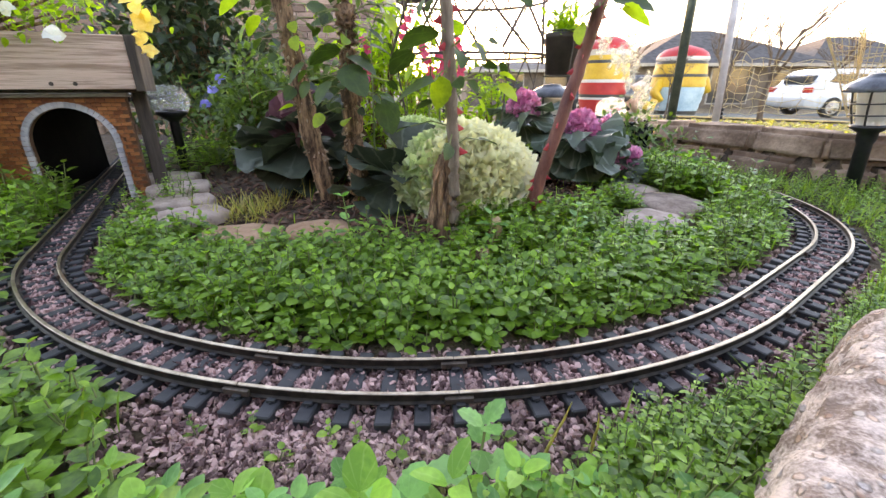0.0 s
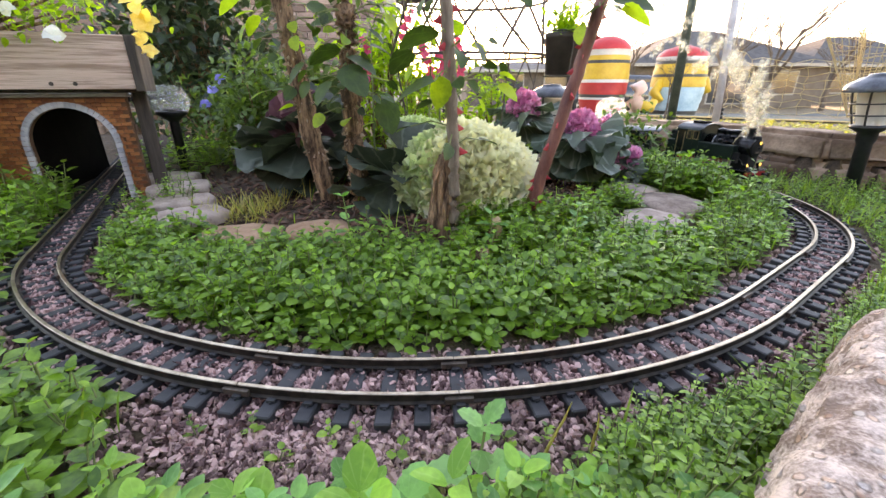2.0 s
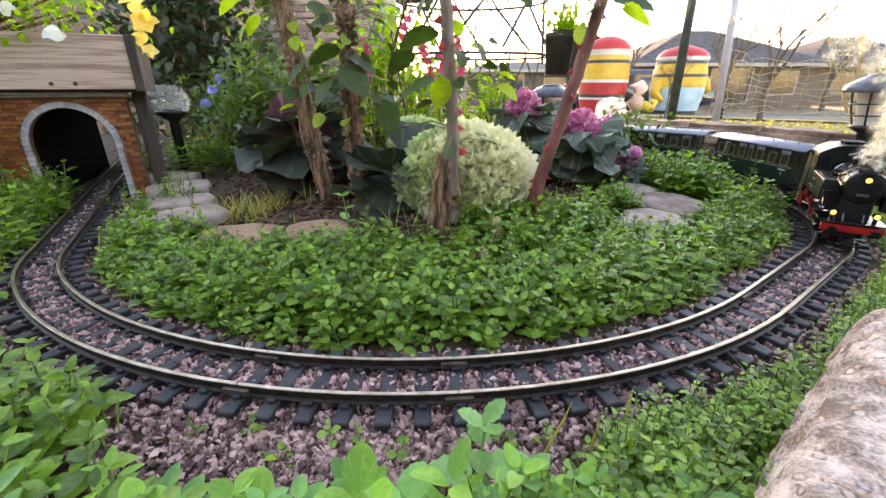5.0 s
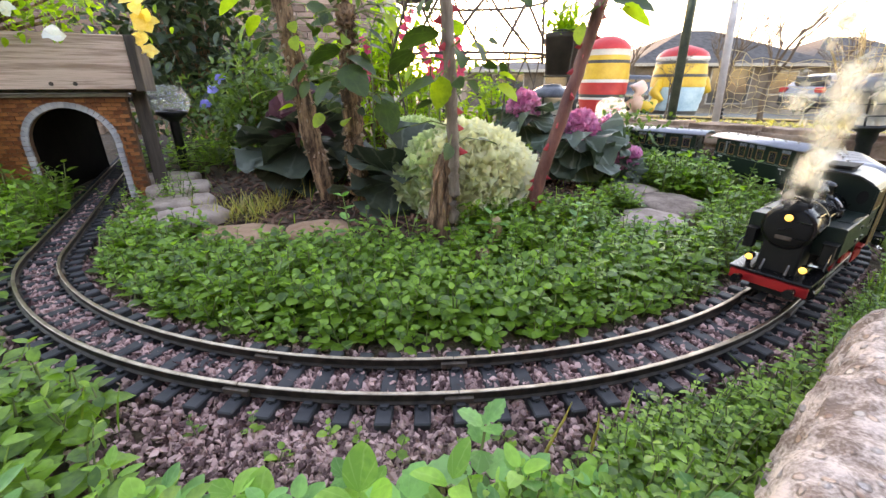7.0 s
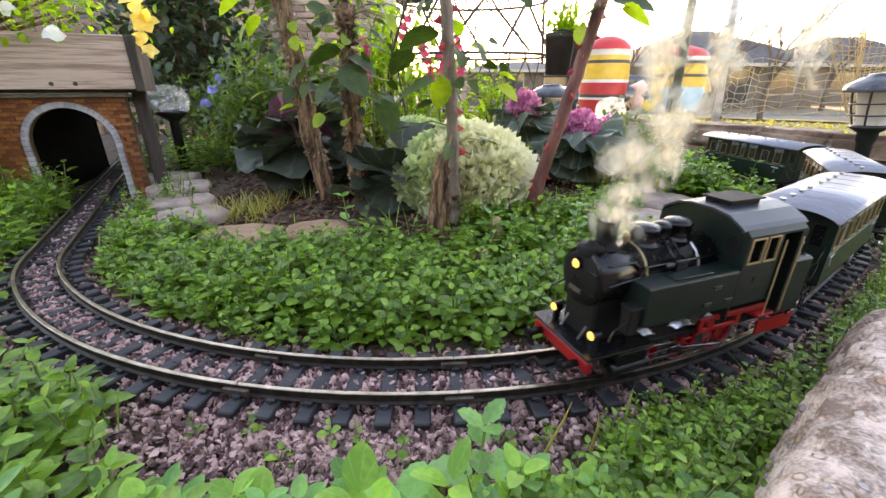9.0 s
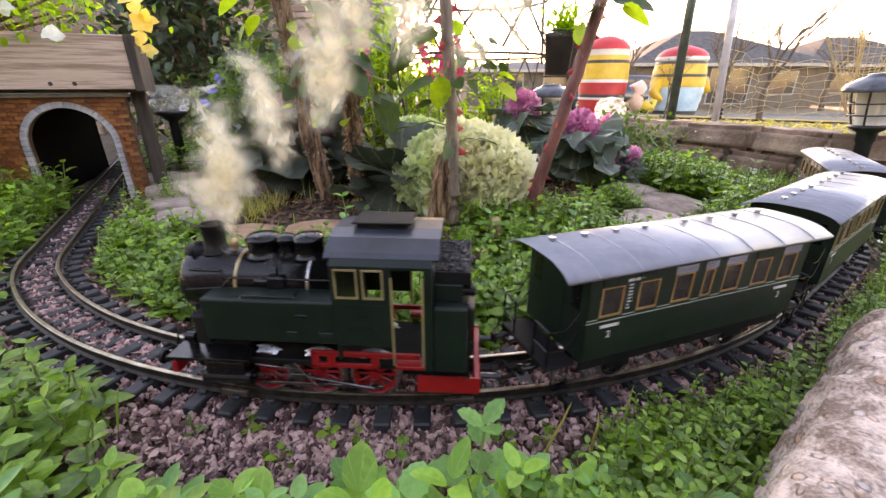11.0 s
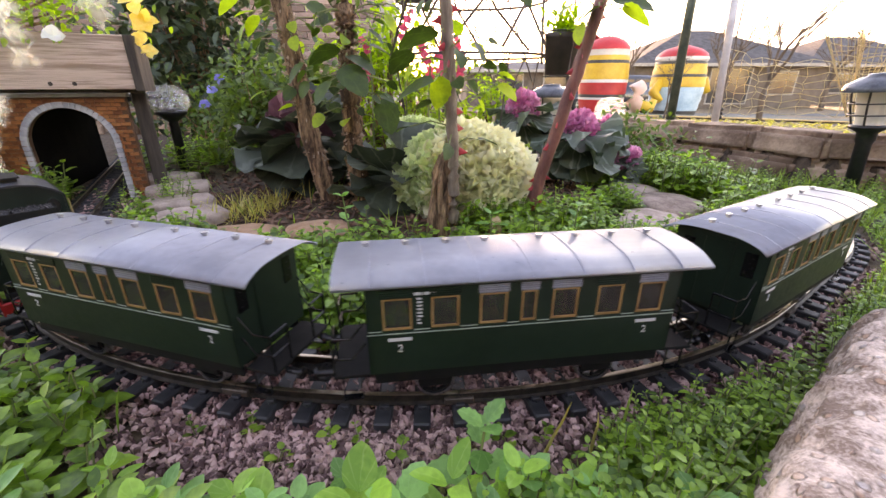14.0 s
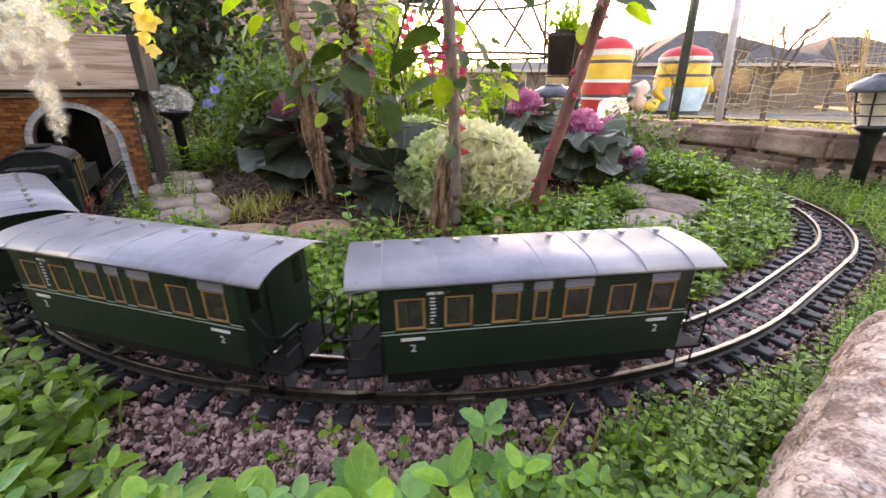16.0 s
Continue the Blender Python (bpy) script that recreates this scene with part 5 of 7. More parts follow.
    part("back_board", box(-0.50, 0.1398, 0.027, 0.044, 0.2245, 0.334, 0.0015), "old_wood", p)
    part("bottom_board", box(-0.50, 0.1398, -0.0218, 0.0265, 0.2175, 0.2300, 0.001), "old_wood", p)
    for x in (0.110, -0.30):
        part("post", box(x, x + 0.030, -0.010 if x < 0 else 0.016, 0.030, -0.04, 0.217, 0.002), "old_wood", p, "dark square timber post")
    part("soil_fill", box(-0.49, 0.139, -0.0215, 0.0265, 0.2302, 0.318, 0.002), "soil", p, "dark potting soil")
    return p


build_tunnel()


# ---- garden lamps ----
M["black_plastic"] = surf("black_plastic", (0.010, 0.010, 0.011), (0.022, 0.022, 0.023), 80, 0.42, 0.15, depth=0.0004)
M["lamp_top"] = surf("lamp_top", (0.05, 0.055, 0.065), (0.10, 0.11, 0.125), 40, 0.22, 0.1, depth=0.0004)
M["crackle"] = glass("crackle", (0.95, 0.97, 1.0), 0.06, 0.55)
M["crackle"].node_tree.nodes["Principled BSDF"].inputs["Transmission Weight"].default_value = 0.75
M["crackle"].node_tree.nodes["Principled BSDF"].inputs["Metallic"].default_value = 0.0
_b = M["crackle"].node_tree
_v = _b.nodes.new("ShaderNodeTexVoronoi")
_v.inputs["Scale"].default_value = 90
_v.feature = 'DISTANCE_TO_EDGE'
_u = _b.nodes.new("ShaderNodeBump")
_u.inputs["Distance"].default_value = 0.01
_b.links.new(_v.outputs[0], _u.inputs["Height"])
_b.links.new(_u.outputs[0], _b.nodes["Principled BSDF"].inputs["Normal"])
M["ribbed_glass"] = glass("ribbed_glass", (0.8, 0.76, 0.66), 0.12, 0.5)


def globe_lamp(x, y, k=1.0, z=None):
    t = empty("globe_lamp", pose(x, y, ground_z(x, y) if z is None else z), "solar garden lamp with a crackled glass globe on a black post", "garden lamp")
    part("post", lathe([(0, -0.02), (0.0135, -0.02), (0.0135, 0.160), (0.016, 0.165), (0, 0.165)], 18), "black_plastic", t, "", True)
    part("cup", lathe([(0.014, 0.160), (0.030, 0.172), (0.043, 0.183), (0.043, 0.189), (0, 0.189)], 28), "black_plastic", t, "", True)
    g = part("globe", lathe([(0.042, 0.189), (0.0525, 0.205), (0.0545, 0.222), (0.048, 0.244), (0.032, 0.258), (0, 0.264)], 32), "crackle", t, "clear crackled glass dome", True)
    part("solar_cell", box(-0.018, 0.018, -0.018, 0.018, 0.1895, 0.196, 0.002), "black_plastic", t)
    return t


def lantern(x, y, k=1.0, z=None, label="black garden lantern with a domed hood and ribbed glass"):
    t = empty("garden_lantern", pose(x, y, ground_z(x, y) if z is None else z, 0, 0, 20) @ Matrix.Scale(1, 4), label, "garden lamp")

    def sc(p):
        return [(r * k, h * k) for r, h in p]
    part("post", lathe(sc([(0, -0.03), (0.014, -0.03), (0.014, 0.115), (0.018, 0.125), (0.018, 0.14), (0.034, 0.150), (0.034, 0.156), (0, 0.156)]), 18), "black_plastic", t, "", True)
    part("hood", lathe(sc([(0.062, 0.226), (0.064, 0.231), (0.058, 0.240), (0.038, 0.252), (0.026, 0.2565), (0.026, 0.260), (0, 0.262)]), 32), "lamp_top", t, "grey sheen domed hood", True)
    part("glass", lathe(sc([(0.026, 0.157), (0.037, 0.226)]), 28), "ribbed_glass", t, "ribbed clear glass", True)
    bm = bmesh.new()
    for i in range(4):
        a = math.pi / 2 * i + 0.5
        tube([(0.030 * k * math.cos(a), 0.030 * k * math.sin(a), 0.152 * k), (0.040 * k * math.cos(a), 0.040 * k * math.sin(a), 0.19 * k), (0.046 * k * math.cos(a), 0.046 * k * math.sin(a), 0.232 * k)], 0.0022 * k, 6, bm)
    part("strut", bm, "black_plastic", t)
    for h, r in ((0.178, 0.041), (0.202, 0.045)):
        bm = tube([(r * k * math.cos(a * 0.3142), r * k * math.sin(a * 0.3142), h * k) for a in range(21)], 0.0018 * k, 6)
        part("wire_ring", bm, "black_plastic", t)
    return t


globe_lamp(-0.807, 1.268)
_l = lantern(1.032, 1.005, 1.09, -0.024)
_l.matrix_basis = pose(1.032, 1.005, -0.024, 0, -4, 0)
lantern(-1.005, 0.86, 0.95)
lantern(0.312, 1.25, 1.0)


# ---- roses ----
M["rose_leaf"] = leafy("rose_leaf", (0.016, 0.032, 0.010), (0.045, 0.085, 0.02), 0.55, 0.28, (1.3, 1.5, 0.4), island=False)
M["young_leaf"] = leafy("young_leaf", (0.11, 0.20, 0.015), (0.28, 0.38, 0.035), 0.45, 0.45, island=False)
M["thorn"] = surf("thorn", (0.3, 0.19, 0.12), (0.55, 0.4, 0.3), 80, 0.6, 0.2)
M["red_thorn"] = surf("red_thorn", (0.35, 0.02, 0.03), (0.62, 0.05, 0.06), 80, 0.45, 0.1)


def rose_stem(points, radii, bark, thorns, thorn_mat, seed, leaves=(), label="", thorn_len=0.009, twiggy=0):
    rnd = random.Random(seed)
    base = Vector(points[0])
    t = empty("rose_stem", Matrix.Translation(base), label, "rose bush", "roses in the middle of the bed")
    pts = [Vector(p) - base for p in points]
    fine, rr = [], []
    for i in range(len(pts) - 1):
        for k in range(8):
            u = k / 8
            p = pts[i].lerp(pts[i + 1], u)
            fine.append(p + Vector((rnd.uniform(-1, 1), rnd.uniform(-1, 1), 0)) * radii[i] * 0.10)
            rr.append((radii[i] * (1 - u) + radii[i + 1] * u) * rnd.uniform(0.975, 1.025))
    fine.append(pts[-1])
    rr.append(radii[-1])
    part("cane", tube(fine, rr, 16, None, 0.05, rnd), bark, t, "", True)
    bm = bmesh.new()
    for k in range(thorns):
        i = rnd.randint(2, len(fine) - 2)
        a = rnd.uniform(0, 6.3)
        d = Vector((math.cos(a), math.sin(a), 0.1))
        p = fine[i].lerp(fine[i + 1], rnd.random()) + d * rr[i] * 0.8
        L = thorn_len * rnd.uniform(0.6, 1.3)
        own = bmesh.new()
        bmesh.ops.create_cone(own, cap_ends=True, segments=6, radius1=L * 0.32, radius2=0.0002, depth=L)
        own.transform(Matrix.Translation(p + d * L * 0.45) @ (d + Vector((0, 0, -0.25))).to_track_quat('Z', 'Y').to_matrix().to_4x4() @ Matrix.Diagonal((0.5, 1.5, 1, 1)))
        join(bm, own)
    tagged(part("thorn_growth", bm, thorn_mat, t, "sharp rose thorns"), kind="stuff")
    leaves = list(leaves)
    for k in range(twiggy):      # small leaves on short shoots
        i = rnd.randint(len(fine) // 3, len(fine) - 9)
        a = rnd.uniform(0, 6.3)
        q = fine[i] + base + Vector((math.cos(a), 0.7 * math.sin(a), 0.2)) * rnd.uniform(0.025, 0.075)
        leaves.append((q.x, q.y, q.z, rnd.uniform(0.024, 0.045), math.degrees(a), rnd.uniform(0, 60), rnd.uniform(-50, 50), rnd.choice((D, D, D, Y))))
    for x, y, z, size, turn, tilt, roll, mat in leaves:
        size *= 0.82
        co, fs = leaf_shape(size, size * 0.72, 0.2, 0.2, 10, 0.05)
        ob = arrays("leaf", co, fs, mat, t, "", True)
        ob.matrix_basis = Matrix.Translation(Vector((x, y, z)) - base) @ pose(0, 0, 0, roll, tilt, turn)
        near = min(fine, key=lambda q: (q + base - Vector((x, y, z))).length)
        mid = (near + Vector((x, y, z)) - base) / 2 + Vector((0, 0, 0.008))
        part("leaf_stalk", tube([near, mid, Vector((x, y, z)) - base], 0.0011, 5), "stem", t)
    return t


D, Y = "rose_leaf", "young_leaf"
rose_stem([(-0.238, 0.839, -0.01), (-0.262, 0.839, 0.12), (-0.279, 0.842, 0.26), (-0.290, 0.839, 0.375), (-0.296, 0.84, 0.62)], [0.019, 0.0195, 0.018, 0.017, 0.015], "bark", 170, "thorn", 1,
          [(-0.335, 0.78, 0.372, 0.06, 200, 30, 20, Y), (-0.318, 0.80, 0.345, 0.05, 170, 40, 10, Y), (-0.235, 0.80, 0.362, 0.06, 10, 20, 40, D), (-0.231, 0.82, 0.345, 0.055, -20, 35, -30, Y), (-0.339, 0.80, 0.335, 0.045, 220, 50, 0, Y),
           (-0.226, 0.80, 0.292, 0.06, 240, 60, 20, D), (-0.25, 0.80, 0.27, 0.055, 200, 40, -20, D), (-0.205, 0.81, 0.25, 0.05, 300, 50, 20, D)],
          "thick thorny brown rose stem rising from the mulch", 0.010, 26)
rose_stem([(-0.160, 0.780, -0.01), (-0.168, 0.780, 0.12), (-0.166, 0.780, 0.26), (-0.164, 0.781, 0.37), (-0.160, 0.78, 0.62)], [0.020, 0.0185, 0.018, 0.0185, 0.017], "bark", 150, "thorn", 2,
          [(-0.168, 0.74, 0.288, 0.07, 190, 15, 30, D), (-0.160, 0.74, 0.278, 0.07, -15, 20, 10, D), (-0.165, 0.73, 0.262, 0.08, -40, 35, 30, D), (-0.121, 0.88, 0.245, 0.06, -10, 25, 0, Y), (-0.140, 0.86, 0.303, 0.06, 30, 10, 20, D), (-0.11, 0.80, 0.21, 0.08, -60, 60, 20, D), (-0.19, 0.74, 0.24, 0.06, 230, 40, 0, D)],
          "thick grey-brown rose stem with small thorns", 0.007, 40)
rose_stem([(0.016, 0.640, -0.02), (0.018, 0.638, 0.10), (0.012, 0.640, 0.22), (0.004, 0.641, 0.34), (-0.004, 0.642, 0.55)], [0.0105, 0.0095, 0.0090, 0.0088, 0.008], "green_bark", 16, "red_thorn", 3,
          [(-0.005, 0.62, 0.300, 0.075, 165, 10, 20, D), (-0.012, 0.60, 0.238, 0.085, 160, 15, -25, D), (-0.045, 0.66, 0.28, 0.06, 150, 30, 30, D), (0.000, 0.62, 0.245, 0.055, 120, 70, 40, Y), (0.063, 0.64, 0.365, 0.05, -20, 30, 60, D), (0.10, 0.66, 0.36, 0.045, -40, 35, 30, D)],
          "slim greyish green rose cane with red thorns", 0.013, 22)
rose_stem([(0.146, 0.697, -0.02), (0.172, 0.697, 0.10), (0.205, 0.697, 0.22), (0.234, 0.697, 0.337), (0.26, 0.70, 0.46)], [0.0115, 0.0105, 0.010, 0.0095, 0.008], "red_cane", 26, "red_thorn", 4,
          [(0.238, 0.66, 0.345, 0.075, -15, 5, 35, D), (0.25, 0.65, 0.332, 0.06, -40, 20, -30, Y), (0.229, 0.68, 0.34, 0.05, 170, 30, 0, D), (0.206, 0.68, 0.319, 0.04, 240, 60, 30, Y), (0.20, 0.68, 0.345, 0.045, 190, 20, 0, Y), (0.112, 0.66, 0.012, 0.07, 75, -40, 10, Y)],
          "dark red rose cane with big red thorns", 0.013)


def build_stumps():
    rnd = random.Random(9)
    t = empty("dead_rose_stump", Matrix.Translation((-0.006, 0.652, 0)), "dead rose stump with split peeling bark", "stump")
    part("trunk", tube([(0.0, 0, -0.03), (0.002, 0, 0.03), (0.008, 0, 0.08), (0.013, 0, 0.125), (0.016, 0, 0.142)], [0.026, 0.020, 0.0175, 0.014, 0.006], 16, None, 0.16, rnd), "bark", t, "", True)
    for k in range(6):
        a = rnd.uniform(0, 6.3)
        part("bark_strip", tube([(0.012 * math.cos(a) + 0.004, 0.02 * math.sin(a), 0.0 + 0.02 * k * 0.5), (0.017 * math.cos(a) + 0.006, 0.02 * math.sin(a), 0.05 + 0.01 * k), (0.014 * math.cos(a) + 0.012, 0.015 * math.sin(a), 0.09 + 0.008 * k)], [0.003, 0.005, 0.001], 5, None, 0.2, rnd), "bark", t)
    t = empty("cut_rose_stub", Matrix.Translation((0.076, 0.597, 0)), "short cut rose stub with a pale slanting cut", "stump")
    part("stub", tube([(0, 0, -0.03), (0.002, 0, 0.0), (0.006, 0, 0.028)], [0.014, 0.011, 0.010], 12, None, 0.1, rnd), "bark", t, "", True)
    part("cut_face", lathe([(0.0098, 0), (0.0065, 0.001), (0, 0.0012)], 16, None, Matrix.Translation((0.0068, -0.0025, 0.0325)) @ Matrix.Rotation(radians(62), 4, 'X') @ Matrix.Diagonal((0.85, 1.5, 1, 1))), "cut_wood", t, "pale cut wood")
    t = empty("rotten_log", Matrix.Translation((0.052, 0.525, -0.024)), "short rotten brown stump among the weeds", "stump")
    part("trunk", tube([(0, 0, -0.01), (0.002, 0, 0.02), (0.004, 0, 0.045)], [0.016, 0.013, 0.009], 12, None, 0.2, rnd), "bark", t, "", True)


build_stumps()


def mulch():
    rnd = random.Random(31)
    chips = Bulk()
    shapes = []
    for k in range(6):
        bm = box(-rnd.uniform(0.006, 0.014), rnd.uniform(0.006, 0.014), -0.003, 0.003, -0.0012, 0.0012, 0)
        shapes.append((np.array([v.co[:] for v in bm.verts]), [tuple(v.index for v in f.verts) for f in bm.faces]))
        bm.free()
    for k in range(4200):
        x, y = rnd.gauss(-0.08, 0.34), rnd.uniform(0.6, 1.35)
        if outside(x, y) or off_line(x, y) < 0.07 or on_paver(x, y, -0.02):
            continue
        chips.add(rnd.choice(shapes), pose(x, y, ground_z(x, y) + rnd.uniform(0, 0.006), rnd.uniform(-35, 35), rnd.uniform(-35, 35), rnd.uniform(0, 360)))
    tagged(chips.build("bark_mulch", "mulch", None, "dark brown bark chips over the bed", False), category="mulch", kind="stuff")


mulch()

# ---- ornamental kales ----
M["kale_cream"] = leafy("kale_cream", (0.93, 0.90, 0.60), (0.97, 0.96, 0.80), 0.55, 0.5, (0.51, 0.51, 0.45), 30, False)
M["kale_frill"] = leafy("kale_frill", (0.42, 0.50, 0.30), (0.78, 0.82, 0.58), 0.55, 0.3, (0.8, 0.9, 0.5), 60, False)
M["kale_green"] = leafy("kale_green", (0.035, 0.062, 0.042), (0.10, 0.14, 0.10), 0.5, 0.2, (0.9, 1.0, 0.6), 25, False)
M["kale_dark"] = leafy("kale_dark", (0.022, 0.034, 0.022), (0.085, 0.11, 0.082), 0.5, 0.22, (1.0, 0.9, 0.6), 25, False)
M["kale_purple"] = leafy("kale_purple", (0.10, 0.05, 0.06), (0.24, 0.14, 0.15), 0.5, 0.3, (1.0, 0.6, 0.7), 25, False)
M["kale_pink"] = leafy("kale_pink", (0.70, 0.20, 0.40), (0.92, 0.50, 0.66), 0.5, 0.5, (0.54, 0.5, 0.53), 30, False)


def veined(name, pale, amount):
    """Pale ribs that fan out from the leaf's stalk."""
    n, l = M[name].node_tree.nodes, M[name].node_tree.links
    sep = n.new("ShaderNodeSeparateXYZ")
    l.new(n["Texture Coordinate"].outputs["Object"], sep.inputs[0])
    ang = n.new("ShaderNodeMath")
    ang.operation = 'ARCTAN2'
    l.new(sep.outputs[1], ang.inputs[0])
    l.new(sep.outputs[0], ang.inputs[1])
    wob = n.new("ShaderNodeMath")
    wob.operation = 'MULTIPLY_ADD'
    l.new(n["Noise Texture"].outputs[0], wob.inputs[0])
    wob.inputs[1].default_value = 0.35
    l.new(ang.outputs[0], wob.inputs[2])
    k = n.new("ShaderNodeMath")
    k.operation = 'MULTIPLY'
    l.new(wob.outputs[0], k.inputs[0])
    k.inputs[1].default_value = 15.0
    sn = n.new("ShaderNodeMath")
    sn.operation = 'SINE'
    l.new(k.outputs[0], sn.inputs[0])
    r = n.new("ShaderNodeMapRange")
    l.new(sn.outputs[0], r.inputs[0])
    r.inputs[1].default_value, r.inputs[2].default_value, r.inputs[3].default_value, r.inputs[4].default_value = 0.86, 1.0, 0.0, amount
    mix = n.new("ShaderNodeMix")
    mix.data_type = 'RGBA'
    l.new(r.outputs[0], mix.inputs[0])
    l.new(n["Color Ramp"].outputs[0], mix.inputs[6])
    mix.inputs[7].default_value = (*pale, 1)
    l.new(mix.outputs[2], n["Principled BSDF"].inputs["Base Color"])


veined("kale_green", (0.30, 0.36, 0.30), 0.8)
veined("kale_dark", (0.17, 0.20, 0.16), 0.7)
veined("mint_leaf", (0.34, 0.52, 0.22), 0.4)
veined("lime_leaf", (0.42, 0.58, 0.16), 0.4)
veined("rose_leaf", (0.07, 0.12, 0.035), 0.6)


def kale_leaf(length, width, ruffle, waves, seed, cup=0.5, nv=15):
    """A broad leaf along +x whose rim is ruffled."""
    rnd = random.Random(seed)
    nu = 9
    v, f = [], []
    ph = rnd.uniform(0, 6.3)
    for i in range(nu):
        u = i / (nu - 1)
        for j in range(nv):
            w = -1 + 2 * j / (nv - 1)
            ang = w * 1.25 * (0.25 + 0.75 * u ** 0.6)
            r = length * u * (1 - 0.16 * w * w)
            x, y = r * math.cos(ang) * (1 - 0.1 * abs(w)), r * math.sin(ang) * width / length * 1.1
            edge = max(u ** 4, (abs(w) ** 4) * u)
            z = cup * length * 0.35 * u * u + ruffle * length * edge * (math.sin(waves * w * 3.14 + ph) + 0.5 * math.sin(waves * 2.3 * w * 3.14 + ph * 2)) - 0.05 * length * (1 - abs(w)) * u + (0.022 * length * u * math.sin(w * 11 + ph) if ruffle < 0.12 else 0)
            v.append((x + ruffle * length * 0.5 * edge * math.cos(waves * 1.7 * w * 3.14), y, z))
    for i in range(nu - 1):
        for j in range(nv - 1):
            a = i * nv + j
            f.append((a, a + 1, a + nv + 1, a + nv))
    return v, f


def kale(x, y, z, label, rings, seed, lean=(0, 0)):
    """rings: (count, leaf length, width, tilt up, height on the stalk, ruffle, material)."""
    rnd = random.Random(seed)
    t = empty("ornamental_kale", pose(x, y, z, lean[0], lean[1], rnd.uniform(0, 360) * 0), label, "ornamental kale", "kales in the bed")
    part("stalk", tube([(0, 0, -0.03), (0, 0, 0.05), (0, 0, rings[-1][4])], [0.012, 0.010, 0.007], 10), "stem", t)
    turn = 0
    for count, length, width, tilt, h, ruffle, mat in rings:
        for k in range(count):
            s = rnd.uniform(0.85, 1.15)
            v, f = kale_leaf(length * s, width * s, ruffle, 5 if ruffle > 0.1 else 3, rnd.random(), 0.5 if tilt > 30 else 0.1)
            ob = arrays("leaf", v, f, mat, t, "", True)
            ob.matrix_basis = Matrix.Translation((0, 0, h + rnd.uniform(-0.01, 0.01))) @ pose(0, 0, 0, rnd.uniform(-38, 38), -tilt + rnd.uniform(-20, 20), turn + 360 * k / count + rnd.uniform(-12, 12)) @ Matrix.Translation((0.008, 0, 0))
        turn += 27
    return t


def frilly_head(x, y, z, rx, ry, h, count, size, pick, seed, label, lean=(0, 0), skirt=()):
    """A kale grown into a dome of small, tightly frilled leaves over a skirt of broad ones."""
    rnd = random.Random(seed)
    t = empty("ornamental_kale", pose(x, y, z, lean[0], lean[1], 0), label, "ornamental kale", "kales in the bed")
    part("stalk", tube([(0, 0, -0.04), (0, 0, 0.02), (0, 0, h * 0.7)], [0.012, 0.010, 0.006], 10), "stem", t)
    for k in range(count):
        u = (k + 0.5) / count
        a = k * 2.39996
        e = math.acos(1 - u * 1.08)      # from the crown down
        d = Vector((math.sin(e) * math.cos(a), math.sin(e) * math.sin(a), math.cos(e)))
        p = Vector((d.x * rx, d.y * ry, d.z * h)) * rnd.uniform(0.62, 0.72)
        s = size * rnd.uniform(0.8, 1.25)
        v, f = kale_leaf(s, s * 1.25, 0.21, 6, rnd.random(), 0.55, 23)
        ob = arrays("leaf", v, f, pick(d, rnd), t, "", True)
        q = Vector((d.x, d.y, d.z * 0.8 + 0.25)).to_track_quat('X', 'Z').to_matrix().to_4x4()
        ob.matrix_basis = Matrix.Translation(p) @ q @ pose(0, 0, 0, rnd.uniform(-60, 60), rnd.uniform(-25, 25), 0)
    for count, length, width, tilt, hh, ruffle, mat in skirt:
        for k in range(count):
            s = rnd.uniform(0.8, 1.2)
            v, f = kale_leaf(length * s, width * s, ruffle, 3, rnd.random(), 0.1)
            ob = arrays("leaf", v, f, mat, t, "", True)
            ob.matrix_basis = Matrix.Translation((0, 0, hh + rnd.uniform(-0.02, 0.02))) @ pose(0, 0, 0, rnd.uniform(-25, 25), -tilt + rnd.uniform(-18, 18), 360 * k / count + rnd.uniform(-15, 15))
    return t


frilly_head(0.046, 0.775, 0.050, 0.140, 0.105, 0.138, 350, 0.036, lambda d, r: "kale_cream" if d.x > -0.62 + r.uniform(-0.2, 0.2) else "kale_frill", 1,
            "ornamental kale with a broad creamy white frilled heart", (38, 6), ((9, 0.09, 0.09, -12, 0.02, 0.12, "kale_frill"), (8, 0.10, 0.10, -30, 0.0, 0.10, "kale_dark")))
frilly_head(-0.055, 0.93, 0.085, 0.065, 0.06, 0.10, 110, 0.028, lambda d, r: "kale_frill", 7, "green frilly kale leaves behind the pale kale", (25, 0))
frilly_head(0.318, 0.985, 0.125, 0.036, 0.036, 0.045, 44, 0.024, lambda d, r: "kale_pink", 2, "ornamental kale with a pink heart and blue-green leaves", (15, 0),
            ((7, 0.12, 0.115, -38, -0.015, 0.10, "kale_green"), (7, 0.11, 0.11, -12, 0.0, 0.11, "kale_green")))
frilly_head(0.195, 1.04, 0.175, 0.030, 0.030, 0.042, 36, 0.022, lambda d, r: "kale_pink", 3, "ornamental kale with a bright pink frilled heart", (15, 0), ((7, 0.09, 0.09, -20, -0.01, 0.10, "kale_green"),))
frilly_head(0.405, 1.02, 0.130, 0.020, 0.020, 0.030, 22, 0.018, lambda d, r: "kale_pink", 9, "small pink kale head above its blue-green leaves", (15, 0), ((6, 0.07, 0.07, -30, -0.01, 0.10, "kale_green"),))
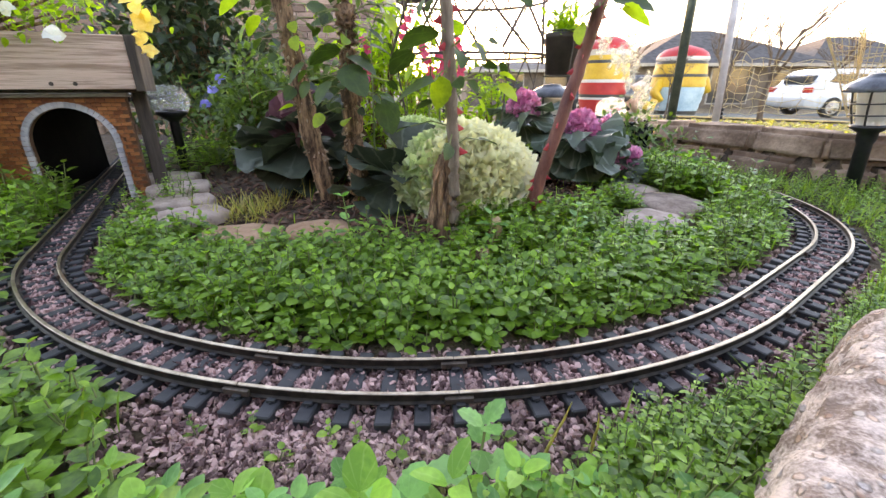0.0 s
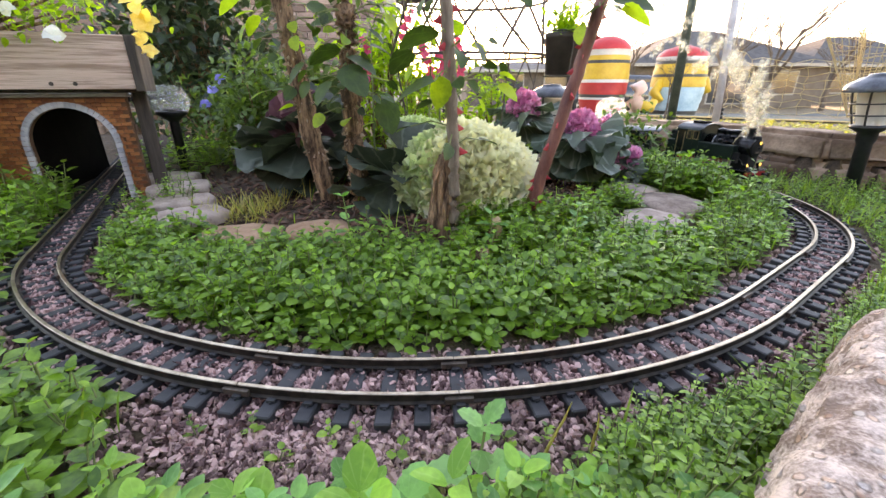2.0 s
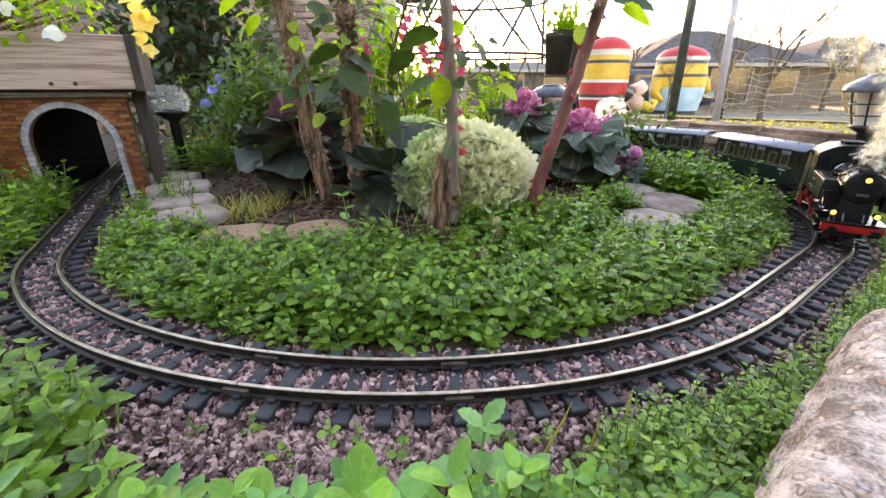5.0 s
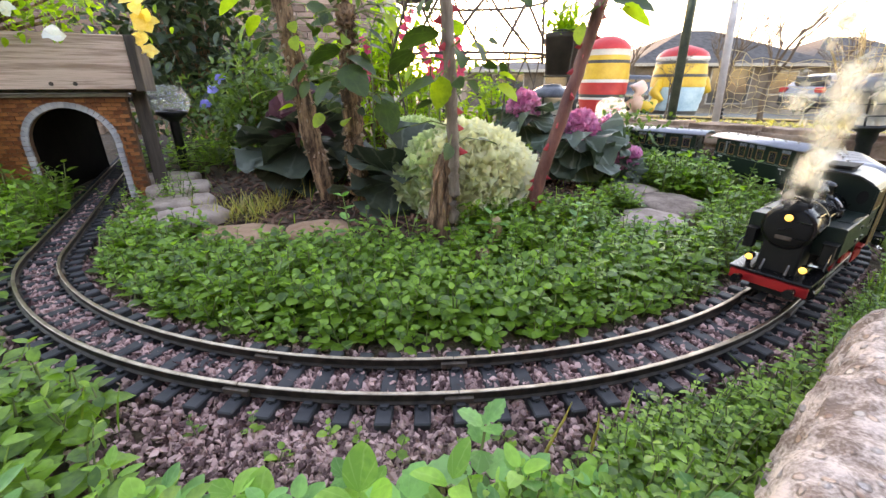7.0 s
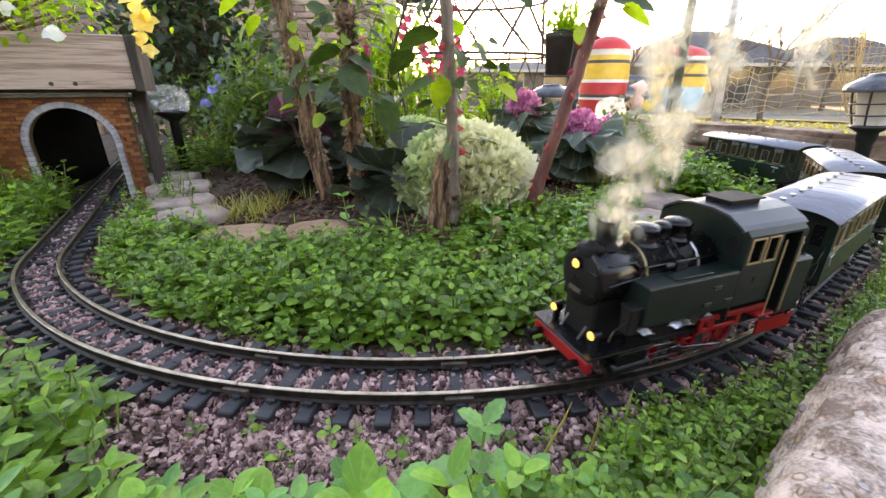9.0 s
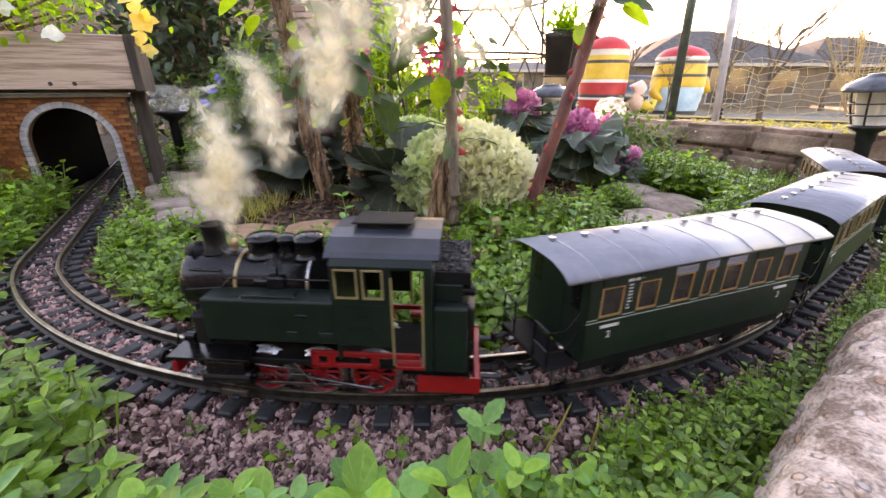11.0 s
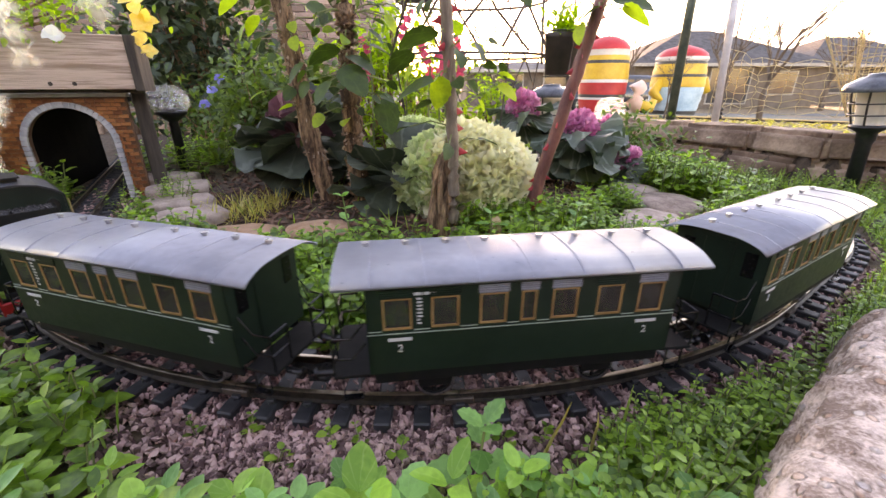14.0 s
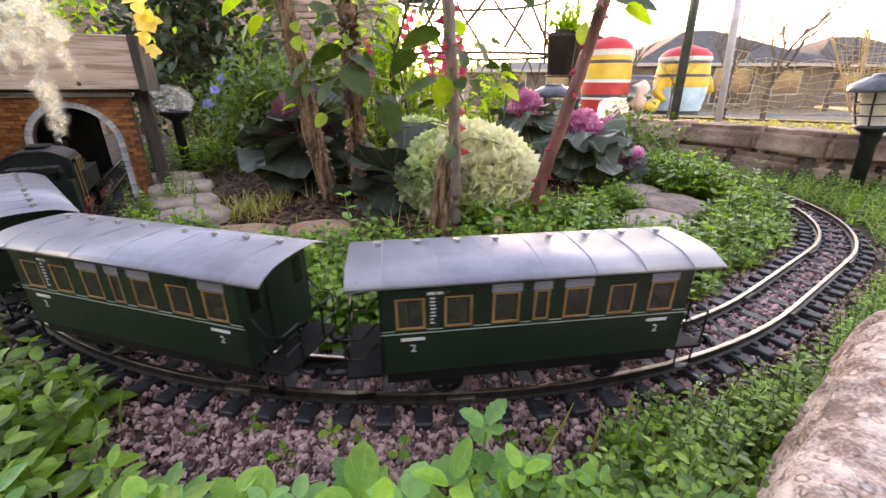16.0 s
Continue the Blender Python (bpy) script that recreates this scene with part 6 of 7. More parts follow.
kale(-0.335, 1.00, 0.0, "dark kale with large drooping grey-green leaves and a purple heart",
     [(5, 0.16, 0.15, -45, 0.10, 0.08, "kale_dark"), (5, 0.15, 0.14, -15, 0.11, 0.09, "kale_dark"), (5, 0.13, 0.12, 22, 0.12, 0.09, "kale_dark"), (5, 0.11, 0.10, 50, 0.12, 0.08, "kale_purple"), (4, 0.08, 0.07, 70, 0.13, 0.09, "kale_purple")], 4, (8, 0))
kale(-0.095, 0.815, 0.0, "dark kale leaves in the shade under the roses", [(6, 0.115, 0.10, -15, 0.05, 0.05, "kale_dark"), (6, 0.10, 0.09, 25, 0.07, 0.06, "kale_dark")], 5, (10, 0))
frilly_head(0.47, 1.06, 0.05, 0.035, 0.035, 0.035, 26, 0.022, lambda d, r: "kale_pink", 6, "small kale with violet frilled leaves", (15, 0), ((7, 0.07, 0.06, -10, 0.0, 0.08, "kale_green"),))


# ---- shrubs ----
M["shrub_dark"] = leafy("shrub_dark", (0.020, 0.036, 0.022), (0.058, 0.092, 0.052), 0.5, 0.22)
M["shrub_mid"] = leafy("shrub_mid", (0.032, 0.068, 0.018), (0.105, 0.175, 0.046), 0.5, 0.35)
# brighter yellow-green copy: sunlight in the leaves is put into the colour
M["shrub_sun_tint"] = leafy("shrub_sun_tint", (0.07, 0.14, 0.015), (0.2, 0.32, 0.04), 0.45, 0.55, (1.5, 1.5, 0.35))
M["petal_blue"] = leafy("petal_blue", (0.18, 0.18, 0.5), (0.45, 0.45, 0.8), 0.5, 0.4, (0.5, 0.5, 0.8), island=False)
M["petal_red"] = leafy("petal_red", (0.45, 0.05, 0.12), (0.7, 0.22, 0.32), 0.5, 0.5, (0.9, 0.4, 0.5), island=False)
M["petal_yellow"] = leafy("petal_yellow", (0.75, 0.6, 0.12), (0.9, 0.82, 0.4), 0.5, 0.5, (0.7, 0.6, 0.3), island=False)
M["petal_purple"] = leafy("petal_purple", (0.06, 0.01, 0.10), (0.14, 0.03, 0.2), 0.5, 0.3, (0.9, 0.4, 0.9), island=False)
M["petal_white"] = leafy("petal_white", (0.7, 0.7, 0.6), (0.88, 0.88, 0.8), 0.5, 0.4, (0.6, 0.6, 0.5), island=False)


def shrub(x, y, z, rx, ry, height, count, leaf, material, seed, label, width=0.5, shell=0.5):
    """Twigs from one foot with leaves in clumps out to an uneven outline."""
    rnd = random.Random(seed)
    t = empty("shrub", pose(x, y, z), label, "shrub")
    bm = bmesh.new()
    leaves = Bulk()
    shapes = [leaf_shape(leaf * rnd.uniform(0.7, 1.2), leaf * width, 0.2, rnd.uniform(0.1, 0.5)) for _ in range(8)]
    clumps = []
    for k in range(max(14, count // 45)):
        a, h = rnd.uniform(0, 6.3), rnd.uniform(0.12, 1.0)
        r = math.sqrt(rnd.uniform(shell * 0.3, 1)) * math.sin(math.pi * min(1, 0.25 + 0.68 * h)) * rnd.uniform(0.75, 1.12)
        c = Vector((rx * r * math.cos(a), ry * r * math.sin(a), height * h * rnd.uniform(0.85, 1.1)))
        clumps.append(c)
        tube([(0, 0, -0.02), c * 0.5 + Vector((0, 0, -0.05 * height)), c], [0.006, 0.004, 0.0015], 5, bm)
    tagged(part("twig_growth", bm, "bark", t, "thin woody twigs"), kind="stuff")
    for k in range(count):
        c = rnd.choice(clumps)
        s = 0.17 * (rx + ry)
        p = c + Vector((rnd.gauss(0, s), rnd.gauss(0, s), rnd.gauss(0, s * 0.9)))
        if p.z < 0:
            p.z = -p.z * 0.3
        leaves.add(rnd.choice(shapes), Matrix.Translation(p) @ pose(0, 0, 0, rnd.uniform(-40, 40), rnd.uniform(-30, 60), rnd.uniform(0, 360)))
    leaves.build("foliage", material, t)
    return t, clumps


def blossom(parent, c, size, material, seed, petals=5):
    rnd = random.Random(seed)
    b = Bulk()
    shape = leaf_shape(size * 0.6, size * 0.6, 0.3, 0.15)
    for k in range(petals):
        b.add(shape, Matrix.Translation(c) @ pose(0, 0, 0, 60 + rnd.uniform(-25, 25), 0, rnd.uniform(-30, 30)) @ pose(0, 0, 0, 0, -20, 360 * k / petals + rnd.uniform(-10, 10)))
    return b.build("flower", material, parent)


shrub(-1.12, 2.02, 0.06, 0.36, 0.24, 0.78, 4200, 0.05, "shrub_dark", 1, "tall dark glossy evergreen shrub before the house")
t, c = shrub(-0.60, 1.40, -0.02, 0.16, 0.14, 0.31, 2600, 0.026, "shrub_mid", 2, "leafy green shrub with a few blue flowers")
for k, p in enumerate(((-0.09, -0.10, 0.24), (-0.05, -0.12, 0.27), (-0.12, -0.1, 0.2))):
    blossom(t, Vector(p), 0.03, "petal_blue", k)
shrub(-0.16, 1.22, 0.0, 0.17, 0.12, 0.37, 1900, 0.03, "shrub_sun_tint", 3, "snapdragon foliage with sunlight put into its yellow-green colour", 0.35)
shrub(0.15, 1.27, 0.0, 0.12, 0.10, 0.22, 1100, 0.028, "shrub_sun_tint", 4, "snapdragon foliage with sunlight put into its yellow-green colour", 0.35)
shrub(-0.40, 1.33, 0.0, 0.12, 0.10, 0.25, 900, 0.032, "shrub_mid", 5, "dark green leaves behind the rose stems")
shrub(0.56, 1.28, 0.0, 0.15, 0.10, 0.12, 900, 0.022, "shrub_mid", 6, "low bushy plant in front of the wall")
shrub(-0.90, 1.68, 0.0, 0.22, 0.16, 0.20, 900, 0.028, "shrub_mid", 8, "low green shrub behind the tunnel")


def snapdragon(x, y, z, h, seed, material="petal_red"):
    rnd = random.Random(seed)
    t = empty("snapdragon", pose(x, y, z), "tall snapdragon stalk with pinkish red flowers", "flower", "snapdragons in the bed")
    part("stalk", tube([(0, 0, 0), (rnd.uniform(-.01, .01), 0, h * 0.5), (rnd.uniform(-.02, .02), 0, h)], [0.003, 0.0025, 0.001], 6), "stem", t)
    for k in range(7):
        a = rnd.uniform(0, 6.3)
        blossom(t, Vector((0.012 * math.cos(a), 0.012 * math.sin(a), h * (0.62 + 0.04 * k))), 0.022 - 0.001 * k, material, k + seed)
    return t


for k, (x, y, h) in enumerate(((-0.185, 1.1, 0.38), (-0.078, 1.0, 0.42), (-0.040, 1.0, 0.37), (0.010, 1.0, 0.38), (0.032, 1.02, 0.36), (-0.01, 1.05, 0.40))):
    snapdragon(x, y, ground_z(x, y), h, k)


def box_flowers():
    t, c = shrub(0, 0, 0, 0.27, 0.035, 0.15, 1800, 0.022, "shrub_sun_tint", 12, "flowering violas filling the planter")
    t.matrix_basis = PORTAL @ pose(-0.20, 0.005, 0.315)
    t.name = "viola_plants"
    for k, (x, y, z, s, mat) in enumerate(((0.375, -0.04, 0.085, 0.05, "petal_yellow"), (0.385, -0.03, 0.045, 0.05, "petal_yellow"), (0.37, -0.03, 0.012, 0.035, "petal_yellow"), (0.38, -0.03, -0.012, 0.03, "petal_yellow"), (-0.01, -0.13, 0.055, 0.05, "petal_purple"), (-0.03, -0.13, 0.045, 0.05, "petal_purple"), (0.255, -0.14, 0.005, 0.035, "petal_white"), (0.18, -0.1, 0.05, 0.03, "petal_white"))):
        blossom(t, Vector((x, y, z)), s, mat, k + 50)


box_flowers()


# ---- the house, the fence and the street behind ----
M["house_brick"] = surf("house_brick", (0.13, 0.085, 0.075), (0.30, 0.21, 0.185), 8, 0.9, 0.5, spread=0.6, depth=0.003)
M["house_mortar"] = surf("house_mortar", (0.3, 0.27, 0.25), (0.42, 0.39, 0.36), 12, 0.95, 0.4)
M["fence_wood"] = surf("fence_wood", (0.2, 0.2, 0.2), (0.4, 0.4, 0.41), 6, 0.85, 0.4, stretch=(6, 6, 0.6))
M["roof_tile"] = surf("roof_tile", (0.03, 0.029, 0.032), (0.085, 0.08, 0.082), 4, 0.85, 0.6, depth=0.02)
M["render_wall"] = surf("render_wall", (0.07, 0.055, 0.045), (0.15, 0.12, 0.10), 3, 0.9, 0.3)
M["asphalt"] = surf("asphalt", (0.04, 0.05, 0.05), (0.085, 0.095, 0.09), 3, 0.9, 0.3)
# orange grass: the low sun's glow on the strip is put into its colour
M["lawn"] = surf("lawn", (0.26, 0.15, 0.03), (0.52, 0.32, 0.07), 5, 0.95, 0.8, depth=0.03)
M["far_grass"] = surf("far_grass", (0.045, 0.06, 0.04), (0.10, 0.115, 0.08), 4, 0.95, 0.6, depth=0.02)
M["trim_white"] = surf("trim_white", (0.24, 0.22, 0.20), (0.36, 0.34, 0.31), 10, 0.6, 0.05)
M["window_glass"] = surf("window_glass", (0.02, 0.024, 0.03), (0.05, 0.055, 0.06), 2, 0.08, 0.0)
M["inf_yellow"] = surf("inf_yellow", (0.5, 0.28, 0.02), (0.65, 0.4, 0.045), 3, 0.5, 0.2, depth=0.05)
M["inf_red"] = surf("inf_red", (0.4, 0.015, 0.018), (0.55, 0.035, 0.035), 3, 0.5, 0.2, depth=0.05)
M["inf_white"] = surf("inf_white", (0.5, 0.46, 0.44), (0.62, 0.58, 0.55), 3, 0.5, 0.2, depth=0.05)
M["inf_blue"] = surf("inf_blue", (0.22, 0.36, 0.45), (0.38, 0.52, 0.6), 3, 0.5, 0.2, depth=0.05)
M["inf_black"] = surf("inf_black", (0.02, 0.02, 0.02), (0.05, 0.05, 0.05), 3, 0.5, 0.2)
M["inf_pink"] = surf("inf_pink", (0.7, 0.4, 0.32), (0.85, 0.58, 0.48), 3, 0.5, 0.2)
M["car_white"] = surf("car_white", (0.55, 0.58, 0.63), (0.66, 0.69, 0.73), 1, 0.25, 0.0, coat=0.8)
M["car_dark"] = surf("car_dark", (0.02, 0.022, 0.028), (0.035, 0.037, 0.045), 1, 0.22, 0.0, coat=0.8)
M["tyre_rubber"] = surf("tyre_rubber", (0.012, 0.012, 0.012), (0.03, 0.03, 0.03), 20, 0.8, 0.2)
M["tail_light"] = surf("tail_light", (0.4, 0.02, 0.02), (0.5, 0.04, 0.03), 5, 0.2, 0.0)
M["post_green"] = surf("post_green", (0.05, 0.075, 0.06), (0.11, 0.14, 0.12), 20, 0.35, 0.15, metal=0.5)
M["post_pale"] = surf("post_pale", (0.5, 0.48, 0.5), (0.68, 0.66, 0.68), 15, 0.5, 0.2)
M["net_string"] = leafy("net_string", (0.5, 0.42, 0.28), (0.72, 0.62, 0.42), 0.8, 0.5, (0.62, 0.6, 0.5), 40)
M["bare_bark"] = surf("bare_bark", (0.06, 0.042, 0.032), (0.15, 0.11, 0.085), 6, 0.9, 0.5)
M["wire"] = surf("wire", (0.05, 0.04, 0.035), (0.13, 0.105, 0.09), 40, 0.6, 0.2, metal=0.4)
M["pot"] = surf("pot", (0.045, 0.035, 0.03), (0.09, 0.072, 0.062), 30, 0.6, 0.15)


def build_house():
    t = empty("brick_house", pose(0, 6.0, 0), "low grey-brown brick house wall behind the garden", "house")
    bm = box(-7.0, -0.62, 0.03, 0.25, -0.6, 2.9)
    wall = part("wall", bm, "house_mortar", t, "pale mortar")
    me = bpy.data.meshes.new("brick")
    b = box(-0.112, 0.112, 0.0, 0.032, 0.0, 0.066, 0.004)
    b.to_mesh(me)
    b.free()
    me.materials.append(M["house_brick"])
    for row in range(17):
        for k in range(15):
            x = -4.25 + 0.235 * k + (0.1175 if row % 2 else 0)
            ob = new("brick", me)
            ob.parent = wall
            ob.matrix_basis = pose(x, 0.0, 0.20 + row * 0.0765)
    verts, faces = [], []
    for row in range(34):
        for k in range(12):
            if row < 17:
                x, z = -7.0 + 0.235 * k + (0.1175 if row % 2 else 0) - 0.0, 0.20 + row * 0.0765
            else:
                x, z = -4.25 + 0.235 * k * 1.25, 0.20 + row * 0.0765
            n = len(verts)
            verts += [(x - 0.112, 0, z), (x + 0.112, 0, z), (x + 0.112, 0, z + 0.066), (x - 0.112, 0, z + 0.066), (x - 0.112, 0.031, z), (x + 0.112, 0.031, z), (x + 0.112, 0.031, z + 0.066), (x - 0.112, 0.031, z + 0.066)]
            faces += [(n, n + 1, n + 2, n + 3), (n + 3, n + 2, n + 6, n + 7), (n, n + 3, n + 7, n + 4), (n + 1, n + 5, n + 6, n + 2)]
    tagged(arrays("brickwork", verts, faces, "house_brick", wall), kind="stuff")
    bm = prism([(-0.5, 2.85), (4.5, 4.4), (9.5, 2.85), (9.5, 2.75), (-0.5, 2.75)], -7.5, -0.3)
    part("roof", bm, "roof_tile", t, "dark tiled roof")
    f = empty("board_fence", pose(0, 3.0, 0), "weathered grey board fence with rails", "fence")
    for k in range(16):
        part("board", box(-3.6 + 0.105 * k, -3.6 + 0.105 * k + 0.10, 0, 0.018, -0.05, 0.42, 0.003), "fence_wood", f)
    for z in (0.10, 0.28):
        part("rail", box(-3.6, -1.92, -0.03, -0.001, z, z + 0.05, 0.003), "old_wood", f, "dark cross rail")


build_house()


def add_shade_wall():
    """A wall at the camera's back, unseen, added to hold back skylight."""
    ob = part("wall_south", box(-7, 7, -2.45, -2.25, -0.3, 1.8), "house_brick", None, "unseen added brick wall that holds back skylight from behind the camera")
    tagged(ob, category="wall", kind="structure")


add_shade_wall()


def far_house(x0, x1, y, zg, eave, ridge, depth, label, windows, hip=3.0):
    """A house across the street: walls, hipped roof with eaves, windows."""
    t = empty("house", pose(0, y, zg), label, "house")
    part("wall", box(x0, x1, 0, depth, -0.3, eave), "render_wall", t)
    bm = bmesh.new()
    o = 0.5
    a = [bm.verts.new(p) for p in ((x0 - o, -o, eave), (x1 + o, -o, eave), (x1 + o, depth + o, eave), (x0 - o, depth + o, eave))]
    r = [bm.verts.new(p) for p in ((x0 + hip, depth / 2, ridge), (x1 - hip, depth / 2, ridge))]
    for q in ((a[0], a[1], r[1], r[0]), (a[1], a[2], r[1]), (a[2], a[3], r[0], r[1]), (a[3], a[0], r[0]), (a[3], a[2], a[1], a[0])):
        bm.faces.new(q)
    roof = part("roof", bm, "roof_tile", t, "dark grey hipped roof")
    part("gutter", box(x0 - o, x1 + o, -o - 0.08, -o - 0.002, eave - 0.14, eave + 0.02), "trim_white", roof, "pale fascia and gutter")
    for wx, ww, wz, wh in windows:
        w = part("window", box(wx, wx + ww, -0.06, -0.002, wz, wz + wh), "trim_white", t, "pale window frame")
        part("pane", box(wx + 0.08, wx + ww - 0.08, -0.075, -0.061, wz + 0.08, wz + wh - 0.08), "window_glass", w, "dark glass")


far_house(10.9, 21.5, 25.0, -1.0, 2.35, 4.45, 8.0, "single-storey house with a dark hipped roof across the street", ((12.2, 1.8, 0.7, 1.3), (15.2, 2.4, 0.2, 2.0), (18.6, 1.6, 0.7, 1.3)), 4.4)
far_house(24.8, 35.0, 30.0, -1.0, 2.5, 4.6, 8.0, "further house with a dark roof along the street", ((26.5, 1.8, 0.7, 1.3), (30.0, 2.4, 0.5, 1.5)), 4.0)
far_house(1.5, 10.0, 27.0, -1.0, 2.1, 2.75, 8.0, "low house with a wide carport in the glare", ((3.0, 2.0, 0.6, 1.3), (6.2, 3.0, 0.1, 2.0)), 3.5)
far_house(-22.0, -8.0, 30.0, -1.0, 2.5, 4.4, 8.0, "distant house behind the brick one", ((-18.0, 2.0, 0.7, 1.3),), 4.0)


def build_street():
    verts, faces = [], []
    xs = list(np.linspace(-60, 60, 25))
    for y in (13.2, 15.0, 17.0, 19.5):
        for x in xs:
            verts.append((x, y, ground_z(x, y) + 0.02))
    for j in range(3):
        for i in range(24):
            a = j * 25 + i
            faces.append((a, a + 1, a + 26, a + 25))
    tagged(arrays("road", verts, faces, "asphalt", None, "grey-green asphalt road beyond the yard", True), category="road", kind="structure")
    verts, faces = [], []
    for y in (6.6, 8.5, 10.5, 13.0):
        for x in xs:
            verts.append((x, y, ground_z(x, y) + 0.02))
    for j in range(3):
        for i in range(24):
            a = j * 25 + i
            faces.append((a, a + 1, a + 26, a + 25))
    tagged(arrays("far_lawn", verts, faces, "far_grass", None, "dull grey-green winter lawn towards the street", True), category="lawn", kind="structure")


build_street()


def sun_tinted_strip():
    verts, faces = [], []
    for y in (4.7, 5.2, 5.8, 6.5):
        for i in range(25):
            x = -12 + i
            verts.append((x, y, ground_z(x, y) + 0.02))
    for j in range(3):
        for i in range(24):
            a = j * 25 + i
            faces.append((a, a + 1, a + 26, a + 25))
    tagged(arrays("lawn_strip", verts, faces, "lawn", None, "winter lawn strip, low sunlight put into its golden colour", True), category="lawn", kind="structure")


sun_tinted_strip()


def inflatable(x, y, z, h, r, bands, label, extra=None):
    """A bulging figure-like column: bands of (from, to, material) up its height."""
    t = empty("inflatable_decoration", pose(x, y, z), label, "inflatable", "inflatables on the lawn")

    def rad(u):
        return r * (0.86 + 0.16 * math.sin(math.pi * min(1, u * 1.1))) if u < 0.8 else r * 0.98 * math.sqrt(max(0, 1 - ((u - 0.8) / 0.205) ** 2))
    for a, b, mat in bands:
        n = max(2, int((b - a) * 24))
        prof = [(rad(a + (b - a) * k / n) * (1 + 0.012 * math.sin(k * 2.2)), h * (a + (b - a) * k / n)) for k in range(n + 1)]
        part("band", lathe(prof, 28), mat, t, "", True)
    return t


inflatable(4.40, 12.0, -0.52, 1.95, 0.62, ((0.0, 0.20, "inf_red"), (0.20, 0.23, "inf_white"), (0.23, 0.27, "inf_black"), (0.27, 0.42, "inf_red"), (0.42, 0.46, "inf_white"), (0.46, 0.66, "inf_yellow"), (0.66, 0.70, "inf_black"), (0.70, 0.76, "inf_yellow"), (0.76, 0.83, "inf_white"), (0.83, 1.0, "inf_red")), "tall yellow and red inflatable column with a red cap")
b = inflatable(6.45, 12.0, -0.55, 1.76, 0.66, ((0.0, 0.08, "inf_black"), (0.08, 0.42, "inf_blue"), (0.42, 0.56, "inf_yellow"), (0.56, 0.60, "inf_black"), (0.60, 0.74, "inf_yellow"), (0.74, 0.78, "inf_black"), (0.78, 0.84, "inf_white"), (0.84, 1.0, "inf_red")), "rounded yellow and blue inflatable with a red cap")
part("arm", tube([(-0.55, -0.2, 0.85), (-0.75, -0.3, 0.6), (-0.62, -0.45, 0.38)], [0.13, 0.13, 0.10], 12), "inf_yellow", b, "", True)
part("side_bag", tube([(0.62, -0.1, 0.95), (0.78, -0.1, 0.6)], [0.13, 0.12], 12), "inf_yellow", b, "", True)
c = empty("inflatable_ring", pose(4.65, 10.2, -0.28), "pale pink curved inflatable on the lawn", "inflatable")
part("bow", tube([(0.05, 0, 0.0), (-0.12, 0, 0.18), (-0.10, 0, 0.42), (0.06, 0, 0.52)], [0.16, 0.20, 0.19, 0.13], 16), "inf_pink", c, "", True)
part("foot", tube([(0.02, -0.1, 0.08), (0.25, -0.1, 0.03), (0.32, -0.1, 0.2)], [0.12, 0.13, 0.08], 14), "inf_yellow", c, "", True)


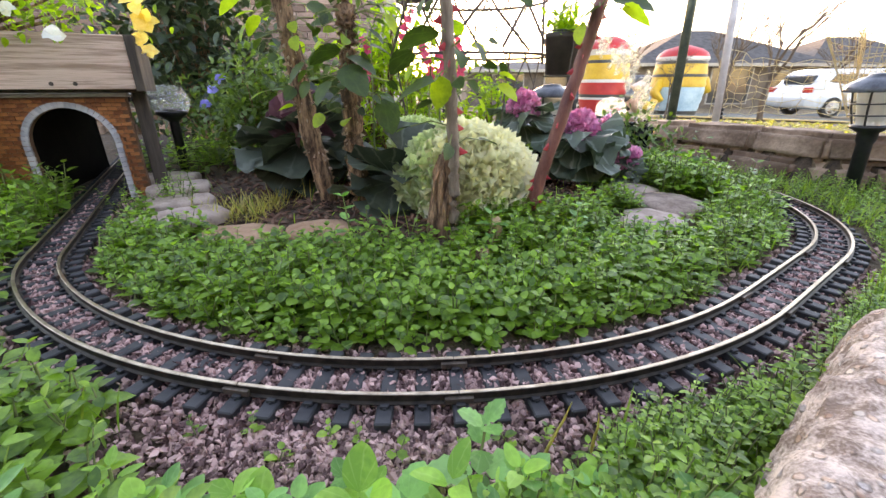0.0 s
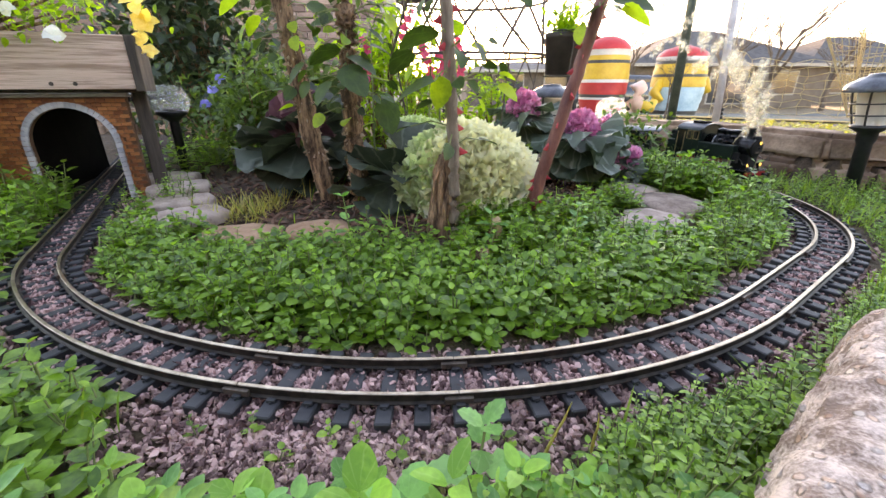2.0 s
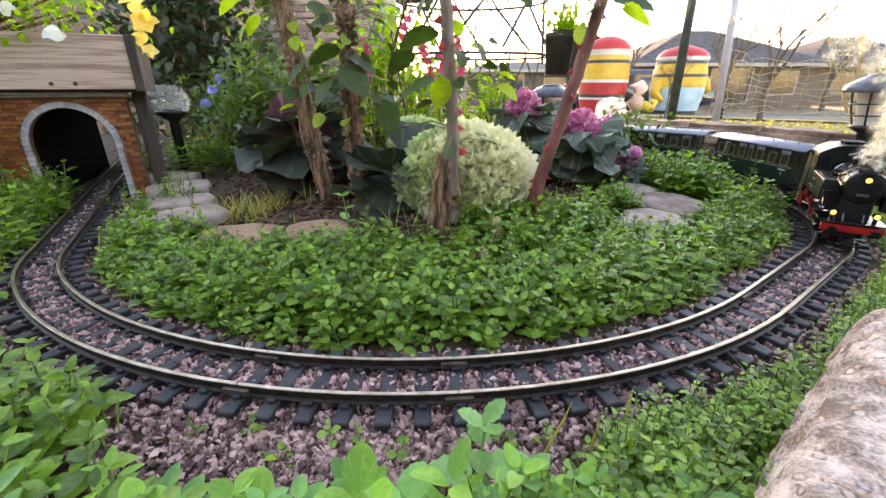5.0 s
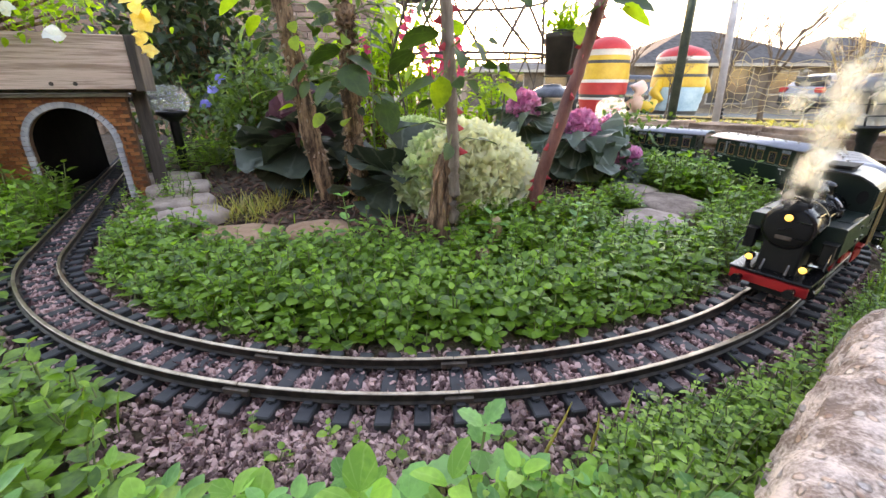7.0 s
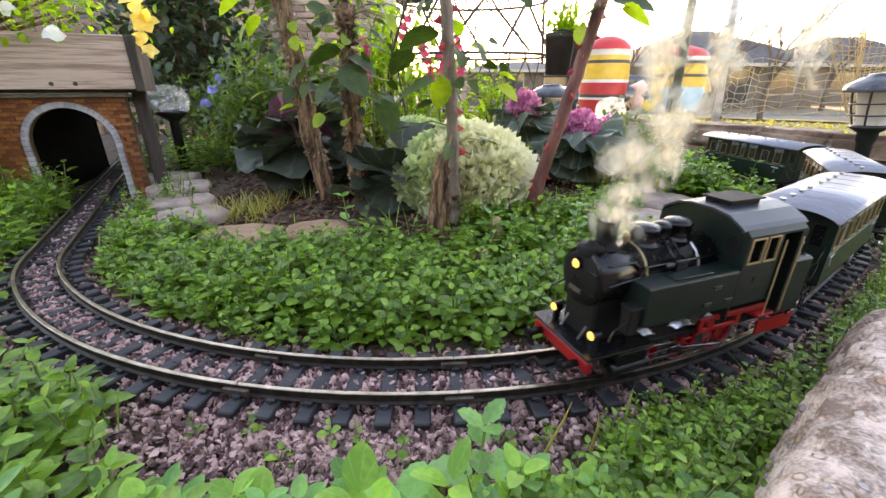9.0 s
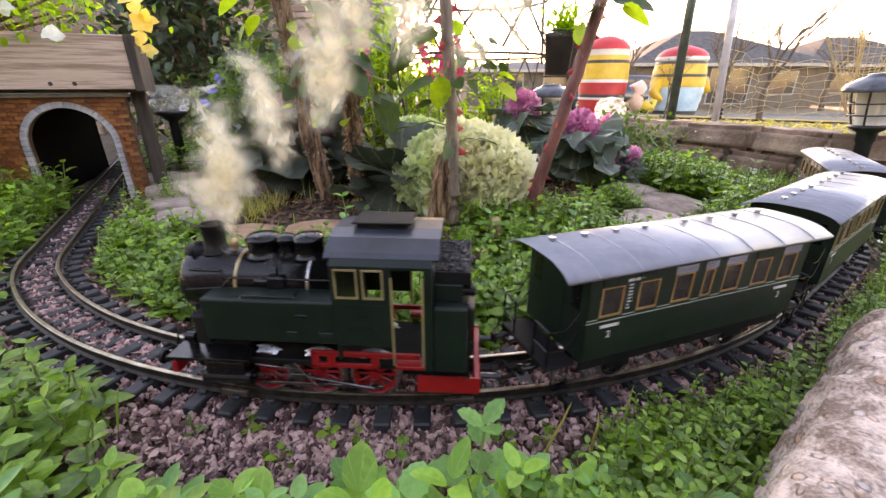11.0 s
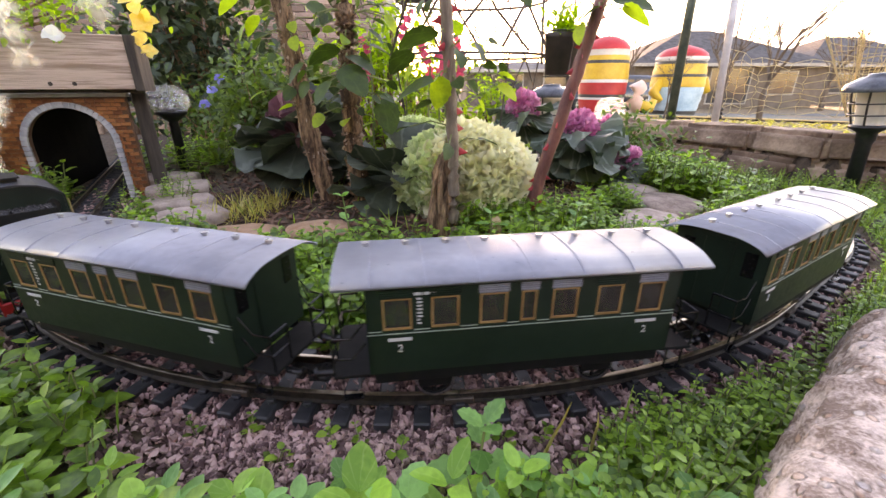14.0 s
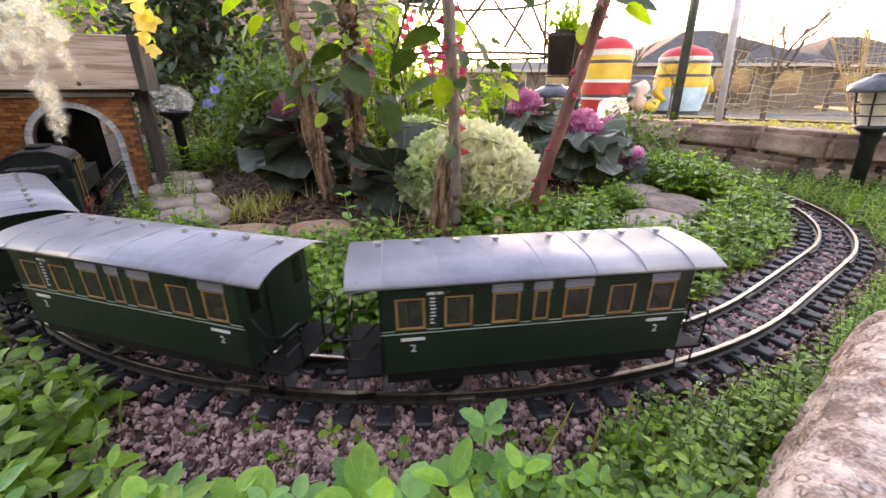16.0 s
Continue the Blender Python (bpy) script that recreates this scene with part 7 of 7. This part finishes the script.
def build_car(name, paint, label, L=4.4, H=1.5):
    t = empty(name, Matrix(), label, "car")
    W = 0.88
    side = [(-L / 2, 0.35), (-L / 2 + 0.02, 0.85), (-L / 2 + 0.25, 1.0), (-L / 2 + 0.5, H - 0.08), (-L / 2 + 0.9, H), (0.35, H), (0.75, H - 0.1), (1.35, 1.0), (L / 2 - 0.25, 0.85), (L / 2, 0.65), (L / 2, 0.32), (L / 2 - 0.4, 0.25), (-L / 2 + 0.4, 0.25)]
    bm = bmesh.new()
    secs = []
    for y, k in ((-W, 0.0), (-W + 0.1, 1.0), (W - 0.1, 1.0), (W, 0.0)):
        secs.append([bm.verts.new((x, y * (0.86 if z > 1.05 else 1), z if k else max(0.33, min(z, H - 0.12)))) for x, z in side])
    n = len(side)
    for a, b2 in zip(secs, secs[1:]):
        for i in range(n):
            bm.faces.new((a[i], a[(i + 1) % n], b2[(i + 1) % n], b2[i]))
    bm.faces.new(secs[0][::-1])
    bm.faces.new(secs[-1])
    bmesh.ops.recalc_face_normals(bm, faces=bm.faces[:])
    bmesh.ops.bevel(bm, geom=bm.edges[:], offset=0.03, segments=2, affect='EDGES')
    body = part("body", bm, paint, t, "", True)
    for y in (-1, 1):
        yy = sorted((y * 0.80, y * 0.815))
        for a, b2 in ((-1.55, -0.75), (-0.68, 0.10), (0.17, 0.85)):
            lo = [(a + (0.0 if a > -1.5 else -0.15), 0.98), (b2 + (0.25 if b2 > 0.8 else 0), 0.98), (b2 - (0.05 if b2 > 0.8 else 0), H - 0.16), (a + (0.15 if a < -1.5 else 0), H - 0.16)]
            bm = bmesh.new()
            va = [bm.verts.new((x, yy[0], z)) for x, z in lo]
            vb = [bm.verts.new((x, yy[1], z)) for x, z in lo]
            for i in range(4):
                bm.faces.new((va[i], va[(i + 1) % 4], vb[(i + 1) % 4], vb[i]))
            bm.faces.new(va[::-1])
            bm.faces.new(vb)
            bmesh.ops.recalc_face_normals(bm, faces=bm.faces[:])
            part("window", bm, "window_glass", t, "dark side window")
        part("tail_light", box(-L / 2 - 0.01, -L / 2 + 0.16, min(y * 0.62, y * 0.89), max(y * 0.62, y * 0.89), 0.78, 0.95, 0.02), "tail_light", t, "red tail light")
        part("sill", box(-1.0, 1.0, min(y * 0.86, y * 0.9), max(y * 0.86, y * 0.9), 0.25, 0.38, 0.02), "tyre_rubber", t)
        for x in (-1.32, 1.35):
            w = part("wheel", bmesh.new(), "tyre_rubber", t)
            turn = Matrix.Rotation(radians(90), 4, 'X')
            bm = lathe([(0.20, -0.10), (0.31, -0.10), (0.33, -0.07), (0.33, 0.07), (0.31, 0.10), (0.20, 0.10), (0.20, -0.10)], 24, None, turn)
            bm.to_mesh(w.data)
            bm.free()
            w.location = (x, y * 0.80, 0.33)
            bm = bmesh.new()
            for k in range(5):
                a = 2 * math.pi * k / 5
                rod((0, y * 0.09, 0), (0.2 * math.cos(a), y * 0.09, 0.2 * math.sin(a)), 0.035, seg=6, bm=bm)
            lathe([(0.19, -0.02), (0.215, -0.02), (0.215, 0.02), (0.19, 0.02), (0.19, -0.02)], 20, bm, Matrix.Translation((0, y * 0.09, 0)) @ turn)
            part("rim", bm, "steel", w, "bright alloy rim")
    part("windscreen", box(0.82, 1.28, -0.62, 0.62, 1.02, 1.30, 0.05), "window_glass", t, "dark windscreen")
    part("rear_window", box(-L / 2 + 0.22, -L / 2 + 0.5, -0.6, 0.6, 1.02, 1.32, 0.05), "window_glass", t, "dark rear window")
    return t


white_car = build_car("white_suv", "car_white", "pale silver-white family car passing on the street", 4.5, 1.52)
dark_car = build_car("dark_car", "car_dark", "dark sedan passing on the street", 4.5, 1.38)
parked = build_car("parked_car", "car_dark", "dark car parked across the street", 4.3, 1.4)
parked.matrix_basis = pose(6.6, 17.5, ground_z(6.6, 17.5), 0, 0, 185)


# ---- poles, netting, bare trees, wire frame, hanging pot ----
def pole(a, b, r, mat, name, label):
    t = empty(name, Matrix.Translation(a), label, "post")
    d = Vector(b) - Vector(a)
    part("shaft", rod((0, 0, -0.05), d, r, seg=14), mat, t, "", True)
    part("cap", ball(d, r * 1.1, 2), mat, t, "", True)


pole((1.185, 2.2, 0.05), (1.160, 2.2, 1.25), 0.021, "post_green", "steel_post", "dark green steel post behind the wall")
pole((1.424, 2.2, 0.04), (1.33, 2.2, 1.2), 0.017, "post_pale", "pale_post", "pale plastic stake behind the wall")


def build_net():
    rnd = random.Random(6)
    t = empty("goal_net", pose(0, 0, 0), "white knotted netting hung across the yard", "net")

    def node(i, j):
        u, v = i / 17, j / 8
        x = 1.72 + 1.5 * u + 0.012 * math.sin(j * 3.1 + i)
        y = 2.75 + 0.25 * math.sin(u * 5)
        z = 0.05 + 0.42 * v * (1 - 0.22 * math.sin(u * 3.14)) + 0.015 * math.sin(i * 2.3 + j)
        return (x, y, z)
    for i in range(18):
        part("string", tube([node(i, j) for j in range(9)], 0.0022, 4), "net_string", t)
    for j in range(9):
        part("string", tube([node(i, j) for i in range(18)], 0.0018, 4), "net_string", t)
    t = empty("bunched_net", pose(0, 0, 0), "yellowish net bunched up and hanging in a cone", "net")
    def rim(u):
        return Vector((1.66 + 0.62 * u, 2.0 + 0.05 * math.sin(u * 21), 0.50 - 0.07 * math.sin(u * 3.14) + 0.25 * max(0, u - 0.55)))

    def foot(u):
        return Vector((1.90 + 0.10 * u + 0.16 * max(0, u - 0.5), 2.0, 0.10 + 0.01 * math.sin(u * 42)))
    for i in range(44):
        u = i / 43
        p, q = rim(u), foot(u)
        pts = [p.lerp(q, k / 6) + Vector((rnd.uniform(-1, 1), 0, rnd.uniform(-1, 1))) * 0.005 for k in range(7)]
        part("string", tube(pts, 0.0015, 4), "net_string", t)
    for j in range(16):
        v = j / 16
        pts = [rim(i / 20).lerp(foot(i / 20), v) + Vector((0, 0, 0.006 * math.sin(i * 1.3 + j * 2.1))) for i in range(21)]
        part("string", tube(pts, 0.0014, 4), "net_string", t)


build_net()


def bare_tree(x, y, z, h, r, seed, depth=5, spread=0.55, label="bare winter tree with fine twigs"):
    rnd = random.Random(seed)
    t = empty("bare_tree", pose(x, y, z), label, "tree")
    trunk, twigs = bmesh.new(), bmesh.new()

    def grow(p, d, length, rad, level):
        q = p + d * length * 0.5 + Vector((rnd.uniform(-1, 1), rnd.uniform(-1, 1), 0)) * length * 0.06
        e = p + d * length
        tube([p, q, e], [rad, rad * 0.85, rad * 0.68], 7 if level < 2 else 4, trunk if level < 2 else twigs)
        if level >= depth:
            return
        for k in range(3 if level else 4):
            a = rnd.uniform(0, 6.3)
            nd = (d + Vector((math.cos(a), math.sin(a), rnd.uniform(-0.1, 0.5))) * spread * rnd.uniform(0.6, 1.3)).normalized()
            grow(p + d * length * rnd.uniform(0.6, 1.0), nd, length * rnd.uniform(0.55, 0.8), rad * 0.5, level + 1)
    grow(Vector((0, 0, -0.1)), Vector((0, 0, 1)), h, r, 0)
    part("trunk", trunk, "bare_bark", t)
    tagged(part("twig_mass", twigs, "bare_bark", t, "fine bare twigs"), kind="stuff")


bare_tree(3.75, 5.0, -0.12, 0.66, 0.034, 1, 5, 0.62, "small bare fruit tree with a forked crown")
bare_tree(2.35, 4.5, 0.0, 0.28, 0.012, 2, 5, 0.6, "thin leafless bush in the yard")
bare_tree(5.6, 16.5, -0.9, 1.5, 0.10, 3, 5, 0.7)
bare_tree(13.5, 21.0, -1.0, 2.0, 0.14, 4, 5, 0.7)
bare_tree(19.5, 22.0, -1.0, 2.0, 0.13, 5, 5, 0.7)
bare_tree(9.0, 22.0, -1.0, 1.9, 0.12, 6, 5, 0.7)
bare_tree(27.0, 38.0, -1.0, 2.6, 0.18, 7, 5, 0.7)


def far_trees():
    """Dim line of trees along the horizon."""
    rnd = random.Random(77)
    b = Bulk()
    shape = leaf_shape(0.9, 0.6, 0.2, 0.3)
    for k in range(5200):
        x = rnd.uniform(-120, 120)
        y = 75 + rnd.uniform(-8, 8)
        h = 3.0 + 1.8 * noise.noise(Vector((x * 0.06, 0, 0))) + 1.0 * noise.noise(Vector((x * 0.3, 0, 3)))
        b.add(shape, Matrix.LocRotScale((x, y, -1.0 + rnd.uniform(0, max(1.0, h))), Euler((rnd.uniform(0, 6), rnd.uniform(0, 6), rnd.uniform(0, 6))), (1.6, 1.6, 1.6)))
    tagged(b.build("far_trees", "shrub_mid", None, "dim line of trees on the horizon"), category="trees", kind="stuff")


far_trees()


def wire_frame():
    """An upturned rusty wire basket and obelisk over the bed."""
    t = empty("wire_obelisk", pose(0.07, 1.12, 0.0), "rusty garden obelisk of bent wires", "plant support")
    for k in range(10):
        a = 2 * math.pi * k / 10
        pts = [(0.20 * math.cos(a), 0.14 * math.sin(a), 0.30 + 0.02 * math.sin(3 * a)), (0.17 * math.cos(a + .5), 0.12 * math.sin(a + .5), 0.42), (0.13 * math.cos(a + 1.0), 0.10 * math.sin(a + 1.0), 0.54), (0.02 * math.cos(a), 0.02 * math.sin(a), 0.62)]
        part("wire", tube(pts, 0.0036, 5), "wire", t)
    for r, z in ((0.20, 0.30), (0.18, 0.42), (0.13, 0.54)):
        part("wire_ring", tube([(r * math.cos(0.2618 * i), r * 0.7 * math.sin(0.2618 * i), z) for i in range(25)], 0.0034, 5), "wire", t)
    for k in range(4):
        a = 2 * math.pi * k / 4 + 0.4
        part("leg", tube([(0.20 * math.cos(a), 0.14 * math.sin(a), 0.30), (0.17 * math.cos(a), 0.12 * math.sin(a), 0.12), (0.15 * math.cos(a), 0.11 * math.sin(a), -0.03)], 0.0022, 5), "wire", t)
    t = empty("trellis", pose(-0.12, 1.32, 0.0), "diagonal rusty wire trellis behind the roses", "trellis")
    for k in range(9):
        x = -0.24 + 0.06 * k
        part("bar", tube([(x, 0, 0.0 if k % 2 else 0.0), (x + 0.25, 0, 0.62)], 0.0022, 5), "wire", t)
        part("bar", tube([(x + 0.25, 0.006, 0.0), (x, 0.006, 0.62)], 0.0022, 5), "wire", t)


wire_frame()


def hanging_pot():
    t = empty("hanging_pot", pose(0.265, 1.0, 0.255), "brown plastic pot held in a wire holder", "plant pot")
    part("pot", lathe([(0, 0.0), (0.030, 0.0), (0.036, 0.072), (0.039, 0.073), (0.039, 0.084), (0.035, 0.084), (0.034, 0.074), (0, 0.070)], 24), "pot", t, "", True)
    for z, r in ((0.086, 0.045), (-0.003, 0.035)):
        part("holder_ring", tube([(r * math.cos(0.3142 * i), r * math.sin(0.3142 * i), z) for i in range(21)], 0.0016, 5), "wire", t)
    for k in range(4):
        a = math.pi / 2 * k + 0.3
        part("holder_wire", tube([(0.045 * math.cos(a), 0.045 * math.sin(a), 0.086), (0.035 * math.cos(a), 0.035 * math.sin(a), -0.003)], 0.0014, 5), "wire", t)
    part("hanger", tube([(0.02, 0.04, 0.086), (0.03, 0.05, 0.30), (0.03, 0.05, 0.75)], 0.002, 5), "wire", t, "thin black hanger wire")
    rnd = random.Random(3)
    b = Bulk()
    shape = leaf_shape(0.030, 0.008, 0.3, 0.4)
    for k in range(150):
        b.add(shape, pose(rnd.gauss(0, 0.016), rnd.gauss(0, 0.016), 0.075 + abs(rnd.gauss(0, 0.022)), 0, -rnd.uniform(10, 80), rnd.uniform(0, 360)))
    b.build("foliage", "shrub_sun_tint", t, "small lime green leaves")
    part("pole", tube([(0.034, 0.05, -0.28), (0.034, 0.05, 0.2), (0.03, 0.05, 0.75)], 0.0026, 6), "wire", t, "thin wire stand")


hanging_pot()
globe_lamp(0.62, 1.58, 1.0, -0.07)


def wall_top_litter():
    """Dry leaves, twigs and clods on the yard's earth behind the wall."""
    rnd = random.Random(15)
    b = Bulk()
    shapes = [leaf_shape(rnd.uniform(0.02, 0.05), rnd.uniform(0.01, 0.02), 0.4, 0.4) for _ in range(5)]
    for k in range(1500):
        x, y = rnd.uniform(0.4, 3.2), rnd.uniform(1.2, 3.6)
        if beyond_wall(x, y) < 0.12:
            continue
        b.add(rnd.choice(shapes), pose(x, y, ground_z(x, y) + 0.004, rnd.uniform(-40, 40), rnd.uniform(-60, 20), rnd.uniform(0, 360)))
    tagged(b.build("dry_litter", "dry_grass", None, "dry leaves and straw on the yard's bare earth"), category="litter", kind="stuff")


wall_top_litter()


def wall_top_stone(x, y, z, turn, seed):
    ob = rough_block("loose_stone", 0.075, 0.05, 0.028, "wall_block", seed, 3, 0.008, 0.010)
    ob.matrix_basis = pose(x, y, z, 0, 3, turn)
    tagged(ob, "loose reddish brown stone lying on the wall", "stone", "stones on the wall")


wall_top_stone(1.30, 1.16, 0.104, 30, 2.0)


def cable_stake():
    t = empty("cable_stake", pose(1.47, 2.25, 0.04), "thin dark stake with a black clip behind the wall", "stake")
    part("rod", rod((0, 0, -0.05), (-0.03, 0, 1.1), 0.0035, seg=8), "wire", t)
    for z in (0.035, 0.055, 0.075):
        part("clip", ball((-0.001, -0.004, z), 0.011, 2, (1, 0.8, 0.9)), "black_plastic", t, "", True)


cable_stake()

# the low sun itself, far off
_s = part("sun_ball", ball((76.0, 1500, 123.4), 13, 3), glowing("sun_glow", (1.0, 0.86, 0.55), 12.0), None, "the low sun's glowing disc", True)
tagged(_s, category="sun", kind="structure")


# ---- steam ----
def steam_material():
    m, t, n, l, b = nodes_of("steam")
    # warm cream: the sun's tint on the steam is put into both colours
    b.inputs["Base Color"].default_value = (0.92, 0.86, 0.74, 1)
    b.inputs["Roughness"].default_value = 1.0
    b.inputs["Specular IOR Level"].default_value = 0.0
    tl = n.new("ShaderNodeBsdfTranslucent")
    tl.inputs[0].default_value = (0.96, 0.90, 0.72, 1)
    half = n.new("ShaderNodeMixShader")
    half.inputs[0].default_value = 0.6
    l.new(b.outputs[0], half.inputs[1])
    l.new(tl.outputs[0], half.inputs[2])
    uv = n.new("ShaderNodeUVMap")
    uv.uv_map = "flake"
    far = n.new("ShaderNodeVectorMath")
    far.operation = 'LENGTH'
    l.new(uv.outputs[0], far.inputs[0])
    fade = n.new("ShaderNodeMapRange")
    fade.interpolation_type = 'SMOOTHSTEP'
    l.new(far.outputs["Value"], fade.inputs[0])
    fade.inputs[1].default_value, fade.inputs[2].default_value, fade.inputs[3].default_value, fade.inputs[4].default_value = 0.0, 0.95, 0.56, 0.0
    co = n.new("ShaderNodeTexCoord")
    ns = n.new("ShaderNodeTexNoise")
    ns.inputs["Scale"].default_value, ns.inputs["Detail"].default_value = 90, 3
    l.new(co.outputs["Object"], ns.inputs["Vector"])
    r = n.new("ShaderNodeMapRange")
    l.new(ns.outputs[0], r.inputs[0])
    r.inputs[1].default_value, r.inputs[2].default_value, r.inputs[3].default_value, r.inputs[4].default_value = 0.3, 0.7, 0.45, 1.0
    mul = n.new("ShaderNodeMath")
    mul.operation = 'MULTIPLY'
    l.new(fade.outputs[0], mul.inputs[0])
    l.new(r.outputs[0], mul.inputs[1])
    clear = n.new("ShaderNodeBsdfTransparent")
    mix = n.new("ShaderNodeMixShader")
    l.new(mul.outputs[0], mix.inputs[0])
    l.new(clear.outputs[0], mix.inputs[1])
    l.new(half.outputs[0], mix.inputs[2])
    l.new(mix.outputs[0], n["Material Output"].inputs[0])
    return m


M["steam"] = steam_material()


def puff_mesh(seed):
    """A wisp: thin curled shreds at all angles, thick in its middle and thinning outwards, long in x."""
    rnd = random.Random(seed)
    v, f, uvs = [], [], []
    for k in range(16):
        c = Vector((max(-0.03, min(0.03, rnd.gauss(0, 0.014))), max(-0.008, min(0.008, rnd.gauss(0, 0.0045))), max(-0.008, min(0.008, rnd.gauss(0, 0.0045)))))
        q = Euler((rnd.uniform(0, 6.3), rnd.uniform(0, 6.3), rnd.uniform(0, 6.3))).to_matrix()
        s = rnd.uniform(0.010, 0.019)
        n = len(v)
        v.append(c + q @ Vector((0, 0, 0.002)))
        w = [(0, 0)]
        for i in range(8):
            a = math.pi / 4 * i
            v.append(c + q @ Vector((s * 1.2 * math.cos(a), s * 0.9 * math.sin(a), 0.003 * math.sin(2 * a))))
            w.append((math.cos(a), math.sin(a)))
        for i in range(8):
            j = (i + 1) % 8
            f.append((n, n + 1 + i, n + 1 + j))
            uvs += [w[0], w[1 + i], w[1 + j]]
    me = bpy.data.meshes.new("steam_puff")
    me.from_pydata([p[:] for p in v], [], f)
    lay = me.uv_layers.new(name="flake")
    for d, w in zip(lay.data, uvs):
        d.uv = w
    me.materials.append(M["steam"])
    me.shade_smooth()
    return me


PUFFS = []
_rnd = random.Random(99)
_shapes = [puff_mesh(k) for k in range(6)]
for _k in range(250):
    _o = new("steam_puff", _shapes[_k % 6])
    tagged(_o, "thin whitish steam wisp from the chimney", "steam", "steam from the locomotive", "stuff")
    PUFFS.append((_o, -3.4 + 19.3 * _k / 250, _rnd.uniform(0, 6.3), _rnd.uniform(0.3, 1.5), _rnd.uniform(0.75, 1.25), _rnd.uniform(0, 90)))


def steam_rows(born, turn, side, lift, roll):
    """A wisp rides in the boiler until it is born, then rises from the chimney, widens out and drifts off."""
    rows = []

    def chimney(t):
        return on_line(front_at(t) + LOCO_LEN if t >= 0 else 1.476 - 0.148 * t + LOCO_LEN, 0.09)
    ages = (0, 0.12, 0.3, 0.6, 1.0, 1.5, 2.2, 3.2, 4.5, 6.5, 9.5, 13.0)
    times = sorted(set([0.0, 16.0] + [k * 0.5 for k in range(33) if k * 0.5 < born - 0.1] + [round(born + a, 3) for a in ages if 0 < born + a < 16]))
    for t in times:
        age = t - born
        if age < 0:
            rows.append((t, chimney(t) @ pose(0.045 + 0.004 * math.sin(turn), 0, 0.0905)))
            continue
        m0 = chimney(born)
        p = m0 @ Vector((0.0872, 0, 0.128))
        way = m0.to_3x3() @ Vector((1, 0, 0))
        up = lift * (0.19 * (1 - math.exp(-age / 0.8)) + 0.045 * age)
        out = side * 0.075 * (1 - math.exp(-max(0, age - 0.1) / 1.3)) + 0.010 * age * side
        p = p + Vector((math.cos(turn) * out, math.sin(turn) * out, up)) + Vector((0.03, 0.035, 0)) * age * 0.7 + way * 0.04 * (1 - math.exp(-age / 0.25))
        tip = min(80, 500 * age)
        h = math.degrees(math.atan2(way.y, way.x))
        rows.append((t, Matrix.Translation(p) @ pose(0, 0, 0, 0, 0, h + roll * min(1, age / 2)) @ pose(0, 0, 0, 0, -tip + 60 * min(1, max(0, age - 0.6) / 1.5) * math.sin(turn), 0)))
    return rows


def car_rows(x0, v, y, turn=0):
    return [(t, pose(x0 + v * t, y, ground_z(min(max(x0 + v * t, -11), 11), y) + 0.02, 0, 0, turn)) for t in range(0, 17)]


def motions():
    walk(loco, train_rows(LOCO_LEN, 0.09))
    for k, c in enumerate(coaches):
        walk(c, train_rows(FIRST + PITCH_S * k, 0.128))
    for ob, born, turn, side, lift, roll in PUFFS:
        walk(ob, steam_rows(born, turn, side, lift, roll))
    walk(white_car, car_rows(14.15, 4.75, 15.0))
    walk(dark_car, car_rows(-13.1, 3.95, 15.0))


motions()
